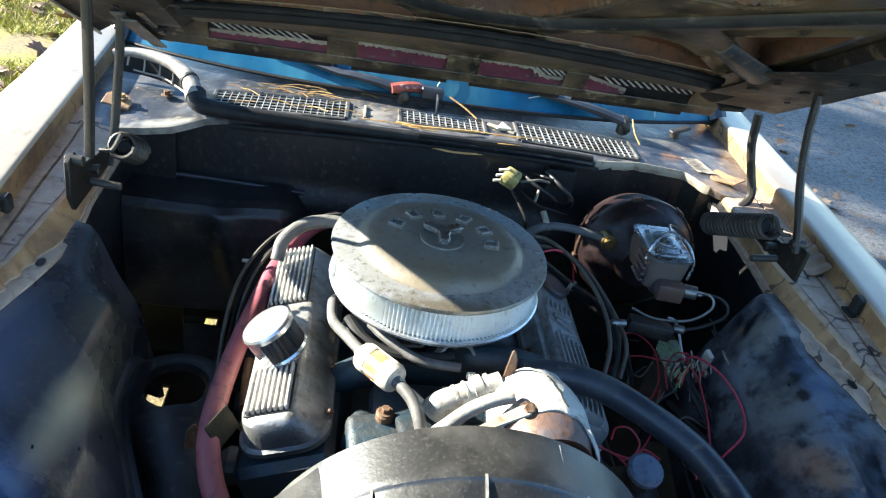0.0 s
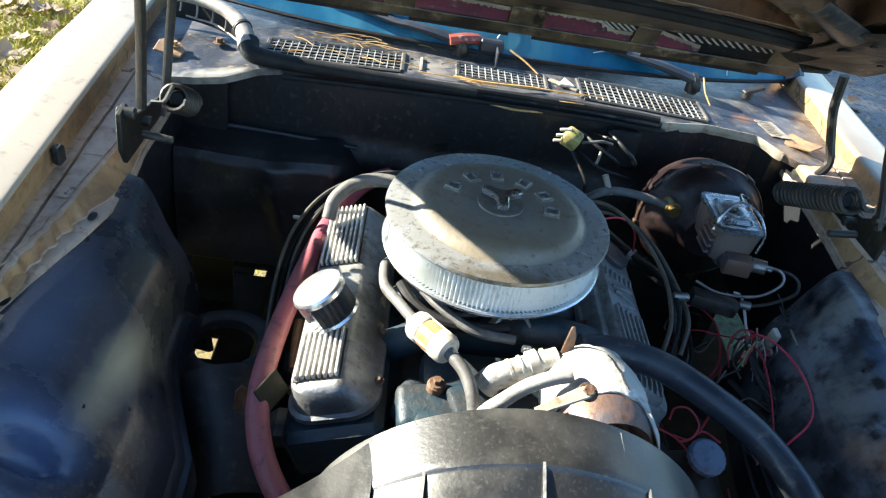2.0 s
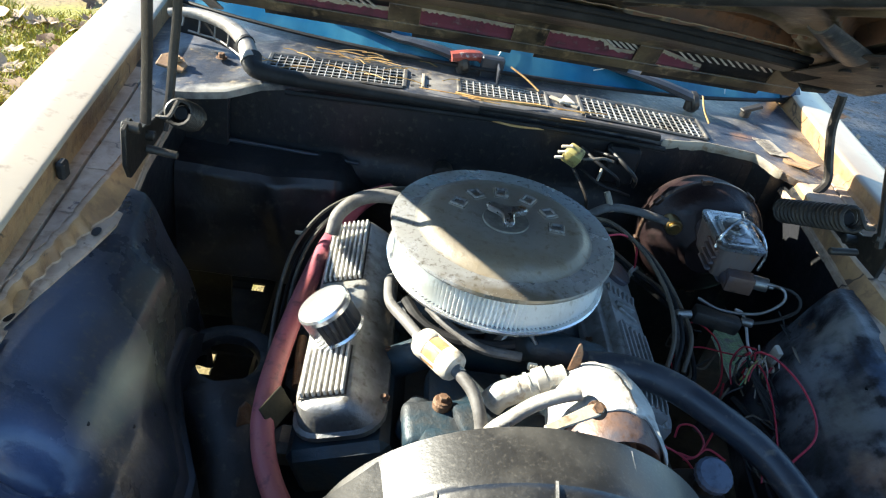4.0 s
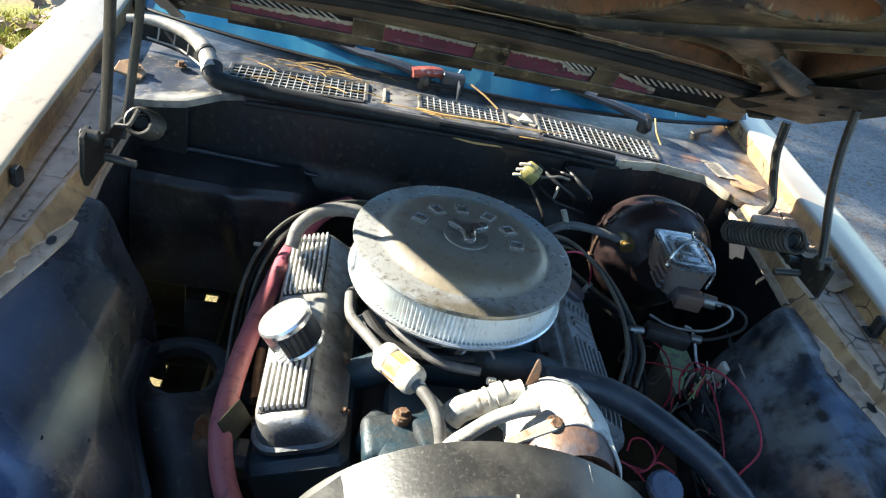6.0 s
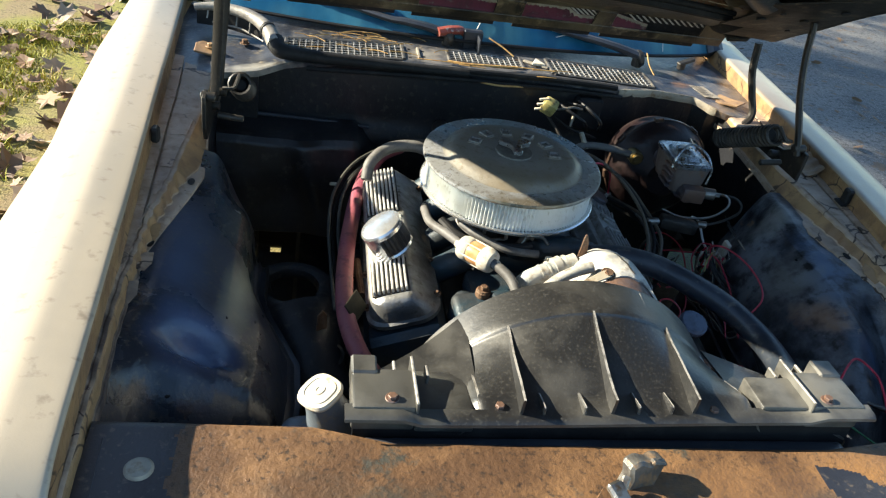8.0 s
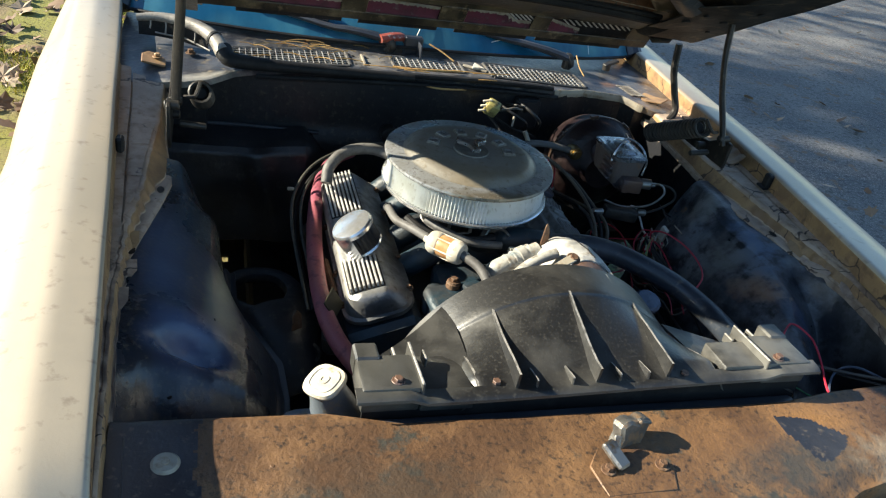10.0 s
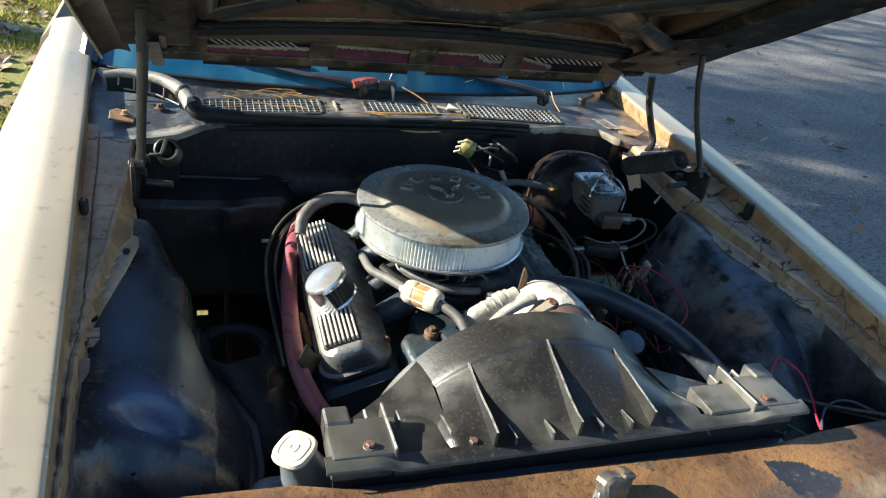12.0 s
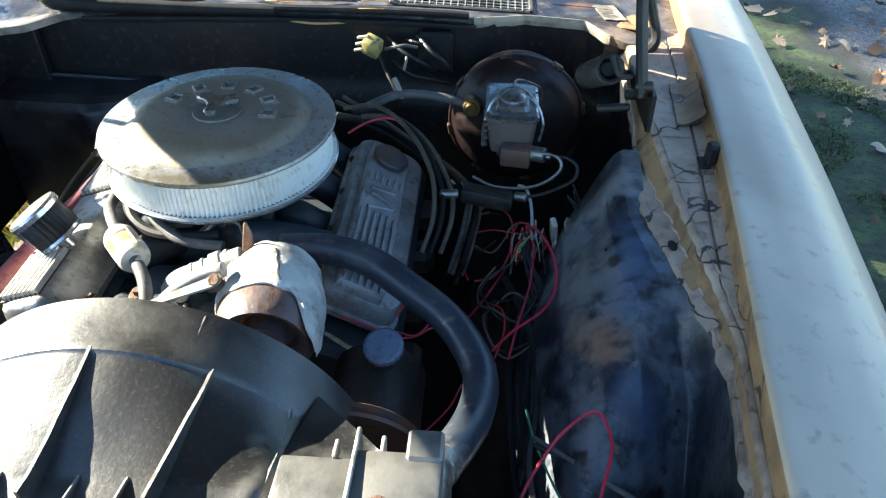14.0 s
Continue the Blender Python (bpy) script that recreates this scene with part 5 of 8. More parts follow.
        slab(bm, lambda u, v: hp(s * (0.336 + 0.125 * u + 0.020 * (v - 0.5)), 0.390 - 0.105 * u + (0.030 + 0.035 * u) * (v - 0.5), -0.022 - 0.012 * u - 0.010 * math.sin(v * math.pi)), 14, 8, (0, 0, 0.004))
        part("brace", bm, BRACE, hood, "diagonal grey steel hood brace")
        # torn rear corner hanging from the frame
        bm = B()
        prism(bm, [(-0.032, -0.030), (0.012, -0.036), (0.034, -0.018), (0.036, 0.030), (-0.028, 0.034), (-0.040, 0.0)], 0.010,
              Matrix.Translation((s * 0.578, 0.372, 1.138)) @ Matrix.Rotation(radians(35), 4, "X") @ Matrix.Rotation(radians(-18 * s), 4, "Y"))
        part("corner_gusset", bm, RAIL, hood, "bent brown corner gusset")
    # wide flange beside the rail, deepest at the rear corner
    bm = B()

    def wing(u, v):
        rear = -0.068 - 0.066 * v
        q = rear + (1.13 - rear) * u
        return hp(-0.640 - 0.068 * v, q, -0.034 + 0.010 * math.sin(v * math.pi) + 0.002 * wob(v, q, 3, 14))
    sheet(bm, wing, 60, 8, 0.003)
    part("side_flange", bm, RAIL, hood, "dark brown side flange of the hood")
    bm = B()

    def lip(u, v):
        rear = -0.134 - 0.02 * v
        q = rear + (1.13 - rear) * u
        return hp(-0.708 - 0.028 * v - 0.006 * math.sin(v * math.pi), q, -0.036 + 0.078 * v + 0.0015 * wob(v, q, 5, 20))
    sheet(bm, lip, 60, 6, 0.003)
    part("edge_flange", bm, TANRUST, hood, "tan turned-down hood edge with rust specks")
    bm = B()
    tube(bm, [hp(-0.704, q, -0.038 + 0.001 * wob(0, q, 2, 30)) for q in (-0.13, 0.1, 0.3, 0.5, 0.7, 0.9, 1.12)], 0.0032, 6, 12)
    part("sealer_bead", bm, COWLPALE, hood, "ragged bead of seam sealer")
    top = hp(0, -0.115, -0.052)
    back = (hp(0, -0.115, 0) - hp(0, 0, 0)).normalized()
    hang = Matrix(((1, 0, 0, 0), (0, back.y, -back.z, top.y), (0, back.z, back.y, top.z), (0, 0, 0, 1)))
    # pressed bracket that hangs from the rear end of the rail
    bm = B()
    for x0, x1, d in ((-0.618, -0.596, 0.010), (-0.598, -0.572, 0.0), (-0.574, -0.562, 0.014)):
        prism(bm, [(x0, 0.0), (x1, 0.004), (x1, -0.22), (x0, -0.22)], 0.005, hang @ Matrix.Translation((0, 0, d)))
    part("corner_bracket", bm, MIDGREY, hood, "pressed grey hood bracket")
    bm = B()

    def crossbar(u, v):
        x = -0.56 + 1.12 * u
        t = (v - 0.5) * 2
        return hp(x, lerp_table(RIM, abs(x)) + 0.022 * t, -0.010 * (1 - t * t) - 0.017 + 0.02 * math.cos(x / 0.645 * math.pi / 2) - 0.004 + 0.0008 * wob(x, t, 0, 20))
    slab(bm, crossbar, 90, 10, (0, 0, 0.002))
    part("crossbar", bm, BRACE, hood, "dark blue-grey pressed bar of the hood frame")
    for off, r in ((0.0, 0.0125), (0.020, 0.006)):
        bm = B()
        tube(bm, [hp(x, 0.186 - 0.20 * x * x + off, -0.026 + 0.02 * math.cos(x / 0.645 * math.pi / 2) - r * 0.5) for x in (-0.50, -0.40, -0.3, -0.2, -0.1, 0, 0.1, 0.2, 0.3, 0.40, 0.46)], r, 8, 6)
        part("rubber_seal", bm, RUBBER, hood, "black rubber seal strip")
    # pale worn lip beside the seal
    bm = B()
    slab(bm, lambda u, v: hp(-0.46 + 0.92 * u, 0.222 - 0.20 * (-0.46 + 0.92 * u) ** 2 + (0.014 + 0.006 * wob(u * 14, 0, 0, 3)) * v, -0.0215 + 0.02 * math.cos((-0.46 + 0.92 * u) / 0.645 * math.pi / 2) - 0.004 * v), 90, 3, (0, 0, 0.0015))
    part("worn_lip", bm, TANRUST, hood, "chipped tan lip beside the seal")


hood_parts()


# ---- hood hinges ----
def hinge(s):
    g = B()
    outline = [(-0.01, -0.03), (0.15, -0.03), (0.18, 0.0), (0.04, 0.03), (0.01, 0.065), (-0.02, 0.06), (-0.025, 0.0)]
    if s > 0:
        outline = [(-0.02, -0.012), (0.15, -0.02), (0.19, 0.0), (0.06, 0.022), (0.01, 0.052), (-0.02, 0.05)]
    prism(g, outline, 0.008, Matrix.Translation((s * 0.622, 0.03, 0.945)) @ Matrix.Rotation(radians(90), 4, "Z") @ Matrix.Rotation(radians(90), 4, "X"))
    h = part("hood_hinge", g, ARMS, car, "black steel hood hinge with a coil spring and two arms")
    bm = B()

    def X(x, y, z):
        return Vector((s * x, y, z))
    a, b = (X(0.558, 0.165, 0.959) if s < 0 else X(0.556, 0.240, 0.912)), (X(0.562, 0.100, 1.000) if s < 0 else X(0.562, 0.050, 1.018))
    m = axis_matrix(a, b)
    L, turns, rs = (b - a).length, (9 if s < 0 else 17), 0.0205
    pts = [m @ Vector((rs * math.cos(t), rs * math.sin(t), L * t / (2 * math.pi * turns))) for t in (2 * math.pi * turns * k / (turns * 14) for k in range(turns * 14 + 1))]
    tube(bm, pts, 0.0042, 6, 1)
    e = m @ Vector((0, 0, L))
    tube(bm, [e + X(0.0, 0, 0.02) - X(0, 0, 0), e + X(0.01, -0.02, 0.0), e + X(0.03, -0.015, -0.005)], 0.004, 6, 5)
    part("spring", bm, GREASE, h, "black coil spring")
    bm = B()
    lathe(bm, [(0.010, 0.01), (rs - 0.006, 0.012), (rs - 0.006, L - 0.02), (0.010, L - 0.015)], m, 20)
    part("spring_core", bm, RUBBER, h)

    def arm(pts, w=0.013, flat=0.6):
        g = B()
        tube(g, pts, w, 8, 8, flat=flat)
        return part("arm", g, ARMS, h)
    if s < 0:
        arm([X(0.607, 0.078, 0.985), X(0.604, 0.082, 1.04), X(0.599, 0.084, 1.12), X(0.595, 0.085, 1.20), X(0.593, 0.086, 1.27)], 0.0105)
        arm([X(0.625, 0.215, 0.90), X(0.617, 0.230, 0.95), X(0.611, 0.245, 1.03), X(0.605, 0.255, 1.10), X(0.600, 0.265, 1.19)], 0.0095)
    else:
        arm([X(0.612, 0.025, 0.985), X(0.606, 0.045, 1.03), X(0.600, 0.085, 1.10), X(0.597, 0.115, 1.17), X(0.594, 0.130, 1.24)], 0.0125)
        arm([X(0.655, 0.33, 0.90), X(0.690, 0.355, 0.93), X(0.678, 0.37, 0.98), X(0.658, 0.378, 1.04), X(0.648, 0.381, 1.11)], 0.0098, 1.0)
    for p, q, r in (((0.626, 0.03, 1.0), (0.598, 0.03, 1.0), 0.009), ((0.626, 0.10, 0.95), (0.600, 0.10, 0.95), 0.009), ((0.626, 0.21, 0.93), (0.600, 0.21, 0.93), 0.009), ((0.60, 0.05, 0.955), (0.550, 0.05, 0.950), 0.0065)):
        g = B()
        cyl(g, X(*p), X(*q), r, seg=14)
        part("pivot", g, GREASE, h)
    return h


hinge(-1)
hinge(1)


# ---- engine ----
engine = thing("engine", (-0.02, 0, 0.4), "greasy blue V8 engine block with cylinder heads", "engine")
bm = B()
box(bm, (-0.02, -0.03, 0.52), (0.40, 0.56, 0.34), 0.02)
part("block", bm, ENGBLUE, engine)
for s, y0 in ((-1, -0.065), (1, -0.045)):
    bm = B()
    box(bm, (-0.02 + s * 0.205, y0, 0.70), (0.15, 0.52, 0.09), 0.012, pose(0, 0, 0, 0, 20 * s, 0))
    head = part("cylinder_head", bm, ENGBLUE, engine)
    for k in range(4):
        bm = B()
        box(bm, (-0.02 + s * 0.29, y0 - 0.19 + 0.125 * k, 0.66), (0.05, 0.055, 0.05), 0.012)
        part("exhaust_port", bm, GREASE, head)
bm = B()
box(bm, (-0.02, -0.02, 0.775), (0.15, 0.26, 0.05), 0.012, seg=2)
manifold = part("intake_manifold", bm, ENGBLUE, engine, "greasy blue intake manifold")
for k in range(4):
    y = -0.16 + 0.10 * k
    for s in (-1, 1):
        bm = B()
        tube(bm, [(-0.02 + s * 0.04, y * 0.6, 0.79), (-0.02 + s * 0.10, y, 0.80), (-0.02 + s * 0.165, y + 0.01, 0.745)], 0.026, 12, 6)
        part("runner", bm, ENGBLUE, manifold)
bm = B()
box(bm, (-0.02, -0.225, 0.765), (0.20, 0.10, 0.05), 0.015, seg=2)
box(bm, (-0.075, -0.285, 0.770), (0.155, 0.078, 0.050), 0.014, pose(0, 0, 0, 4, -4, 6), 3)
box(bm, (-0.125, -0.270, 0.760), (0.060, 0.060, 0.060), 0.018, pose(0, 0, 0, 0, 12, -14), 3)
box(bm, (0.04, -0.285, 0.775), (0.120, 0.060, 0.046), 0.014, pose(0, 0, 0, 0, 0, 4), 3)
part("water_passage", bm, ENGBLUE, manifold)
bm = B()
tube(bm, [(-0.02, -0.12, 0.80), (0.05, -0.16, 0.835), (0.12, -0.16, 0.825), (0.16, -0.12, 0.78)], 0.026, 12, 8)
part("runner", bm, ENGBLUE, manifold)
bm = B()
cyl(bm, (-0.099, -0.266, 0.79), (-0.099, -0.266, 0.806), 0.014, seg=18)
bolt(bm, (-0.099, -0.266, 0.806), 0.007, h=0.007)
part("bolt", bm, RUSTY, engine)
bm = B()
cyl(bm, (0.0, -0.30, 0.70), (0.0, -0.385, 0.70), 0.055)
cyl(bm, (0.0, -0.385, 0.70), (0.0, -0.40, 0.70), 0.095, seg=36)
box(bm, (-0.03, -0.34, 0.76), (0.20, 0.06, 0.10), 0.02, seg=2)
part("water_pump", bm, ENGBLUE, engine, "blue water pump housing")

fan = thing("cooling_fan", (0, -0.46, 0.72), "dark engine fan behind the shroud", "fan")
bm = B()
cyl(bm, (0, -0.40, 0.72), (0, -0.48, 0.72), 0.05)
part("hub", bm, GREASE, fan)
for k in range(5):
    bm = B()
    box(bm, (0, 0, 0.14), (0.075, 0.003, 0.16), 0.001, pose(0, 0, 0, 0, 0, 28))
    bmesh.ops.transform(bm, matrix=Matrix.Translation((0, -0.455, 0.72)) @ Matrix.Rotation(2 * math.pi * k / 5 + 0.3, 4, "Y"), verts=bm.verts)
    part("blade", bm, GREASE, fan)


def rounded(hx, hy, r, n=5):
    out = []
    for cx, cy, a0 in ((hx - r, hy - r, 0), (-hx + r, hy - r, 90), (-hx + r, -hy + r, 180), (hx - r, -hy + r, 270)):
        for k in range(n + 1):
            a = radians(a0 + 90 * k / n)
            out.append((cx + r * math.cos(a), cy + r * math.sin(a)))
    return out


def loft(bm, rings, m):
    vs = [[bm.verts.new(m @ Vector(p)) for p in r] for r in rings]
    n = len(vs[0])
    for a, b in zip(vs, vs[1:]):
        for i in range(n):
            bm.faces.new((a[i], a[(i + 1) % n], b[(i + 1) % n], b[i]))
    bm.faces.new(vs[0][::-1])
    bm.faces.new(vs[-1])


def valve_cover(name_label, m, hx, hy, fins, fx0, fx1, shoulder=0.0, metal=ALU):
    """A finned cover; local x across, y along, z up; fins: stretches along y."""
    t = thing("valve_cover", m.translation, name_label, "valve cover", "valve covers")
    bm = B()
    def o(dx, z):
        cut = shoulder * smooth(0.010, 0.053, z)
        return [(x - cut * smooth(0.0, hx, x), y, z) for x, y in rounded(hx - dx, hy - dx, 0.042 - dx * 0.5)]
    loft(bm, [o(0, 0), o(0, 0.008), o(0.006, 0.011), o(0.010, 0.030), o(0.014, 0.045), o(0.020, 0.051), o(0.028, 0.053)], m)
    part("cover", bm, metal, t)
    n = 8
    for a, b in fins:
        # black plate darkens the grooves between the fins
        bm = B()
        box(bm, m @ Vector(((fx0 + fx1) / 2, (a + b) / 2, 0.0530)), (fx1 - fx0 + 0.010, b - a + 0.006, 0.0022), 0.0006, m.to_3x3().to_4x4())
        part("fin_recess", bm, GREASE, t)
        for k in range(n):
            bm = B()
            x = fx0 + (fx1 - fx0) * k / (n - 1)
            box(bm, ((m @ Vector((x, (a + b) / 2, 0.0575)))), (0.0042, b - a, 0.011), 0.0009, m.to_3x3().to_4x4())
            part("fin", bm, FINTOP, t)
    up = m.to_3x3() @ Vector((0, 0, 1))
    bolts(t, [m @ Vector((sx * (hx - 0.004), y, 0.009)) for y in (-hy + 0.06, -hy * 0.35, hy * 0.35, hy - 0.06) for sx in (-1, 1)], 0.005, up)
    return t


ML = Matrix.Translation((-0.238, -0.068, 0.752)) @ Matrix.Rotation(radians(-18), 4, "Y")
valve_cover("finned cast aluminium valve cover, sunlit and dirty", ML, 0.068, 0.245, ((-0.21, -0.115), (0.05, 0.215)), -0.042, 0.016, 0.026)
MR = Matrix.Translation((0.196, -0.042, 0.762)) @ Matrix.Rotation(radians(28), 4, "Y")


def right_valve_cover():
    """A cover with a flat outer shoulder and a long finned panel that stands proud of it."""
    t = thing("valve_cover", MR.translation, "finned cast aluminium valve cover with an oil cap, in shade", "valve cover", "valve covers")
    turn = MR.to_3x3().to_4x4()
    bm = B()

    def o(dx, z):
        return [(x, y, z) for x, y in rounded(0.070 - dx, 0.213 - dx, 0.030)]
    loft(bm, [o(0, -0.004), o(0, 0.005), o(0.005, 0.008), o(0.008, 0.030), o(0.012, 0.036), o(0.018, 0.038)], MR)
    part("cover", bm, ALUDULL, t)
    bm = B()
    x0, x1, y0, y1 = -0.046, 0.030, -0.200, 0.168

    def q(d, z, lean=0.0):
        return [(x * 0.5 * (x1 - x0 - 2 * d) + (x0 + x1) / 2 - lean, y * 0.5 * (y1 - y0 - 2 * d) + (y0 + y1) / 2, z) for x, y in rounded(1, 1, 0.10)]
    loft(bm, [q(0, 0.030), q(0.001, 0.050), q(0.004, 0.0545), q(0.007, 0.0550)], MR)
    part("raised_panel", bm, ALUDULL, t)
    for a, b in ((-0.196, -0.026), (0.056, 0.075)):
        for k in range(6):
            bm = B()
            x = -0.037 + 0.0112 * k
            prism(bm, [(a, 0.0), (b, 0.0), (b, 0.0065), (a + 0.012, 0.0065), (a, 0.0030)], 0.0032, MR @ Matrix.Translation((x + 0.0016, 0, 0.0548)) @ Matrix(((0, 0, -1, 0), (1, 0, 0, 0), (0, 1, 0, 0), (0, 0, 0, 1))), 0.0006)
            part("fin", bm, ALUDULL, t)
    # plain raised shapes where the maker's letters are
    for y, w, a in ((-0.012, 0.046, 20), (0.012, 0.040, -16), (0.034, 0.046, 12)):
        bm = B()
        box(bm, MR @ Vector((-0.008, y, 0.0572)), (w, 0.0075, 0.0065), 0.0012, turn @ Matrix.Rotation(radians(a), 4, "Z"))
        part("raised_shape", bm, ALUDULL, t)
    bm = B()
    up = MR.to_3x3() @ Vector((0, 0, 1))
    p = MR @ Vector((-0.010, 0.128, 0.054))
    lathe(bm, [(0.024, 0.0), (0.031, 0.002), (0.032, 0.010), (0.029, 0.013), (0.026, 0.0115), (0.012, 0.0135), (0.0, 0.014)], axis_matrix(p, p + up), 36)
    part("oil_cap", bm, RUSTFACE, t, "rusty round oil filler cap")
    bolts(t, [MR @ Vector((sx * 0.064, y, 0.008)) for y in (-0.15, -0.05, 0.05, 0.15) for sx in (-1, 1)], 0.005, up)
    return t


right_valve_cover()

breather = thing("breather_filter", (-0.25, -0.165, 0.80), "chrome-topped pleated breather filter on the valve cover", "breather")
ax = Vector((-0.56, 0.02, 0.83)).normalized()
base = Vector((-0.252, -0.162, 0.812))
MB = axis_matrix(base, base + ax)
bm = B()
lathe(bm, [(0.014, -0.02), (0.014, 0.006), (0.037, 0.006), (0.039, 0.009), (0.037, 0.013)], MB, 32)
part("base_cup", bm, CHROME, breather)
bm = B()
seg = 96
lathe(bm, [(0.035, 0.012), (0.036, 0.014), (0.036, 0.052), (0.035, 0.054)], MB, seg, 24, 0.055)
part("pleats", bm, BLACKWIRE, breather, "black pleated filter gauze")
bm = B()
lathe(bm, [(0.037, 0.052), (0.041, 0.053), (0.0415, 0.060), (0.039, 0.064), (0.030, 0.0655), (0.0, 0.066)], MB, 40)
part("cap", bm, CHROME, breather)
bm = B()
side = MB.to_3x3().inverted() @ Vector((-0.80, -0.60, -0.1))      # the shield faces forwards and outwards
SH = math.atan2(side.y, side.x)
sheet(bm, lambda u, v: MB @ Vector((0.0405 * math.cos(SH + 1.25 * (u - 0.5)), 0.0405 * math.sin(SH + 1.25 * (u - 0.5)), -0.004 + 0.058 * v)), 24, 4, 0.001)
part("shield", bm, CHROME, breather, "chrome side shield")

# ---- air cleaner ----
AC = Vector((-0.028, -0.027, 0))
air = thing("air_cleaner", (AC.x, AC.y, 0.885), "round air cleaner with dulled chrome lid and white pleated filter", "air cleaner")
MA = Matrix.Translation(AC)
bm = B()
lathe(bm, [(0.172, 0.944), (0.1765, 0.945), (0.1775, 0.948), (0.1765, 0.952), (0.172, 0.9535), (0.140, 0.9545), (0.134, 0.956), (0.127, 0.962), (0.119, 0.9655), (0.105, 0.967), (0.060, 0.968), (0.040, 0.9655), (0.028, 0.965), (0.0, 0.965)], MA, 96)
for f in bm.faces:
    c = f.calc_center_median() - AC
    f.material_index = int(math.hypot(c.x, c.y) > 0.137)
lid = part("lid", bm, LID, air, "dulled chrome lid with a raised centre", LIDRIM)
for k in range(6):
    a = radians(157 - 32.5 * k)
    p = AC + Vector((0.080 * math.cos(a), 0.076 * math.sin(a), 0.9690))
    r = Matrix.Rotation(a - math.pi / 2, 4, "Z")
    q = Matrix.Translation(p) @ r
    bars = ((-0.0085, 0, 0.0042, 0.023), (0.0085, 0, 0.0042, 0.023), (0, 0.0100, 0.020, 0.0042), (0, -0.0100, 0.020, 0.0042))
    # a darker outline under each shape paints in its dirt and shading
    bm, b2 = B(), B()
    for ox, oy, sx, sy in bars:
        box(bm, q @ Vector((ox, oy, 0)), (sx, sy, 0.0075), 0.0010, r)
        box(b2, q @ Vector((ox, oy, -0.0012)), (sx + 0.0034, sy + 0.0034, 0.0030), 0.0008, r)
    shape = part("raised_shape", bm, LIDDARK, lid)
    part("dark_outline", b2, DARKRING, shape)
bm = B()
lathe(bm, [(0.037, 0.9660), (0.036, 0.9686), (0.030, 0.9688), (0.024, 0.9670), (0.0, 0.9670)], MA, 32, caps=False)
part("hub_recess", bm, DARKRING, lid, "dark ring round the wing nut")
bm = B()
outline = []
for k in range(3):
    for da, rad in ((-60, 0.0135), (-36, 0.0155), (-15, 0.0335), (0, 0.0360), (15, 0.0335), (36, 0.0155)):
        a = radians(30 + 120 * k + da)
        outline.append((rad * math.cos(a), rad * math.sin(a)))
prism(bm, outline, 0.010, Matrix.Translation(AC + Vector((0, 0, 0.975))), 0.002)
for k in range(3):
    a = radians(30 + 120 * k)
    box(bm, AC + Vector((0.030 * math.cos(a), 0.030 * math.sin(a), 0.981)), (0.010, 0.015, 0.006), 0.0015, Matrix.Rotation(a, 4, "Z"))
lathe(bm, [(0.0135, 0.978), (0.0135, 0.984), (0.0095, 0.985), (0.0085, 0.981), (0.0, 0.981)], MA, 24)
part("wing_nut", bm, BAREMETAL, air, "three-spoked steel wing nut")
bm = B()
n = 150
ring = []
for i in range(2 * n):
    a = math.pi * i / n
    r = 0.1675 if i % 2 else 0.1615
    ring.append([bm.verts.new((AC.x + r * math.cos(a), AC.y + r * math.sin(a), z)) for z in (0.8885, 0.9455)])
for i in range(2 * n):
    p, q = ring[i], ring[(i + 1) % (2 * n)]
    bm.faces.new((p[0], q[0], q[1], p[1]))
part("filter_element", bm, PAPER, air, "white pleated paper filter element")
bm = B()
lathe(bm, [(0.07, 0.868), (0.07, 0.874), (0.150, 0.8795), (0.168, 0.880), (0.175, 0.884), (0.1765, 0.889), (0.174, 0.891), (0.166, 0.888), (0.05, 0.886)], MA, 80)
part("base_tray", bm, CHROME, air, "dull chrome base tray")

carb = thing("carburettor", (AC.x, AC.y, 0.80), "dark carburettor with linkages under the air cleaner", "carburettor")
bm = B()
box(bm, AC + Vector((0, 0, 0.835)), (0.13, 0.16, 0.065), 0.012, seg=2)
cyl(bm, AC + Vector((0, 0, 0.86)), AC + Vector((0, 0, 0.88)), 0.062)
box(bm, AC + Vector((-0.05, -0.09, 0.84)), (0.05, 0.04, 0.04), 0.01)
box(bm, AC + Vector((0.06, -0.10, 0.835)), (0.06, 0.05, 0.035), 0.01)
part("body", bm, GREASE, carb)
bm = B()
tube(bm, [AC + Vector((-0.10, -0.06, 0.865)), AC + Vector((-0.105, -0.09, 0.85)), AC + Vector((-0.07, -0.13, 0.845)), AC + Vector((-0.02, -0.135, 0.85))], 0.003, 6)
tube(bm, [AC + Vector((0.02, -0.13, 0.85)), AC + Vector((0.05, -0.135, 0.858)), AC + Vector((0.062, -0.15, 0.852))], 0.003, 6)
box(bm, AC + Vector((0.005, -0.15, 0.853)), (0.012, 0.05, 0.008), 0.002, pose(0, 0, 0, 20, 0, -38))
for p in ((-0.095, -0.10, 0.868), (-0.06, -0.125, 0.862), (-0.02, -0.138, 0.86), (0.03, -0.14, 0.863)):
    box(bm, AC + Vector(p), (0.006, 0.006, 0.016), 0.001)
part("linkage", bm, STEEL, carb, "dull steel throttle linkage")


# ---- fan shroud and radiator ----
shroud = thing("fan_shroud", (0, -0.60, 0.90), "black plastic fan shroud with ribs and rusty bolts", "fan shroud")
FC, FR = Vector((0.0, 0, 0.712)), 0.258


def front_z(x):
    return 0.916 + 0.015 * smooth(-0.3, 0.36, x)


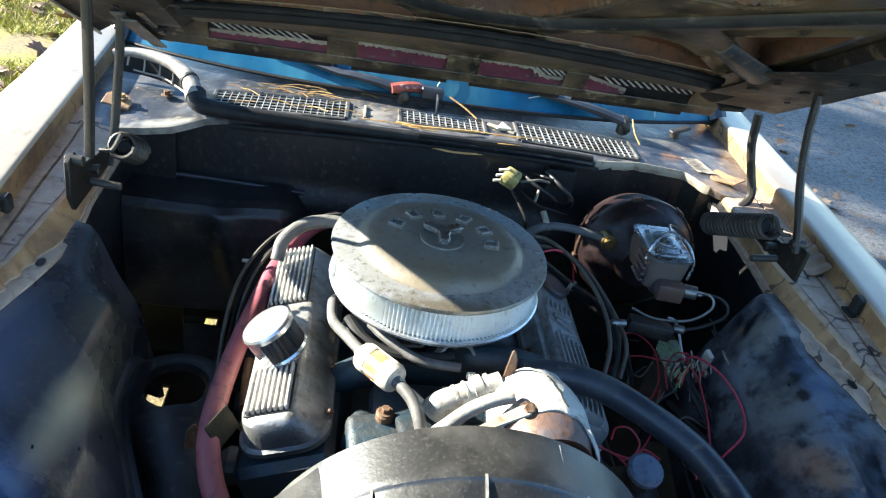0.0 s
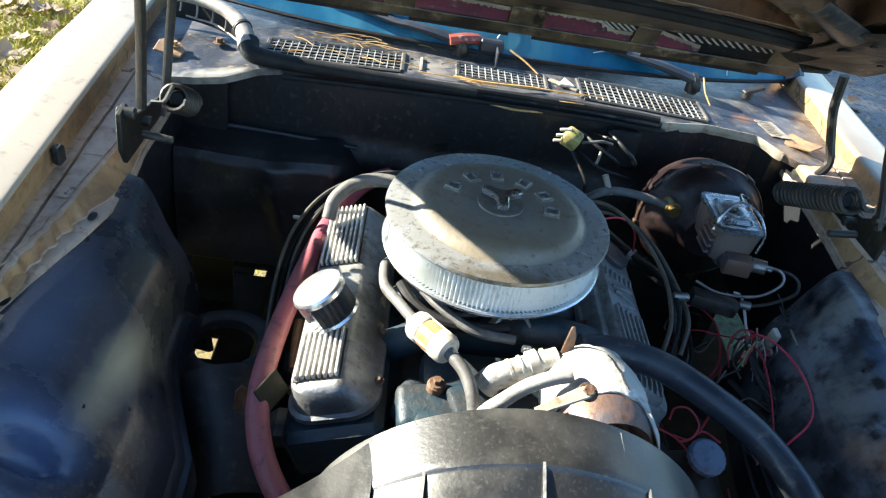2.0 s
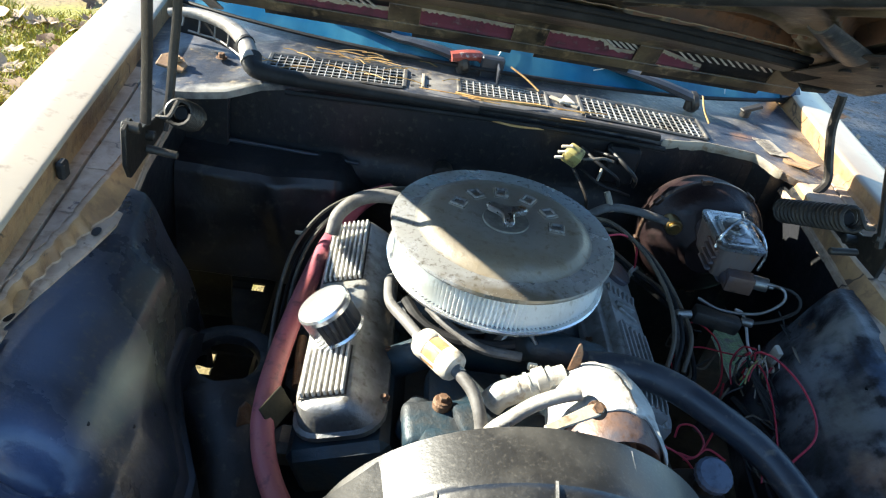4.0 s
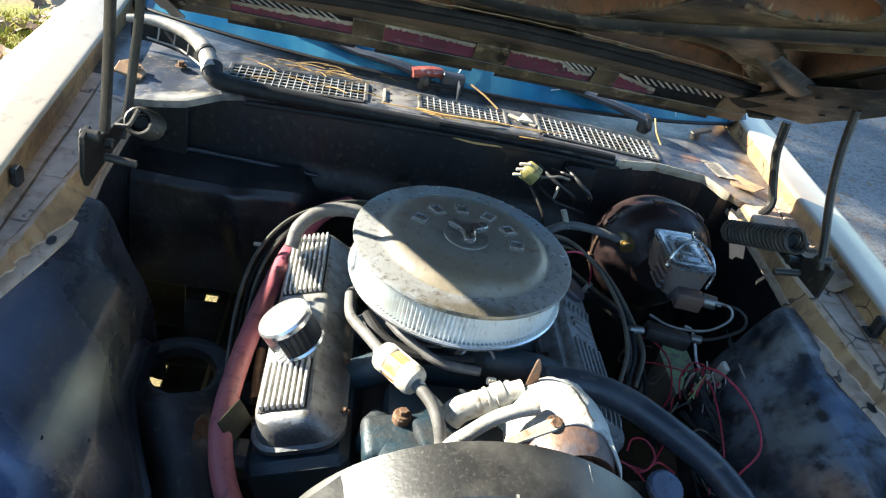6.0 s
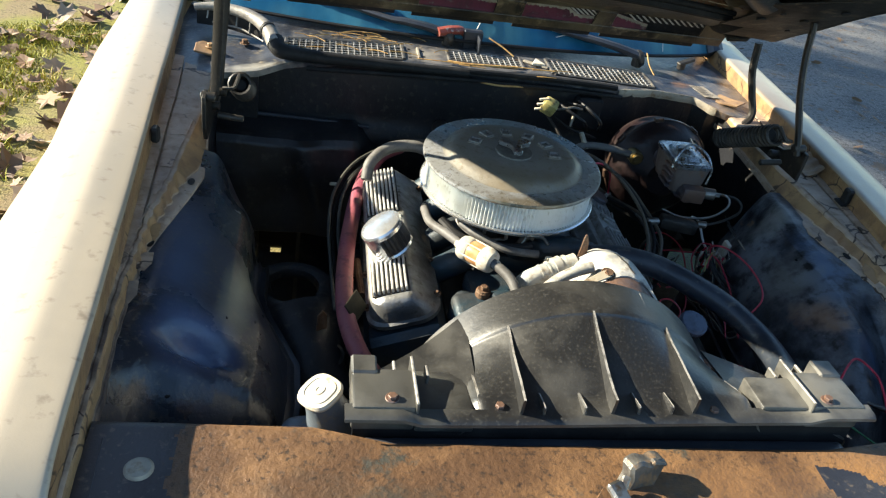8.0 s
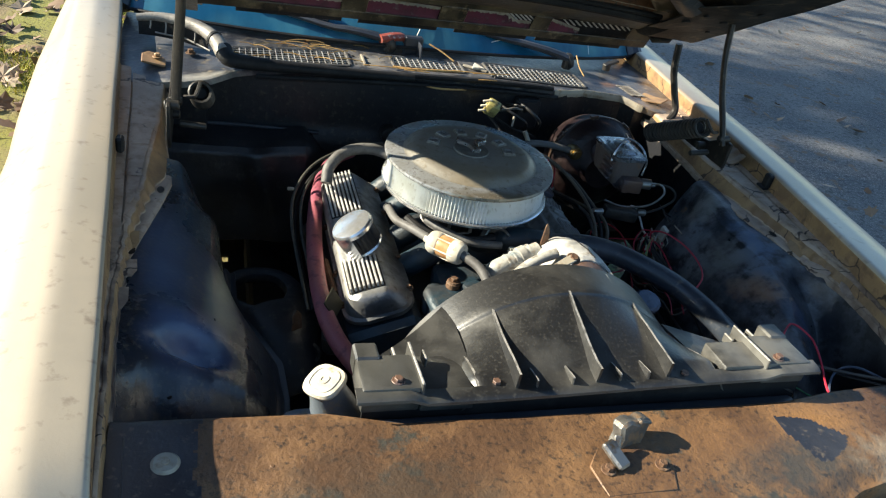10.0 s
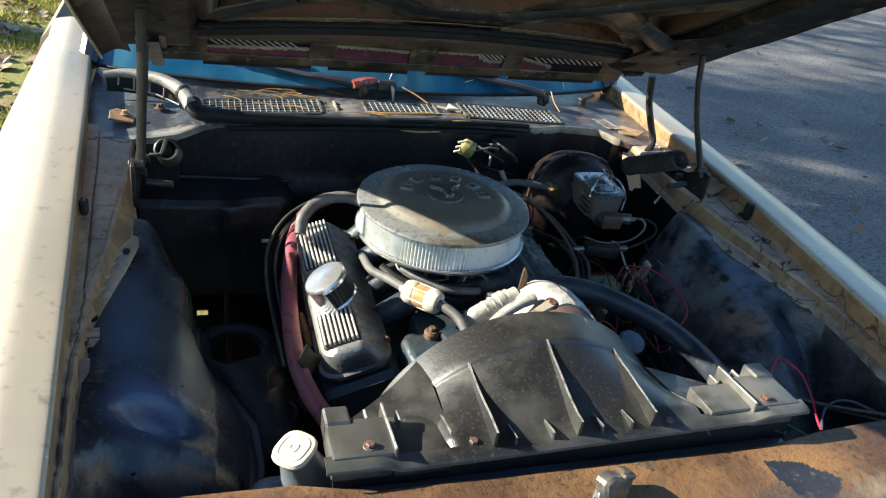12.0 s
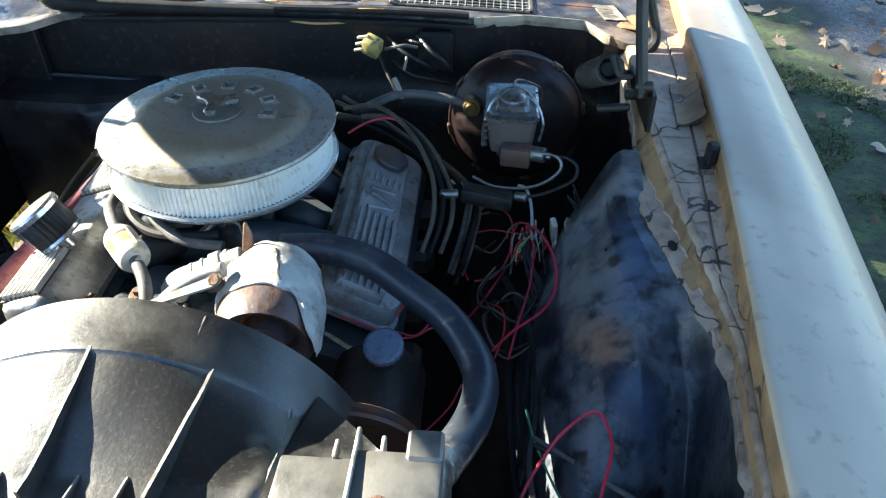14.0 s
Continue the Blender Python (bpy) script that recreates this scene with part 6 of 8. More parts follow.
def hump(u, v):
    """From the round rim round the fan forward to a flat strip along the straight front edge."""
    a = radians(168 - 156 * u)
    x, z = FR * math.cos(a), FC.z + FR * math.sin(a)
    rim, band = Vector((x, -0.448, z + 0.002)), Vector((x * 1.0, -0.516, z - 0.001))
    zf = front_z(x) - 0.05 * smooth(0.195, 0.245, abs(x))
    foot, edge = Vector((x * 0.93, -0.640, zf + 0.002)), Vector((x * 0.92, -0.668, zf - 0.001))
    if v < 0.25:
        return rim.lerp(band, v / 0.25)
    if v < 0.29:
        return band.lerp(band + Vector((0, -0.003, -0.0035)), (v - 0.25) / 0.04)
    if v > 0.85:
        return foot.lerp(edge, (v - 0.85) / 0.15)
    p = (band + Vector((0, -0.003, -0.0035))).lerp(foot, (v - 0.29) / 0.56)
    return p + Vector((0, 0, 0.0012 * wob(p.x, p.y, p.z, 20)))


bm = B()
sheet(bm, hump, 80, 50, 0.003)
body = part("arch", bm, PLASTIC, shroud, "scuffed black plastic arch over the fan")


def surf(x, y):
    """Height of the arch at a place."""
    best = None
    for k in range(0, 41):
        v = 0.25 + 0.75 * k / 40
        u = (168 - math.degrees(math.acos(max(-1, min(1, x / (FR * (1 - 0.08 * k / 40)))))) ) / 156
        p = hump(max(0, min(1, u)), v)
        if best is None or abs(p.y - y) < abs(best.y - y):
            best = p
    return best.z


def pale_top(b, nz=0.7):
    """Gives the narrow top faces the pale material."""
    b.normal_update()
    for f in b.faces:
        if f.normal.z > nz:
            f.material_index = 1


def rib(x0, x1, y0=-0.515, y1=-0.668, h=0.026, th=0.0024):
    """A fin that grows taller towards the front edge."""
    b = B()
    n = 8
    rows = []
    for k in range(n + 1):
        t = k / n
        x, y = x0 + (x1 - x0) * t, y0 + (y1 - y0) * t
        zb = surf(x, y)
        zt = surf(x0, y0) + 0.003 + (front_z(x1) + 0.012 - surf(x0, y0)) * t * 1.0
        zt = max(zt, zb + 0.003 + h * t) if h > 0.01 else zb + h
        rows.append([b.verts.new((x + dx, y, z)) for dx, z in ((-th, zb - 0.006), (-th * 0.7, zt), (th * 0.7, zt), (th, zb - 0.006))])
    for p, q in zip(rows, rows[1:]):
        for i in range(4):
            f = b.faces.new((p[i], p[(i + 1) % 4], q[(i + 1) % 4], q[i]))
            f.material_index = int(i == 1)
    b.faces.new(rows[0][::-1])
    b.faces.new(rows[-1])
    part("rib", b, PLASTIC, shroud, second=PALEEDGE, sharp=20)


for x0, x1 in ((-0.128, -0.137), (-0.008, -0.014), (0.112, 0.100)):
    rib(x0, x1)
rib(-0.182, -0.189, h=0.004)
rib(0.186, 0.192, h=0.003)
for x in (-0.107, -0.052, 0.022, 0.068):
    b = B()
    box(b, (x, -0.652, front_z(x) + 0.004), (0.0045, 0.034, 0.014), 0.0015, pose(0, 0, 0, -12))
    pale_top(b)
    part("stub_rib", b, PLASTIC, shroud, second=PALEEDGE)
b = B()
box(b, (0.087, -0.479, 0.9555), (0.0028, 0.052, 0.006), 0.0008, pose(0, 0, 0, 3, 18, 0))
pale_top(b)
part("stub_rib", b, PLASTIC, shroud, second=PALEEDGE)


def flange(s):
    z = front_z(s * 0.3)

    def wing(u, v):
        """The flank that falls from the arch to behind the end plates."""
        if s < 0:
            back = Vector((-0.176, -0.446, 0.896)).lerp(Vector((-0.316, -0.562, 0.887)), u) - Vector((0, 0, 0.045 * u * (1 - u)))
        else:
            back = Vector((s * 0.208, -0.486, 0.872)).lerp(Vector((s * 0.302, -0.576, 0.903 if s < 0 else 0.893)), u)
        fore = Vector((s * 0.184, -0.650, z - 0.010)).lerp(Vector((s * 0.315, -0.630, 0.872)), u)
        return back.lerp(fore, v) + Vector((0, 0, 0.0012 * wob(u, v, s, 5)))
    b = B()
    sheet(b, wing, 12, 12, 0.003 * s)
    f = part("wing_panel", b, PLASTIC, shroud, "scuffed black plastic flank of the shroud")
    slope = pose(0, 0, 0, -3)
    b = B()
    if s < 0:
        box(b, (-0.234, -0.619, z - 0.024), (0.076, 0.102, 0.030), 0.003, pose(0, 0, 0, -14), 2)
    else:
        box(b, (0.238, -0.634, z - 0.010), (0.074, 0.062, 0.032), 0.004, slope, 2)
    part("inner_plate", b, PLASTIC, f)
    b = B()
    box(b, (s * 0.313, -0.633, z - 0.008), (0.080, 0.072, 0.040), 0.004, slope, 2)
    part("end_box", b, PLASTIC, f)
    b = B()
    box(b, (s * 0.336, -0.590, z - 0.005), (0.034, 0.036, 0.036), 0.003, pose(0, 0, 0, -3), 1)
    part("corner_lug", b, PLASTIC, f)
    for x, y, hh, ln in ((0.272, -0.622, 0.0, 0.096), (0.252, -0.594, 0.016, 0.022), (0.296, -0.588, 0.018, 0.020)):
        b = B()
        box(b, (s * x, y, z + (hh / 2 - 0.010 if hh else 0.002)), (0.0042, ln, hh or 0.030), 0.0012, pose(0, 0, 0, -5))
        pale_top(b)
        part("web", b, PLASTIC, f, second=PALEEDGE)
    return f


flange(-1)
flange(1)
b = B()
n = 30


def lip(u, v):
    x = -0.362 + 0.724 * u
    e = 0.008 * smooth(0.27, 0.285, abs(x))
    tab = [(0, (-0.660, 0.003)), (0.35, (-0.678, 0.002)), (0.5, (-0.683, -0.001)), (1, (-0.684, -0.005))]
    y, dz = lerp_table([(k, p[0]) for k, p in tab], v), lerp_table([(k, p[1]) for k, p in tab], v)
    return Vector((x, y, front_z(x) + dz + e))


sheet(b, lip, 60, 6, -0.003)
part("front_lip", b, PLASTIC, shroud)
# wall coloured rubber black for the shade of the recess under the lip
b = B()
sheet(b, lambda u, v: Vector((-0.35 + 0.70 * u, -0.662 - 0.004 * v, front_z(-0.35 + 0.70 * u) - 0.004 - 0.055 * v)), 30, 4, 0.004)
part("front_wall", b, RUBBER, shroud)


bolts(shroud, [(-0.163, -0.655, 0.918), (0.131, -0.664, 0.926), (0.300, -0.655, front_z(0.3) + 0.0125), (-0.303, -0.652, front_z(-0.3) + 0.0125)], 0.0062, material=RUSTFACE, h=0.005, washer=1.5)

radiator = thing("radiator", (0, -0.71, 0.45), "dark radiator behind the support", "radiator")
b = B()
box(b, (0, -0.715, 0.66), (0.62, 0.05, 0.40), 0.004)
part("core", b, GREASE, radiator)
b = B()
box(b, (0, -0.695, 0.862), (0.68, 0.045, 0.045), 0.008, seg=2)
part("top_tank", b, BLACK, radiator)
b = B()
tube(b, [(0.33, -0.665, 0.865), (0.335, -0.62, 0.872), (0.335, -0.57, 0.876)], 0.026, 14)
part("inlet_neck", b, STEEL, radiator)

# ---- hoses ----
hose = thing("radiator_hose", (0.335, -0.56, 0.84), "thick black curved radiator hose", "hose")
b = B()
tube(b, [(0.10, -0.215, 0.858), (0.165, -0.212, 0.858), (0.225, -0.232, 0.857), (0.284, -0.275, 0.851), (0.345, -0.322, 0.835), (0.383, -0.388, 0.822), (0.382, -0.455, 0.828), (0.361, -0.522, 0.847), (0.336, -0.580, 0.872)], 0.0220, 20, 10)
part("tube", b, BLUEHOSE, hose)
b = B()
m = axis_matrix((0.345, -0.558, 0.863), (0.336, -0.580, 0.872))
lathe(b, [(0.0226, -0.008), (0.0240, -0.007), (0.0240, 0.007), (0.0226, 0.008)], m, 28)
part("clamp", b, STEEL, hose, "dull steel hose clamp")

pink = thing("heater_hose", (-0.33, -0.33, 0.74), "faded red heater hose running beside the valve cover", "hose")
b = B()
tube(b, [(-0.205, 0.335, 0.770), (-0.250, 0.290, 0.770), (-0.285, 0.22, 0.762), (-0.312, 0.12, 0.755), (-0.330, 0.0, 0.752), (-0.342, -0.13, 0.757), (-0.346, -0.25, 0.762), (-0.338, -0.325, 0.755), (-0.312, -0.39, 0.738), (-0.262, -0.45, 0.71), (-0.20, -0.50, 0.66)], 0.0165, 16, 10)
part("tube", b, PINKHOSE, pink)
b = B()
box(b, (-0.327, -0.285, 0.772), (0.003, 0.052, 0.038), 0.0008, pose(0, 0, 0, 0, -38, -24))
part("tag", b, TAPE, pink, "brown tag folded over the hose")
b = B()
tube(b, [(-0.318, -0.10, 0.735), (-0.314, -0.16, 0.732), (-0.310, -0.20, 0.728)], 0.008, 10)
part("second_tube", b, RUSTY, pink)


def line(name, label, cat, pts, r, material, seg=10, n=8, group=""):
    """A hose or wire that is a thing of its own."""
    b = B()
    tube(b, pts, r, seg, n)
    o = part(name, b, material)
    return tagged(o, label, cat, group)


line("breather_hose", "greyed rubber hose curving from the air cleaner", "hose", [(-0.15, 0.105, 0.875), (-0.20, 0.135, 0.878), (-0.255, 0.135, 0.868), (-0.292, 0.11, 0.845), (-0.300, 0.085, 0.815)], 0.0125, GREYHOSE, 14)
for k, (dx, dz) in enumerate(((0.012, 0.0), (0.002, -0.012), (-0.008, 0.004))):
    line("vacuum_hose", "thin dark vacuum hose beside the heater hose", "hose", [(-0.14 + dx, 0.245, 0.835 + dz), (-0.22 + dx, 0.232, 0.828 + dz), (-0.305 + dx, 0.200, 0.795 + dz), (-0.352 + dx, 0.135, 0.758 + dz), (-0.366 + dx, 0.03, 0.738 + dz), (-0.360 + dx, -0.10, 0.715 + dz), (-0.350 + dx, -0.20, 0.69)], 0.0036, VACHOSE if k != 1 else RUBBER, 8, 8, "vacuum hoses")
o = B()
box(o, (-0.366, 0.166, 0.752), (0.016, 0.006, 0.008), 0.002)
tagged(part("cable_tie", o, WHITEPL), "white cable tie round the vacuum hoses", "cable tie")

fuel = thing("fuel_filter", (-0.11, -0.235, 0.84), "white inline fuel filter stained orange, between hoses", "fuel filter")
fa, fb = Vector((-0.140, -0.203, 0.858)), Vector((-0.090, -0.259, 0.862))
fm, fl = axis_matrix(fa, fb), (fb - fa).length
b = B()
lathe(b, [(0.006, -0.012), (0.008, -0.010), (0.008, 0.0), (0.020, 0.002), (0.0225, 0.008), (0.0225, 0.022), (0.0215, 0.024)], fm, 28)
part("inlet_cap", b, WHITEPL, fuel)
b = B()
lathe(b, [(0.0205, 0.022), (0.0212, 0.026), (0.0212, fl - 0.024), (0.0205, fl - 0.020)], fm, 28)
part("bowl", b, FUELORANGE, fuel, "orange stained clear bowl")
b = B()
lathe(b, [(0.0215, fl - 0.024), (0.0225, fl - 0.022), (0.0225, fl - 0.008), (0.020, fl - 0.002), (0.008, fl), (0.008, fl + 0.010), (0.006, fl + 0.012)], fm, 28)
part("outlet_cap", b, WHITEPL, fuel)
for k in range(6):
    b = B()
    a = 2 * math.pi * k / 6
    box(b, fm @ Vector((0.0215 * math.cos(a), 0.0215 * math.sin(a), fl / 2)), (0.003, 0.003, fl * 0.7), 0.0006, fm.to_3x3().to_4x4() @ Matrix.Rotation(a, 4, "Z"))
    part("rib", b, WHITEPL, fuel)
line("fuel_hose", "black rubber fuel hose with a worn grey sleeve", "hose", [fa + Vector((0.004, -0.004, 0)), (-0.165, -0.165, 0.858), (-0.188, -0.12, 0.850), (-0.192, -0.06, 0.842), (-0.185, -0.02, 0.82)], 0.0085, GREYHOSE, 12)
line("fuel_hose", "grey rubber fuel hose from the filter to the pump", "hose", [fb - Vector((0.004, -0.004, 0)), (-0.068, -0.292, 0.858), (-0.055, -0.325, 0.842), (-0.050, -0.35, 0.812), (-0.05, -0.37, 0.78)], 0.0092, GREYHOSE, 12)
line("vacuum_hose", "black vacuum hose beneath the air cleaner", "hose", [(-0.165, -0.11, 0.850), (-0.14, -0.15, 0.845), (-0.10, -0.175, 0.842), (-0.04, -0.185, 0.846), (0.0, -0.18, 0.85)], 0.009, RUBBER, 10)
line("vacuum_hose", "grey vacuum hose beneath the air cleaner", "hose", [(-0.13, -0.125, 0.855), (-0.095, -0.165, 0.853), (-0.05, -0.195, 0.848), (0.01, -0.20, 0.845)], 0.0075, GREYHOSE, 10)

# ---- pump with chalky cover, bracket and pipes ----
pump = thing("air_pump", (0.09, -0.32, 0.80), "belt-driven pump with a chalky white cover and rusty face", "pump")
pa, pb = Vector((0.106, -0.250, 0.846)), Vector((0.116, -0.392, 0.846))
pm = axis_matrix(pa, pb)
pl = (pb - pa).length


def pump_shell(u, v):
    """A thin chalky casing over the upper half, ragged at its rear edge, rounded over at the front."""
    a = radians(-22 + 212 * u)
    r = 0.0705 + 0.0016 * wob(u * 2, v, 0.4, 6) + 0.0010 * wob(u * 3, v * 2, 1.1, 16)
    ragged = 0.020 * wob(u * 2.0, 0, 0, 5) + 0.008 * wob(u * 4, 0, 1, 9)
    reach = 0.66 + 0.05 * wob(u * 3, 0, 0.6, 3) + 0.31 * smooth(0.66, 0.86, u)      # the front stays open but for the outer flank
    y = pl * (v * (reach - ragged * 1.2) + 0.02 + ragged * 1.2)
    taper = 1 - 0.20 * smooth(0.45, 0.0, v) - 0.06 * smooth(0.90, 1.0, v)
    x, z = -r * math.cos(a) * taper, r * math.sin(a) * taper
    return Vector((pa.x + (pb.x - pa.x) * y / pl + x, pa.y - y, pa.z + z))


b = B()
slab(b, pump_shell, 80, 30, (0, 0, -0.004))
part("cover", b, WHITECAST, pump, "chalky white pump cover")
b = B()
tube(b, [pump_shell(0.56 + 0.05 * k / 5 + 0.006 * (k % 2), 0.30 + 0.12 * k) + Vector((0, 0, 0.0004)) for k in range(6)], 0.0013, 5, 4)
part("crack", b, GREASE, pump, "dark crack in the casing")
b = B()
lathe(b, [(0.03, 0.0), (0.056, 0.012), (0.0640, pl - 0.040), (0.0630, pl - 0.014), (0.058, pl - 0.002), (0.051, pl - 0.006), (0.036, pl - 0.030), (0.030, pl - 0.030), (0.027, pl - 0.006), (0.0, pl - 0.004)], pm, 48)
part("body", b, RUSTFACE, pump, "rust-brown pump body")
b = B()
prism(b, [(-0.010, -0.022), (0.008, -0.024), (0.007, 0.010), (0.001, 0.026), (-0.003, 0.024), (-0.006, 0.006)], 0.003, Matrix.Translation((0.070, -0.252, 0.904)) @ Matrix.Rotation(radians(80), 4, "X"))
part("tab", b, RUSTY, pump)

strap = thing("pump_bracket", (0.04, -0.39, 0.92), "pale steel adjusting strap with a rusty bolt", "bracket")
b = B()
prism(b, [(-0.006, -0.040), (0.006, -0.040), (0.010, 0.030), (0.006, 0.042), (-0.004, 0.044), (-0.010, 0.032)], 0.003, Matrix.Translation((0.038, -0.391, 0.932)) @ Matrix.Rotation(radians(-62), 4, "Z") @ Matrix.Rotation(radians(6), 4, "X"))
part("strap", b, COWLPALE, strap)
b = B()
prism(b, [(-0.004, -0.02), (0.010, -0.016), (0.012, 0.014), (0.002, 0.02)], 0.003, Matrix.Translation((0.028, -0.412, 0.918)) @ Matrix.Rotation(radians(-50), 4, "Z") @ Matrix.Rotation(radians(24), 4, "X"))
part("broken_tab", b, COWLPALE, strap)
bolts(strap, [(0.069, -0.374, 0.934)], 0.0075, (0, -0.35, 0.94))
line("bypass_hose", "pale grey hose curving up to the pump", "hose", [(-0.055, -0.352, 0.825), (-0.040, -0.345, 0.847), (-0.020, -0.340, 0.867), (0.005, -0.333, 0.888), (0.033, -0.330, 0.905), (0.062, -0.328, 0.915)], 0.0098, PALEHOSE, 16)
neck = thing("thermostat_neck", (-0.02, -0.28, 0.84), "pale corroded coolant neck with a clamp", "coolant neck")
b = B()
tube(b, [(-0.036, -0.282, 0.828), (-0.026, -0.279, 0.842), (-0.006, -0.274, 0.851), (0.014, -0.269, 0.858), (0.035, -0.264, 0.866), (0.060, -0.258, 0.874)], 0.0165, 20, 8, radii=(0.0195, 0.0165))
part("pipe", b, NECK, neck)
na = Vector((0.090, 0.026, 0.030)).normalized()
for k, (at, wd, r, mt) in enumerate(((-0.004, 0.006, 0.0185, NECK), (0.012, 0.005, 0.0190, NECK), (0.030, 0.016, 0.0205, PALEHOSE), (0.046, 0.006, 0.0185, NECK))):
    b = B()
    c = Vector((0.0, -0.272, 0.854)) + na * at
    lathe(b, [(r - 0.002, -wd / 2), (r, -wd / 2 + 0.001), (r, wd / 2 - 0.001), (r - 0.002, wd / 2)], axis_matrix(c, c + na), 24)
    part("clamp" if k == 2 else "ring", b, mt, neck)
b = B()
box(b, (-0.050, -0.288, 0.800), (0.060, 0.052, 0.020), 0.006, pose(0, 0, 0, 0, 0, 20), 2)
part("flange", b, ENGBLUE, neck, "dirty blue bolted flange")
b = B()
box(b, (0.024, -0.221, 0.849), (0.014, 0.008, 0.012), 0.002)
for k in range(3):
    box(b, (0.020 + 0.004 * k, -0.2255, 0.851), (0.0012, 0.002, 0.009), 0)
part("sensor", b, WHITEPL, neck)

cap = thing("steering_pump", (0.25, -0.37, 0.70), "dark steering pump with a blue-grey cap", "steering pump")
b = B()
cyl(b, (0.25, -0.33, 0.745), (0.25, -0.44, 0.735), 0.062)
cyl(b, (0.256, -0.365, 0.76), (0.262, -0.362, 0.824), 0.016)
part("reservoir", b, GREASE, cap)
b = B()
lathe(b, [(0.023, 0.0), (0.0255, 0.003), (0.0255, 0.011), (0.021, 0.015), (0.0, 0.016)], Matrix.Translation((0.262, -0.362, 0.822)) @ Matrix.Rotation(radians(16), 4, "X"), 40, 20, 0.02)
part("cap", b, BLUECAP, cap)
b = B()
lathe(b, [(0.03, 0), (0.092, 0.0), (0.095, 0.004), (0.085, 0.010), (0.095, 0.016), (0.092, 0.02), (0.03, 0.02)], Matrix.Translation((0.235, -0.452, 0.735)) @ Matrix.Rotation(radians(90), 4, "X"), 48)
part("pulley", b, RUSTFACE, cap, "rust-brown belt pulley")

# ---- washer bottle ----
bottle = thing("washer_bottle", (-0.39, -0.60, 0.60), "blue-grey plastic washer bottle with a round white cap", "washer bottle")
wm = Matrix.Translation((-0.390, -0.602, 0.884)) @ Matrix.Rotation(radians(4), 4, "X") @ Matrix.Rotation(radians(-18), 4, "Y")
b = B()
lathe(b, [(0.022, -0.006), (0.0280, -0.004), (0.0295, 0.001), (0.0275, 0.0050), (0.0225, 0.0058), (0.0215, 0.0072), (0.0195, 0.0072), (0.0185, 0.0060), (0.0085, 0.0064), (0.0075, 0.0078), (0.004, 0.0078), (0.003, 0.0066), (0.0, 0.0066)], wm, 72, 4, 0.05)
part("cap", b, WHITEPL, bottle, "white lobed plastic cap")
b = B()
lathe(b, [(0.036, -0.075), (0.033, -0.05), (0.028, -0.030), (0.025, -0.012), (0.024, -0.002)], wm, 28)
box(b, (-0.40, -0.570, 0.68), (0.09, 0.08, 0.20), 0.03, seg=3)
part("tank", b, TANKGREY, bottle, "dull blue-grey plastic tank")

# ---- brake booster and master cylinder ----
booster = thing("brake_booster", (0.436, 0.36, 0.815), "round rusty-brown brake booster on the firewall", "brake booster")
bmx = axis_matrix((0.434, 0.352, 0.796), (0.434, 0.205, 0.806))
b = B()
lathe(b, [(0.05, 0.0), (0.111, 0.01), (0.121, 0.04), (0.123, 0.07), (0.1275, 0.074), (0.1275, 0.082), (0.122, 0.086), (0.113, 0.105), (0.093, 0.122), (0.060, 0.130), (0.045, 0.142), (0.0, 0.142)], bmx, 72)
part("shell", b, BROWNMETAL, booster)
for k in range(8):
    b = B()
    a = 2 * math.pi * k / 8 + 0.2
    box(b, bmx @ Vector((0.128 * math.cos(a), 0.128 * math.sin(a), 0.078)), (0.010, 0.022, 0.014), 0.002, bmx.to_3x3().to_4x4() @ Matrix.Rotation(a, 4, "Z"))
    part("crimp", b, RINGMETAL, booster)
b = B()
lathe(b, [(0.1280, 0.0725), (0.1295, 0.074), (0.1295, 0.082), (0.1280, 0.0835)], bmx, 72, caps=False)
part("clamp_band", b, RINGMETAL, booster, "bare clamp band round the shell")
b = B()
cyl(b, (0.352, 0.262, 0.848), (0.350, 0.215, 0.851), 0.017, seg=20)
cyl(b, (0.350, 0.215, 0.851), (0.350, 0.210, 0.851), 0.012, seg=20)
valve = part("check_valve", b, BRASS, booster, "brass-coloured vacuum check valve")
line("booster_hose", "greyed vacuum hose to the brake booster", "hose", [(0.347, 0.228, 0.852), (0.31, 0.232, 0.860), (0.26, 0.235, 0.866), (0.21, 0.225, 0.868), (0.16, 0.19, 0.86)], 0.0085, GREYHOSE, 12)
line("vent_tube", "short pale tube end behind the air cleaner", "tube", [(0.222, 0.225, 0.862), (0.212, 0.235, 0.882), (0.205, 0.24, 0.895)], 0.006, COWLPALE, 10)

master = thing("master_cylinder", (0.42, 0.13, 0.85), "corroded brake master cylinder with a silvery lid", "master cylinder")
b = B()
tb = [(x, y, 0) for x, y in rounded(0.042, 0.062, 0.014)]
loft(b, [[(x * 0.82, y * 0.86, -0.062) for x, y, _ in tb], [(x * 0.90, y * 0.95, -0.040) for x, y, _ in tb], [(x * 0.98, y, -0.006) for x, y, _ in tb], [(x * 1.04, y * 1.03, 0.0) for x, y, _ in tb]], Matrix.Translation((0.421, 0.135, 0.906)))
part("reservoir", b, RESERVOIR, master, "rust-streaked cast reservoir")
for k in range(4):
    b = B()
    box(b, (0.379 - 0.001 * k, 0.105, 0.896 - 0.013 * k), (0.010, 0.05, 0.006), 0.002, pose(0, 0, 0, 0, -12, 0))
    part("cast_rib", b, RUSTFACE, master)
b = B()
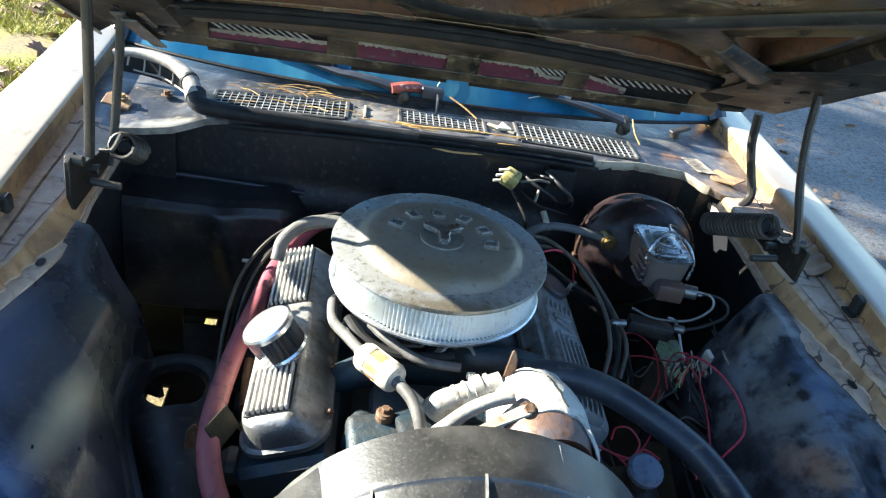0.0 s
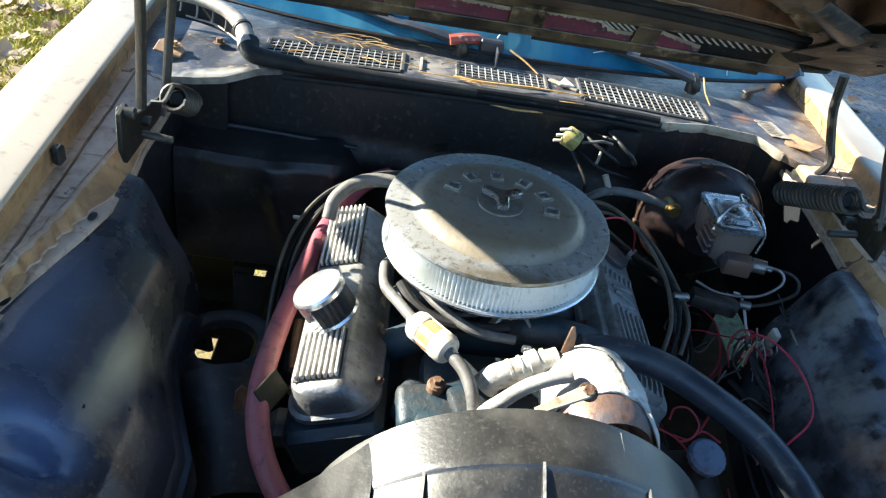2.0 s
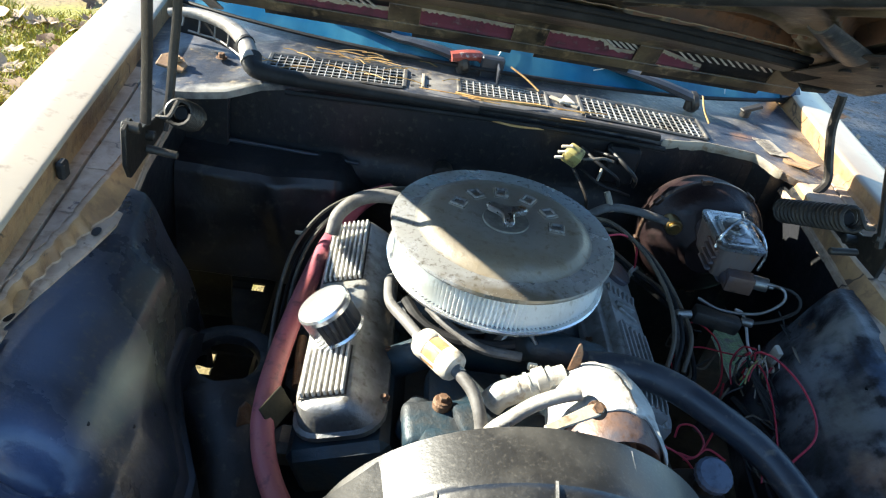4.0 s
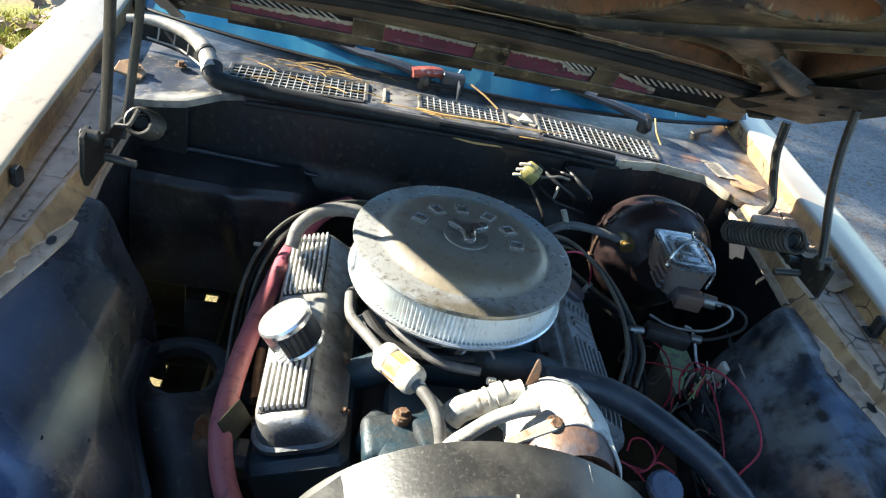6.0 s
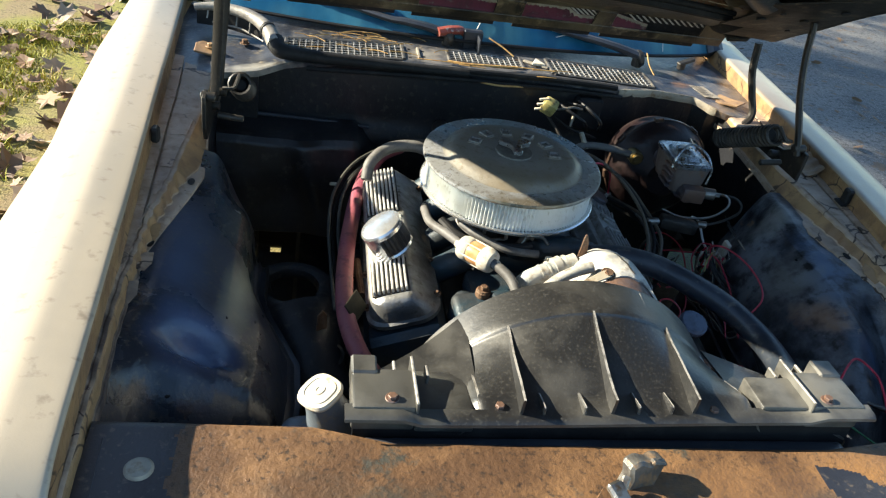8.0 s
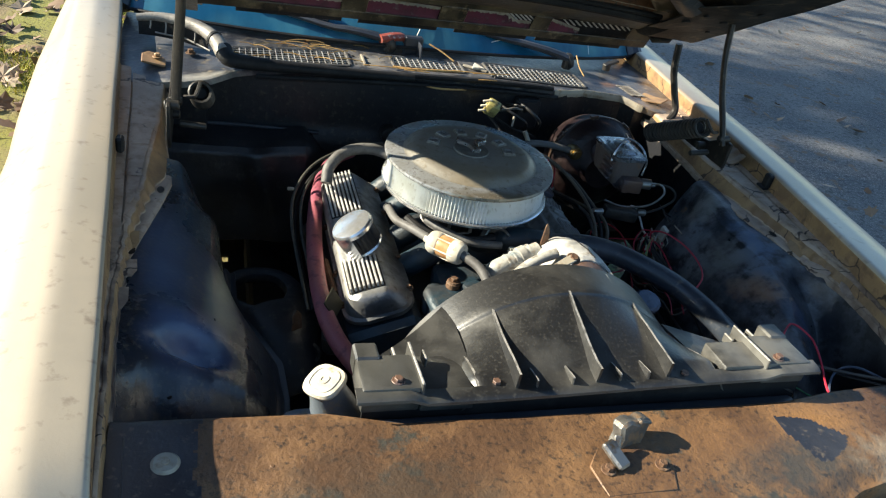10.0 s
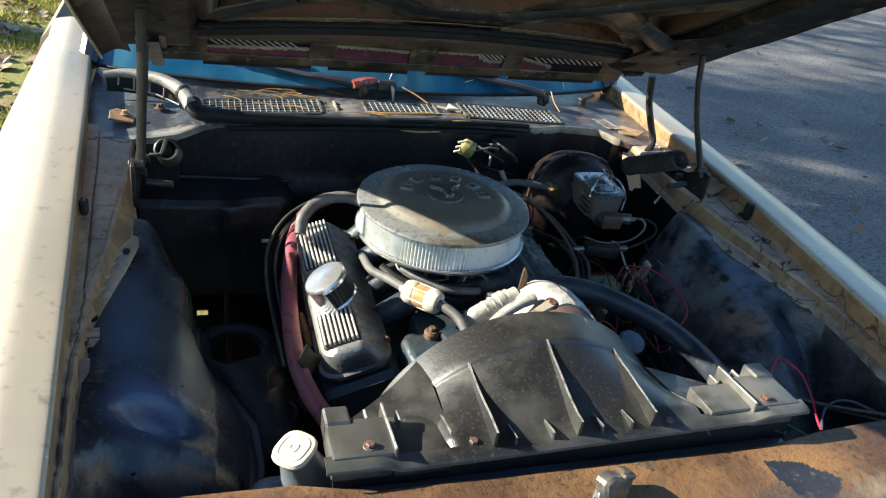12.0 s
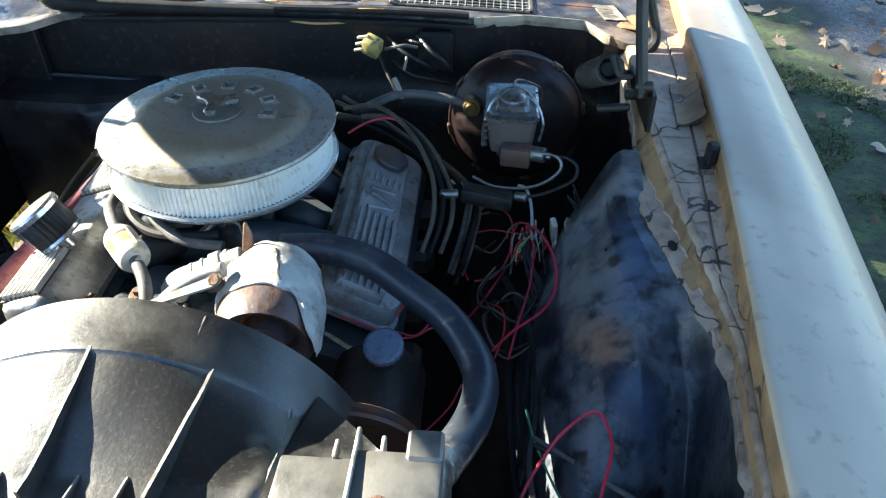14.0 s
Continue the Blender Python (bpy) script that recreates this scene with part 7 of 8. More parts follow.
loft(b, [[(x * 1.06, y * 1.05, 0.001) for x, y, _ in tb], [(x * 1.06, y * 1.05, 0.007) for x, y, _ in tb], [(x * 0.94, y * 0.94, 0.010) for x, y, _ in tb], [(x * 0.80, y * 0.80, 0.0085) for x, y, _ in tb], [(x * 0.66, y * 0.66, 0.009) for x, y, _ in tb], [(x * 0.56, y * 0.56, 0.015) for x, y, _ in tb], [(x * 0.4, y * 0.4, 0.016) for x, y, _ in tb]], Matrix.Translation((0.421, 0.135, 0.906)))
part("lid", b, BAREMETAL, master, "silvery stamped lid")
b = B()
tube(b, [(0.468, 0.085, 0.866), (0.472, 0.09, 0.90), (0.455, 0.105, 0.932), (0.421, 0.12, 0.946), (0.388, 0.10, 0.93), (0.376, 0.09, 0.90)], 0.0026, 6, 8)
tube(b, [(0.468, 0.18, 0.87), (0.47, 0.175, 0.915), (0.43, 0.15, 0.944), (0.421, 0.12, 0.946)], 0.0026, 6, 8)
part("wire_bail", b, BAREMETAL, master)
b = B()
lathe(b, [(0.022, 0.0), (0.022, 0.003), (0.017, 0.006), (0.006, 0.0075), (0.0, 0.0075)], Matrix.Translation((0.421, 0.135, 0.921)) @ Matrix.Diagonal((1, 1.2, 1, 1)), 28)
part("lid_boss", b, BAREMETAL, master)
b = B()
cyl(b, (0.421, 0.25, 0.856), (0.421, 0.085, 0.850), 0.026, seg=24)
cyl(b, (0.421, 0.088, 0.850), (0.423, 0.058, 0.848), 0.020, seg=20)
box(b, (0.430, 0.062, 0.852), (0.050, 0.030, 0.034), 0.004, pose(0, 0, 0, 0, 0, -8), 2)
part("bore", b, RUSTFACE, master, "rusty cylinder bore")
b = B()
cyl(b, (0.452, 0.060, 0.858), (0.478, 0.050, 0.860), 0.013, seg=16)
cyl(b, (0.478, 0.050, 0.860), (0.488, 0.047, 0.861), 0.006, seg=6)
part("fitting", b, STEEL, master)
GROUPT = "brake lines"
line("brake_line", "dull steel brake line looping from the master cylinder", "brake line", [(0.484, 0.048, 0.861), (0.512, 0.035, 0.866), (0.528, 0.020, 0.858), (0.520, 0.005, 0.842), (0.475, -0.005, 0.822), (0.43, -0.005, 0.812), (0.405, 0.0, 0.812)], 0.0030, GREASE, 8, 8, GROUPT)
line("brake_line", "dull steel brake line below the booster", "brake line", [(0.455, 0.05, 0.865), (0.495, 0.035, 0.868), (0.50, 0.02, 0.85), (0.46, 0.01, 0.825), (0.40, 0.02, 0.815), (0.36, 0.04, 0.82)], 0.0028, STEEL, 8, 8, GROUPT)
prop = thing("brake_valve", (0.39, 0.0, 0.80), "small dark brake valve with pale fittings", "brake valve")
b = B()
box(b, (0.385, 0.0, 0.808), (0.085, 0.03, 0.028), 0.006, pose(0, 0, 0, 0, 6, -8), 2)
part("block", b, GREASE, prop)
for x in (0.338, 0.43):
    b = B()
    cyl(b, (x, 0.0, 0.812), (x + (0.02 if x > 0.4 else -0.03), -0.006, 0.814), 0.008, seg=12)
    part("fitting", b, STEEL, prop)

# ---- firewall fittings ----
plug = thing("wiring_plug", (0.15, 0.36, 0.90), "yellowed plastic plug with pale prongs", "plug")
b = B()
box(b, (0.151, 0.352, 0.905), (0.036, 0.03, 0.038), 0.006, pose(0, 0, 0, 25, 20, -18), 2)
part("body", b, YELLOW, plug)
for k in range(3):
    b = B()
    box(b, (0.126 + 0.004 * k, 0.35, 0.898 + 0.013 * k), (0.024, 0.006, 0.005), 0.001, pose(0, 0, 0, 0, -14, -12))
    part("prong", b, WHITEPL, plug)
box_b = B()
box(box_b, (0.27, 0.405, 0.875), (0.07, 0.03, 0.085), 0.006)
tagged(part("relay_box", box_b, WALLBLACK), "small black relay box on the firewall", "relay")
line("wire_stub", "pale wire stub beside the plug", "wire", [(0.175, 0.355, 0.898), (0.195, 0.35, 0.905), (0.215, 0.352, 0.908), (0.238, 0.358, 0.902)], 0.0032, MIDGREY, 8)
line("wire_stub", "pale wire stub beside the plug", "wire", [(0.218, 0.352, 0.885), (0.215, 0.345, 0.872), (0.212, 0.34, 0.862)], 0.003, COWLPALE, 8)
for k, (a, q, c, e, r, mt) in enumerate((
        ((0.175, 0.40, 0.905), (0.205, 0.36, 0.895), (0.25, 0.35, 0.872), (0.275, 0.385, 0.835), 0.004, BLACKWIRE),
        ((0.235, 0.395, 0.91), (0.262, 0.355, 0.90), (0.292, 0.35, 0.875), (0.305, 0.38, 0.84), 0.0045, BLACKWIRE),
        ((0.185, 0.39, 0.86), (0.222, 0.35, 0.85), (0.262, 0.345, 0.842), (0.30, 0.372, 0.82), 0.0035, BLACKWIRE),
        ((0.155, 0.395, 0.875), (0.175, 0.35, 0.855), (0.195, 0.325, 0.83), (0.205, 0.32, 0.79), 0.004, GREASE),
        ((0.205, 0.40, 0.90), (0.232, 0.37, 0.908), (0.256, 0.372, 0.90), (0.262, 0.395, 0.88), 0.003, BLACKWIRE))):
    line("firewall_wire", "dark wire looping along the firewall", "wire", [a, q, c, e], r, mt, 8, 8, "firewall wires")
for k, dx in enumerate((0.0, 0.014, 0.03)):
    line("vacuum_hose", "brownish vacuum tube looping behind the air cleaner", "hose", [(0.13 + dx, 0.14, 0.885 - 0.008 * k), (0.19 + dx, 0.135, 0.893 - 0.01 * k), (0.25 + dx, 0.09, 0.872 - 0.01 * k), (0.292 + dx, 0.02, 0.835 - 0.01 * k), (0.300 + dx, -0.05, 0.80), (0.285 + dx, -0.10, 0.765)], 0.0042, (TUBEBROWN, RUBBER, TUBEBROWN)[k], 8, 8, "vacuum hoses")
label_b = B()
sheet(label_b, lambda u, v: Vector((0.585 + 0.045 * u + 0.02 * (1 - v), 0.455 + 0.075 * v, cowl_z(0.6, 0.5) + 0.003 + 0.0015 * wob(u, v, 0, 3))), 6, 8, 0.0006)
lab = tagged(part("paper_label", label_b, STICKER), "faded paper label stuck on the cowl", "label")
for k in range(5):
    b = B()
    box(b, (0.617 - 0.004 * k, 0.468 + 0.013 * k, cowl_z(0.6, 0.5) + 0.0052), (0.022 if k % 2 else 0.030, 0.0018, 0.0006), 0)
    part("print_bar", b, INK, lab)

# ---- duct over the cowl end ----
DUCTGREY = mat("dust_dulled_metal", (0.24, 0.22, 0.195), (0.15, 0.14, 0.13), 0.5, 0.15, 14, 0.6, (0.10, 0.085, 0.065), 60, 0.36, 0.3, 90)
duct = thing("defroster_duct", (-0.55, 0.55, 0.94), "pale weathered bent duct with a slotted side", "duct")
b = B()
tube(b, [(-0.714, 0.562, 0.986), (-0.675, 0.562, 0.992), (-0.63, 0.550, 0.994), (-0.585, 0.525, 0.993), (-0.553, 0.495, 0.988), (-0.532, 0.462, 0.981), (-0.514, 0.42, 0.966)], 0.013, 14, 8, radii=(0.0085, 0.0195))
part("tube", b, DUCTGREY, duct)
b = B()
tube(b, [(-0.537, 0.470, 0.983), (-0.533, 0.464, 0.982)], 0.0195, 14, 3)
part("band", b, RUBBER, duct)
b = B()
sheet(b, lambda u, v: Vector((-0.712 + 0.16 * u, 0.578 - 0.075 * u ** 2, 0.940 + 0.048 * v)), 10, 2, 0.003)
part("throat", b, RUBBER, duct, "dark slotted throat")
for x, y, low in ((-0.683, 0.556, 0.966), (-0.648, 0.550, 0.956), (-0.613, 0.540, 0.956), (-0.580, 0.518, 0.952)):
    b = B()
    tube(b, [(x, y + 0.004, 0.990), (x + 0.001, y - 0.002, (low + 0.990) / 2), (x - 0.001, y - 0.006, low)], 0.0022, 6, 3)
    part("fin", b, DUCTGREY, duct)
b = B()
tube(b, [(-0.672, 0.552, 0.957), (-0.64, 0.545, 0.955), (-0.605, 0.532, 0.955), (-0.57, 0.505, 0.950), (-0.545, 0.478, 0.948)], 0.0022, 6, 5)
part("lower_rib", b, DUCTGREY, duct)
b = B()
tube(b, [(-0.515, 0.435, 0.970), (-0.505, 0.408, 0.960), (-0.47, 0.402, 0.955), (-0.40, 0.402, 0.952), (-0.30, 0.406, 0.949), (-0.18, 0.41, 0.946), (-0.05, 0.412, 0.945)], 0.0175, 12, 8, radii=(0.0205, 0.010))
tagged(part("seal_strip", b, RUBBER), "fat black rubber seal along the cowl's front edge", "rubber seal")
b = B()
bolt(b, (-0.59, 0.50, 0.930), 0.007, h=0.009)
tagged(part("cowl_bolt", b, RUSTY), "rusty bolt on the cowl corner", "bolt")
b = B()
prism(b, [(-0.032, -0.022), (0.020, -0.030), (0.026, 0.0), (0.016, 0.026), (-0.010, 0.036), (-0.026, 0.020)], 0.005, pose(-0.668, 0.43, 0.932, 6, 10, 10))
bolt(b, (-0.662, 0.435, 0.939), 0.0065, h=0.007)
tagged(part("corner_bracket", b, OCHRE), "ochre steel bracket with a rusty bolt on the cowl", "bracket")
b = B()
prism(b, [(-0.05, -0.03), (0.03, -0.04), (0.05, 0.0), (0.01, 0.015), (-0.02, 0.04)], 0.004, pose(0.665, 0.45, 0.925, 0, -8, -30))
tagged(part("torn_bracket", b, OCHRE), "torn ochre sheet metal scrap on the cowl", "bracket")
b = B()
box(b, (-0.02, 0.585, 0.972), (0.052, 0.02, 0.05), 0.004)
box(b, (-0.008, 0.56, 0.965), (0.004, 0.05, 0.045), 0.001)
tagged(part("nozzle_bracket", b, BLACK), "black plastic bracket beneath the windscreen", "bracket")
b = B()
tube(b, [(-0.115, 0.575, 0.985), (-0.08, 0.585, 0.99), (-0.05, 0.60, 0.985), (-0.035, 0.60, 0.965)], 0.020, 8, 5, flat=0.6)
tagged(part("broken_cover", b, REDPLASTIC), "broken red plastic wiper pivot cover", "cover")


def wiper(pivot, mid, tip, label, drop):
    w = thing("wiper", pivot, label, "wiper", "wipers")
    p, m, t = Vector(pivot), Vector(mid), Vector(tip)
    b = B()
    cyl(b, p - Vector((0, 0, 0.03)), p + Vector((0, 0, 0.010)), 0.015, seg=16)
    lathe(b, [(0.022, -0.016), (0.024, -0.010), (0.021, 0.0), (0.012, 0.004)], Matrix.Translation(p + Vector((0.010, 0, -0.004))) @ Matrix.Rotation(radians(70), 4, "Y"), 20)
    part("pivot", b, GREASE, w)
    b = B()
    tube(b, [p, p.lerp(m, 0.35) + Vector((0, 0, 0.004)), p.lerp(m, 0.75) + Vector((0, 0, 0.003)), m, m.lerp(t, 0.5), t], 0.015, 8, 6, radii=(0.0200, 0.0105), flat=0.6)
    part("arm", b, BLACK, w, "glossy blue-black wiper arm")
    b = B()
    a = p.lerp(t, 0.42) + Vector((0, 0.012, 0.016))
    e = t + (t - p) * drop
    tube(b, [a, a.lerp(e, 0.33) + Vector((0, 0, 0.006)), a.lerp(e, 0.66) + Vector((0, 0, 0.005)), e], 0.0055, 6, 6)
    blade = part("blade", b, GREASE, w)
    b = B()
    tube(b, [a + Vector((0, 0.012, 0.0)), a.lerp(e, 0.5) + Vector((0, 0.012, 0.004)), e + Vector((0, 0.012, 0.0))], 0.0035, 6, 6)
    part("rubber_edge", b, RUBBER, blade)
    b = B()
    c = p.lerp(t, 0.55)
    box(b, c + Vector((0, 0, 0.012)), (0.06, 0.016, 0.014), 0.003, Matrix.Rotation(math.atan2(t.y - p.y, t.x - p.x), 4, "Z"))
    part("clip", b, WIPERGREY, w)


wiper((0.452, 0.598, 0.972), (0.26, 0.625, 1.002), (0.072, 0.650, 1.026), "grey windscreen wiper resting on the glass", 0.04)
wiper((-0.085, 0.583, 0.980), (-0.24, 0.614, 0.993), (-0.430, 0.676, 1.016), "grey windscreen wiper with a broken red pivot cover", 0.10)
b = B()
cyl(b, (0.60, 0.63, 0.935), (0.60, 0.63, 0.955), 0.012)
box(b, (0.605, 0.62, 0.962), (0.05, 0.018, 0.008), 0.002, pose(0, 0, 0, 0, -18, 12))
tagged(part("washer_nozzle", b, GREASE), "small black washer nozzle on the cowl", "nozzle")

# pine needles and a dead leaf on the cowl
rnd = random.Random(11)
b = B()
for k in range(26):
    x, y = rnd.choice((rnd.gauss(-0.40, 0.07), rnd.gauss(-0.22, 0.05), rnd.uniform(-0.45, -0.1))), rnd.uniform(0.47, 0.60)
    a, ln = rnd.uniform(-0.9, 0.7), rnd.uniform(0.03, 0.09)
    z = cowl_z(x, y) + rnd.uniform(0.006, 0.016)
    d = Vector((math.cos(a), math.sin(a) * 0.5, rnd.uniform(-0.1, 0.1))) * ln
    p = Vector((x, y, z))
    tube(b, [p - d / 2, p + Vector((0, 0.004, 0.002)), p + d / 2], 0.0011, 4, 3)
for k in range(6):
    x, y = rnd.uniform(-0.15, 0.5), rnd.uniform(0.40, 0.47)
    a, ln = rnd.gauss(0.1, 0.25), rnd.uniform(0.05, 0.12)
    z = cowl_z(x, y) + rnd.uniform(0.008, 0.014)
    d = Vector((math.cos(a), math.sin(a) * 0.4, 0)) * ln
    p = Vector((x, y, z))
    tube(b, [p - d / 2, p + Vector((0, -0.004, 0.002)), p + d / 2], 0.0012, 4, 3)
tube(b, [(-0.10, 0.45, 0.957), (-0.05, 0.435, 0.960), (0.02, 0.44, 0.960), (0.08, 0.452, 0.958)], 0.003, 5, 5)
tube(b, [(0.02, 0.57, 0.985), (0.055, 0.55, 0.972), (0.085, 0.53, 0.957)], 0.0022, 5, 5)
tube(b, [(0.455, 0.56, 0.995), (0.462, 0.54, 0.97), (0.475, 0.52, 0.95)], 0.0022, 5, 5)
tagged(part("pine_needles", b, STRAW), "dry pine needles and twigs scattered on the cowl vents", "pine needles", kind="stuff")
b = B()
tube(b, [(-0.02, 0.403, 0.93), (0.03, 0.400, 0.927), (0.09, 0.403, 0.929)], 0.003, 5, 5)
tagged(part("twig", b, STRAW), "dry twig caught below the cowl lip", "twig")

# ---- wiring on the right of the engine ----
wires = thing("wiring_bundle", (0.44, -0.05, 0.72), "tangled loose red and black wires beside the engine", "wiring")


def wire(pts, material, r=0.0021, parent=wires):
    b = B()
    tube(b, pts, r * 0.72, 6, 8)
    part("wire", b, material, parent)


hub = Vector((0.459, -0.046, 0.768))
# long red loops, the nearest first
wire([hub, (0.450, -0.055, 0.792), (0.466, -0.082, 0.806), (0.485, -0.135, 0.808), (0.490, -0.194, 0.802), (0.472, -0.245, 0.796), (0.427, -0.284, 0.786), (0.40, -0.305, 0.768)], REDWIRE, 0.0028)
wire([(0.36, -0.07, 0.685), (0.342, -0.02, 0.695), (0.346, 0.025, 0.712), (0.368, 0.062, 0.728), (0.396, 0.077, 0.735), (0.424, 0.055, 0.732), (0.432, 0.015, 0.726), (0.424, -0.037, 0.708), (0.40, -0.070, 0.694), (0.37, -0.075, 0.688)], REDWIRE, 0.0024)
wire([(0.338, -0.005, 0.700), (0.36, 0.018, 0.712), (0.395, 0.022, 0.722), (0.432, 0.0, 0.735), hub], REDWIRE, 0.0022)
wire([(0.432, -0.06, 0.715), (0.428, -0.035, 0.745), (0.438, -0.030, 0.778), hub + Vector((-0.006, 0.0, 0.022))], REDWIRE, 0.0024)
wire([(0.425, -0.05, 0.706), (0.400, -0.105, 0.702), (0.375, -0.16, 0.705), (0.34, -0.21, 0.70)], REDWIRE, 0.0026)
wire([hub, (0.462, -0.09, 0.770), (0.455, -0.16, 0.760), (0.438, -0.23, 0.752), (0.424, -0.29, 0.735)], REDWIRE, 0.0024)
wire([(0.395, -0.16, 0.72), (0.415, -0.19, 0.735), (0.418, -0.235, 0.735), (0.405, -0.28, 0.725)], REDWIRE, 0.0020)
# small loops by the steering pump and over the valve cover's end
wire([(0.19, -0.285, 0.800), (0.222, -0.292, 0.795), (0.252, -0.300, 0.786), (0.270, -0.315, 0.775)], REDWIRE, 0.0024)
wire([(0.262, -0.245, 0.765), (0.274, -0.225, 0.770), (0.298, -0.222, 0.768), (0.310, -0.245, 0.760), (0.292, -0.268, 0.752), (0.266, -0.266, 0.755)], REDWIRE, 0.0023)
wire([(0.272, -0.275, 0.752), (0.292, -0.268, 0.751), (0.318, -0.250, 0.752), (0.345, -0.262, 0.745)], REDWIRE, 0.0026)
wire([(0.36, -0.31, 0.70), (0.345, -0.36, 0.71), (0.315, -0.395, 0.70)], REDWIRE, 0.0020)
wire([(0.372, -0.39, 0.72), (0.384, -0.37, 0.735), (0.395, -0.38, 0.735), (0.398, -0.41, 0.72)], REDWIRE, 0.0020)
# arc behind the air cleaner down to the tied harness
wire([(0.145, 0.085, 0.868), (0.180, 0.098, 0.884), (0.216, 0.108, 0.886), (0.250, 0.122, 0.858), (0.274, 0.155, 0.805), (0.286, 0.172, 0.766)], REDWIRE, 0.0028)
for k in range(5):
    o = Vector((0.007 * math.cos(2.4 * k), 0.010 * math.sin(2.4 * k), 0.007 * math.sin(1.7 * k + 1)))
    p = [(0.10, 0.245 - 0.02 * k, 0.845), (0.19, 0.215, 0.806), (0.284, 0.171, 0.763), (0.328, 0.122, 0.760), (0.350 + 0.006 * k, 0.074, 0.757 - 0.006 * k), (0.346 + 0.004 * k, 0.015 - 0.02 * k, 0.728), (0.326 + 0.006 * k, -0.07, 0.69)]
    wire([Vector(q) + o for q in p], (TUBEBROWN, GREYHOSE, RUBBER, TUBEBROWN, RUBBER)[k], 0.0055)
b = B()
lathe(b, [(0.014, -0.004), (0.0155, -0.003), (0.0155, 0.003), (0.014, 0.004)], axis_matrix((0.284, 0.171, 0.764), (0.30, 0.155, 0.762)), 20)
part("cable_tie", b, PALEHOSE, wires, "pale cable tie")
# dark loops that hang round the red ones
for x0, y0, rx, ry, z0, n in ((0.425, -0.15, 0.045, 0.055, 0.735, 8), (0.385, 0.03, 0.040, 0.045, 0.715, 7), (0.43, -0.21, 0.040, 0.060, 0.730, 8), (0.465, -0.10, 0.035, 0.085, 0.745, 8)):
    ph = rnd.uniform(0, 6.28)
    for d in (0.0, 0.55):
        wire([(x0 + rx * (1 + 0.15 * d) * math.cos(ph + d + k * 0.72), y0 + ry * math.sin(ph + d + k * 0.72), z0 + 0.012 * math.sin(2.1 * k + ph) - 0.006 * d) for k in range(n)], (BLACKWIRE, TUBEBROWN)[d > 0], 0.0026)
for k in range(6):
    a = hub + Vector((rnd.gauss(0, 0.010), rnd.gauss(-0.005, 0.012), 0.0))
    wire([a, a + Vector((0.012 + rnd.gauss(0, 0.008), -0.05, -0.015)), (0.462 + 0.008 * k, -0.17 - 0.01 * k, 0.735), (0.455 + 0.006 * k, -0.30, 0.72), (0.44, -0.42 - 0.01 * k, 0.70)], BLACKWIRE, rnd.uniform(0.0024, 0.0042))
for k in range(4):
    wire([(0.53, 0.06 - 0.02 * k, 0.80), (0.55 - 0.01 * k, 0.02, 0.775 + 0.008 * k), (0.565, -0.04, 0.80 - 0.01 * k), (0.60, -0.08 - 0.02 * k, 0.842)], BLACKWIRE, 0.0022)
# frayed ends: short stripped strands and crimped terminals in a tuft
for k in range(26):
    e = hub + Vector((rnd.gauss(0.0, 0.014), rnd.gauss(-0.002, 0.014), rnd.uniform(-0.005, 0.020)))
    d = Vector((rnd.gauss(-0.004, 0.012), rnd.gauss(-0.014, 0.012), -rnd.uniform(0.018, 0.045)))
    wire([e, e + d * 0.5 + Vector((rnd.gauss(0, 0.004), rnd.gauss(0, 0.004), 0.004)), e + d], rnd.choice((WHITEWIRE, TUBEBROWN, BLACKWIRE, REDWIRE, GREENWIRE, COWLPALE, YELLOW)), rnd.uniform(0.0014, 0.0026))
for k in range(10):
    e = hub + Vector((rnd.gauss(0.0, 0.014), rnd.gauss(-0.008, 0.016), rnd.uniform(-0.020, 0.014)))
    b = B()
    cyl(b, e, e + Vector((rnd.gauss(0, 0.006), rnd.gauss(0, 0.006), -0.013)), 0.0026, seg=8, bev=0.0005)
    part("crimp_end", b, rnd.choice((BRASS, COWLPALE, WHITEPL, REDWIRE)), wires)
wire([(0.436, 0.040, 0.806), (0.450, 0.036, 0.802), (0.459, 0.020, 0.784), (0.462, -0.008, 0.764), hub], WHITEWIRE, 0.0038)
b = B()
box(b, (0.496, -0.036, 0.770), (0.010, 0.020, 0.052), 0.003, pose(0, 0, 0, 14, -8, 10), 2)
box(b, (0.499, -0.046, 0.742), (0.007, 0.014, 0.030), 0.002, pose(0, 0, 0, 20, -8, 10), 1)
part("connector", b, WHITEPL, wires, "white plastic connector")
# pale plate standing for a bright patch near the inner fender's corner
b = B()
prism(b, [(-0.010, -0.028), (0.012, -0.022), (0.010, 0.010), (0.014, 0.030), (-0.004, 0.026), (-0.012, 0.004)], 0.003, Matrix.Translation((0.516, -0.066, 0.800)) @ Matrix.Rotation(radians(35), 4, "Y"))
part("pale_plate", b, COWLPALE, wires, "pale plate by the wires")
# loop, earth leads and cable near the radiator
wire([(0.42, -0.62, 0.78), (0.432, -0.555, 0.80), (0.466, -0.506, 0.838), (0.502, -0.472, 0.850), (0.520, -0.468, 0.850), (0.528, -0.490, 0.850), (0.528, -0.518, 0.848), (0.515, -0.562, 0.838), (0.500, -0.61, 0.82), (0.505, -0.66, 0.80)], REDWIRE, 0.0029)
wire([(0.42, -0.10, 0.72), (0.455, -0.22, 0.73), (0.462, -0.36, 0.735), (0.448, -0.48, 0.74), (0.47, -0.62, 0.75)], BLACKWIRE, 0.0085)
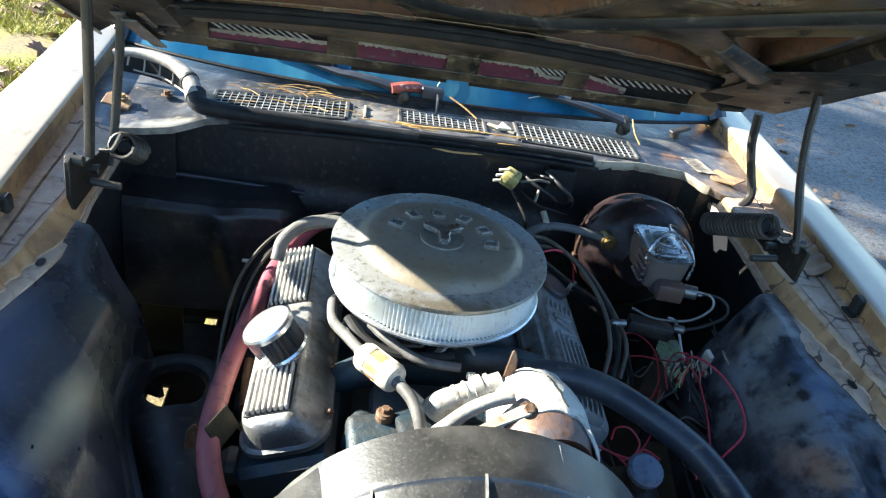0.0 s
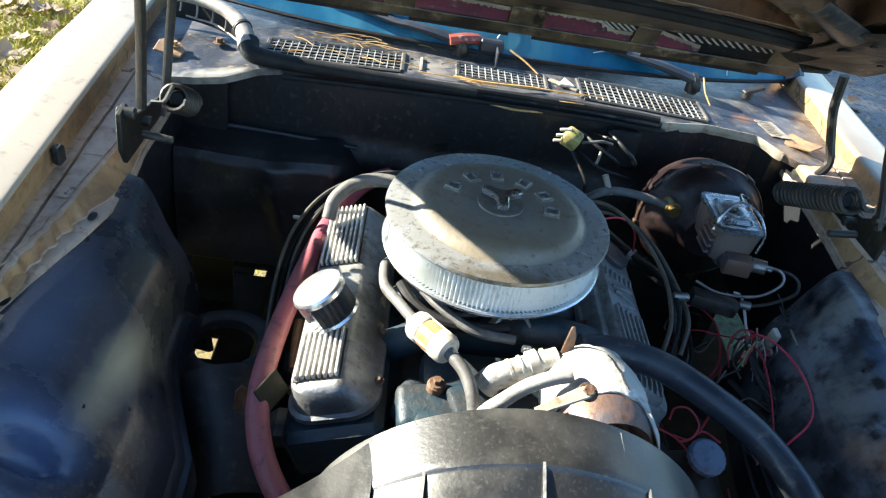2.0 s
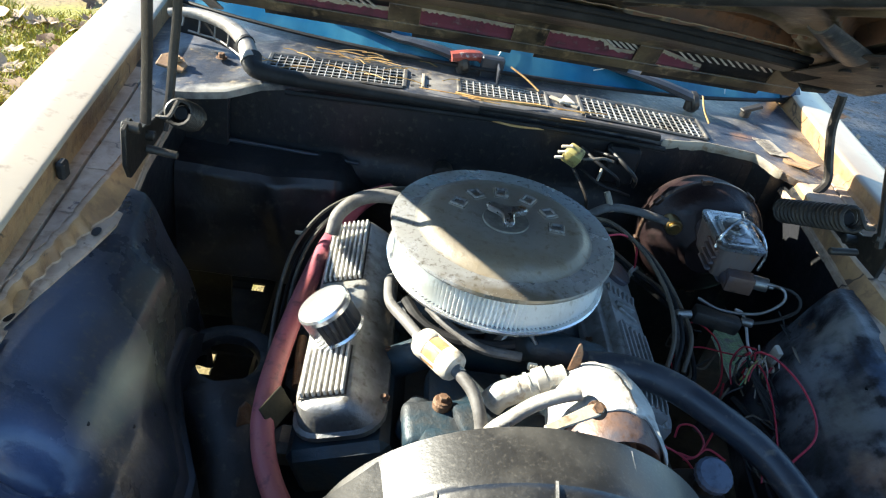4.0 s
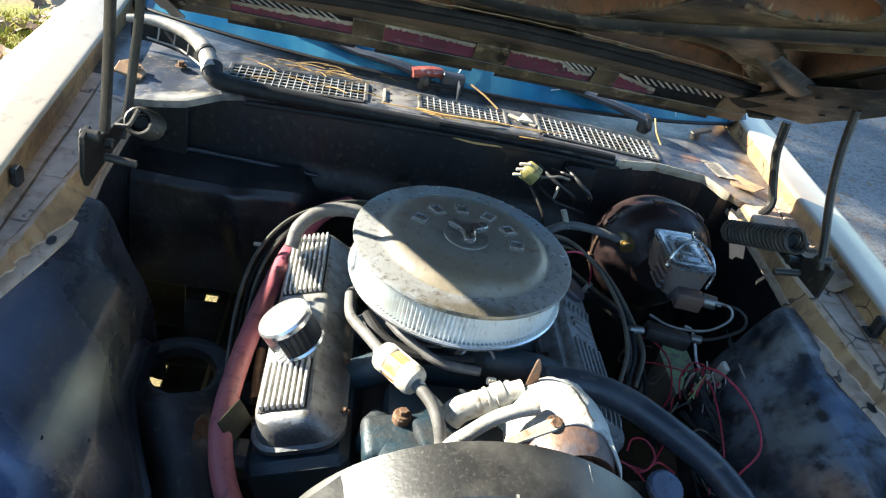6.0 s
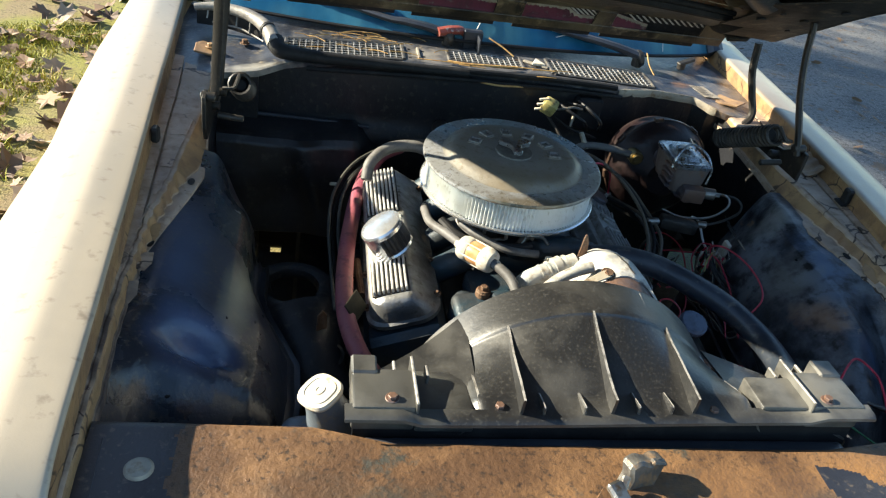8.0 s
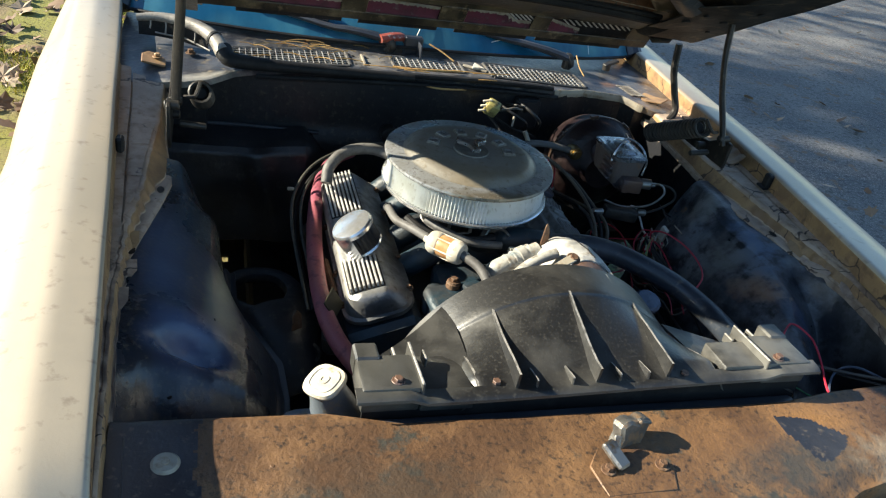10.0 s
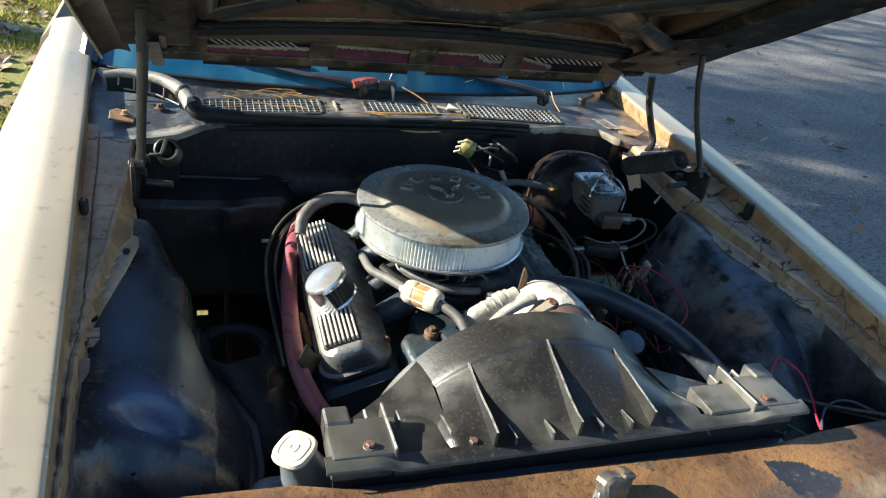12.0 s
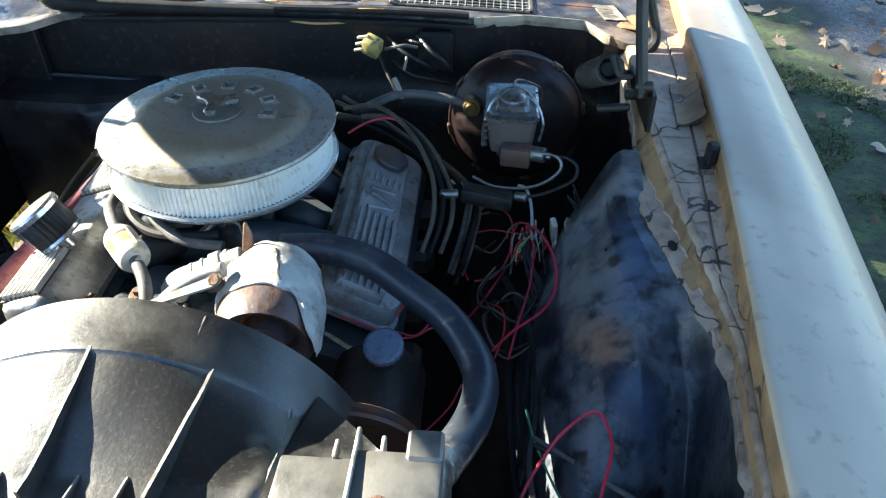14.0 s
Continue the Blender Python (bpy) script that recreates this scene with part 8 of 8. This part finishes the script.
wire([(0.445, -0.40, 0.765), (0.455, -0.46, 0.775), (0.485, -0.54, 0.775), (0.53, -0.62, 0.78), (0.58, -0.66, 0.79)], GREENWIRE, 0.0024)
wire([(0.45, -0.46, 0.79), (0.51, -0.51, 0.80), (0.57, -0.57, 0.82), (0.62, -0.645, 0.86)], GREYHOSE, 0.0042)
wire([(0.452, -0.47, 0.788), (0.505, -0.50, 0.795), (0.575, -0.56, 0.805), (0.64, -0.655, 0.845)], BLACKWIRE, 0.0042)
wire([(0.50, -0.63, 0.79), (0.555, -0.565, 0.81), (0.61, -0.56, 0.82), (0.645, -0.63, 0.83)], BLUECAP, 0.0032)
tower = thing("shock_tower", (-0.44, -0.10, 0.60), "dark spring tower with a round hole", "spring tower")
b = B()
lathe(b, [(0.108, -0.060), (0.100, -0.035), (0.088, -0.004), (0.064, 0.004), (0.055, 0.002), (0.051, -0.006), (0.051, -0.014)], Matrix.Translation((-0.442, -0.082, 0.650)), 48, caps=False)
part("ring", b, WALLBLACK, tower)
b = B()


def arm_sheet(u, v):
    """Pressed arm that swells down from the ring towards the frame."""
    p = Vector((-0.415, -0.165, 0.645)).lerp(Vector((-0.372, -0.345, 0.580)), u)
    w = lerp_table([(0, 0.085), (0.35, 0.070), (0.6, 0.055), (1, 0.062)], u)
    a = math.pi * (v - 0.5)
    return p + Vector((w * math.sin(a), 0.25 * w * math.sin(a), 0.045 * math.cos(a) * (1 + 0.25 * math.sin(5 * u))))


slab(b, arm_sheet, 30, 20, (0, 0, -0.003))
part("bracket", b, WALLBLACK, tower)
b = B()
lathe(b, [(0.010, -0.03), (0.024, -0.026), (0.024, 0.010), (0.018, 0.012), (0.016, 0.004), (0.008, 0.004), (0.008, 0.012), (0.0, 0.012)], Matrix.Translation((-0.360, -0.262, 0.628)) @ Matrix.Rotation(radians(25), 4, "X"), 28)
part("bushing", b, GREASE, tower)
b = B()
prism(b, [(-0.012, -0.02), (0.012, -0.02), (0.010, 0.016), (0.0, 0.026), (-0.010, 0.016)], 0.004, Matrix.Translation((-0.383, -0.228, 0.682)) @ Matrix.Rotation(radians(70), 4, "X") @ Matrix.Rotation(radians(30), 4, "Y"))
part("link_tab", b, RUSTY, tower)

# ---- turf and fallen leaves ----


def scatter_ok(x, y):
    return (x < -1.05) or (x < 0.6 and y < -1.1) or (0.98 < x < 2.0 + 0.3 * noise.noise(Vector((y, 0, 5))))


def grass():
    rnd = random.Random(5)
    verts, faces = [], []
    n = 0
    while n < 150000:
        if rnd.random() < 0.72:
            x, y = -1.0 - abs(rnd.gauss(0, 2.4)), rnd.gauss(2.4, 3.4)
        elif rnd.random() < 0.35:
            x, y = rnd.gauss(-1.6, 1.6), -1.12 - abs(rnd.gauss(0, 1.6))
        else:
            x, y = rnd.uniform(0.98, 2.1), rnd.uniform(-0.8, 3.0)
        if x > 0 and noise.noise(Vector((x * 4, y * 4, 3))) < -0.05:
            n += 1
            continue
        if not scatter_ok(x, y) or noise.noise(Vector((x * 1.7, y * 1.7, 0))) < -0.15 + 0.2 * rnd.random():
            continue
        n += 1
        h, a, w = rnd.uniform(0.015, 0.050) * (1 if x < 0 else 0.4), rnd.uniform(0, 6.28), rnd.uniform(0.002, 0.0045)
        lx, ly = rnd.gauss(0, 0.03), rnd.gauss(0, 0.03)
        dx, dy = w * math.cos(a), w * math.sin(a)
        i = len(verts)
        verts += [(x - dx, y - dy, -0.01), (x + dx, y + dy, -0.01), (x + dx * 0.6 + lx * 0.5, y + dy * 0.6 + ly * 0.5, h * 0.6), (x - dx * 0.6 + lx * 0.5, y - dy * 0.6 + ly * 0.5, h * 0.6), (x + lx, y + ly, h)]
        faces += [(i, i + 1, i + 2, i + 3), (i + 3, i + 2, i + 4)]
    me = bpy.data.meshes.new("grass")
    me.from_pydata(verts, [], faces)
    me.materials.append(GRASS)
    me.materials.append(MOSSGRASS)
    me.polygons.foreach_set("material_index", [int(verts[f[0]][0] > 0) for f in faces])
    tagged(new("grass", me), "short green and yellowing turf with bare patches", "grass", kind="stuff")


def island_material(name, colours, rough=0.7):
    m = bpy.data.materials.new(name)
    m.use_nodes = True
    nt = m.node_tree
    b = nt.nodes["Principled BSDF"]
    b.inputs["Roughness"].default_value = rough
    g = nt.nodes.new("ShaderNodeNewGeometry")
    r = nt.nodes.new("ShaderNodeValToRGB")
    r.color_ramp.interpolation = "LINEAR"
    els = r.color_ramp.elements
    while len(els) < len(colours):
        els.new(0.5)
    for k, c in enumerate(colours):
        els[k].position = k / (len(colours) - 1)
        els[k].color = (*c, 1)
    nt.links.new(g.outputs["Random Per Island"], r.inputs[0])
    nt.links.new(r.outputs[0], b.inputs["Base Color"])
    return m


GRASS = island_material("turf_blades", [(0.13, 0.16, 0.012), (0.26, 0.27, 0.02), (0.38, 0.34, 0.03), (0.42, 0.31, 0.09)])
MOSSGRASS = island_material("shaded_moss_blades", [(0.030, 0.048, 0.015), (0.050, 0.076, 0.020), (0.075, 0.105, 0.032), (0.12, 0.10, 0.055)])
LEAF = island_material("dead_leaves", [(0.11, 0.062, 0.032), (0.19, 0.105, 0.055), (0.27, 0.175, 0.105), (0.36, 0.28, 0.20), (0.15, 0.085, 0.045), (0.085, 0.048, 0.028)])


def leaves():
    rnd = random.Random(9)
    verts, faces = [], []
    spots = [(-1.05 - abs(rnd.gauss(0, 2.4)), rnd.gauss(2.4, 3.4)) for _ in range(1500)]
    spots += [(rnd.gauss(-1.6, 1.6), -1.15 - abs(rnd.gauss(0, 1.6))) for _ in range(400)]
    spots += [(rnd.uniform(1.0, 2.4), rnd.uniform(-1.3, 3.0)) for _ in range(230)]
    spots += [(rnd.uniform(1.6, 9.0), rnd.uniform(0.0, 9.0)) for _ in range(150)]
    spots += [(rnd.uniform(1.9, 4.2), rnd.uniform(0.4, 4.8)) for _ in range(26)]
    for x, y in spots:
        s, a = rnd.uniform(0.035, 0.085) * (0.62 if x > 0 else 1), rnd.uniform(0, 6.28)
        tilt = Euler((rnd.gauss(0, 0.30), rnd.gauss(0, 0.30), a)).to_matrix()
        curl, slim, lobe = rnd.uniform(-0.5, 0.9), rnd.uniform(0.55, 0.95), rnd.uniform(0.12, 0.5)
        i = len(verts)
        n = 14
        verts.append((x, y, 0.024))
        for k in range(n):
            t = 2 * math.pi * k / n
            k2 = (1 - lobe * (k % 2)) * rnd.uniform(0.72, 1.15)
            px, py = math.sin(t) * slim * k2 * (1 + 0.25 * math.cos(t)), -math.cos(t) * k2
            p = tilt @ Vector((px * s, py * s, curl * s * (px * px + 0.4 * py * py)))
            verts.append((x + p.x, y + p.y, max(0.004, 0.022 + p.z)))
        faces += [(i, i + 1 + k, i + 1 + (k + 1) % n) for k in range(n)]
    me = bpy.data.meshes.new("fallen_leaves")
    me.from_pydata(verts, [], faces)
    me.materials.append(LEAF)
    tagged(new("fallen_leaves", me), "curled dry brown leaves fallen over the turf and drive", "leaves", kind="stuff")


grass()
leaves()


# ---- unseen bare-limbed trees, added beyond the turf to shade the drive ----
def tree(x, y, h, seed, limbs=16):
    rnd = random.Random(seed)
    t = thing("tree", (x, y, 0), "tall unseen tree with thinning autumn leaves, added to shade the drive", "tree", "trees beyond the turf")
    b = B()
    top = Vector((x + rnd.gauss(0, 0.3), y + rnd.gauss(0, 0.3), h))
    tube(b, [(x, y, -0.1), Vector((x, y, 0)).lerp(top, 0.35) + Vector((rnd.gauss(0, 0.15), 0, 0)), Vector((x, y, 0)).lerp(top, 0.7), top], 0.2, 9, 6, radii=(0.24, 0.05))
    part("trunk", b, BARK, t)
    verts, faces = [], []
    for k in range(limbs):
        f = rnd.uniform(0.51, 0.98)
        a, ln = rnd.uniform(0, 6.28), rnd.uniform(1.4, 3.0) * (1.25 - 0.6 * f)
        p = Vector((x, y, 0)).lerp(top, f)
        q = p + Vector((math.cos(a) * ln, math.sin(a) * ln, ln * rnd.uniform(0.2, 0.8)))
        b = B()
        tube(b, [p, p.lerp(q, 0.5) + Vector((0, 0, 0.15)), q], 0.05, 6, 4, radii=(0.07, 0.015))
        part("limb", b, BARK, t)
        for _ in range(120):
            c = p.lerp(q, rnd.uniform(0.35, 1.1)) + Vector((rnd.gauss(0, 0.35), rnd.gauss(0, 0.35), rnd.gauss(0, 0.3)))
            e1 = Vector((rnd.gauss(0, 1), rnd.gauss(0, 1), rnd.gauss(0, 0.6))).normalized() * rnd.uniform(0.06, 0.13)
            e2 = e1.cross(Vector((rnd.gauss(0, 1), rnd.gauss(0, 1), rnd.gauss(0, 1)))).normalized() * e1.length * 0.6
            i = len(verts)
            verts += [tuple(c - e1), tuple(c + e2), tuple(c + e1), tuple(c - e2)]
            faces.append((i, i + 1, i + 2, i + 3))
    me = bpy.data.meshes.new("crown")
    me.from_pydata(verts, [], faces)
    me.materials.append(LEAF)
    o = new("crown", me)
    o.parent = t
    o.matrix_parent_inverse = Matrix.Translation((-x, -y, 0))


BARK = mat("grey_brown_bark", (0.14, 0.11, 0.085), (0.09, 0.07, 0.055), 0.85, 0, 4, 0.6, bump=0.6, bump_scale=14, stretch=(1, 1, 0.25))
for k, (off, far, h) in enumerate(((3.5, 17.5, 18.0), (4.6, 15.0, 15.0), (7.6, 16.5, 16.0), (11.0, 15.0, 16.0))):
    ux, uy = SUN.x / math.hypot(SUN.x, SUN.y), SUN.y / math.hypot(SUN.x, SUN.y)
    tree(far * ux + off * uy, far * uy - off * ux, 0.84 * h, 40 + k)
tree(-16.60, 8.70, 16.0, 51, 44)
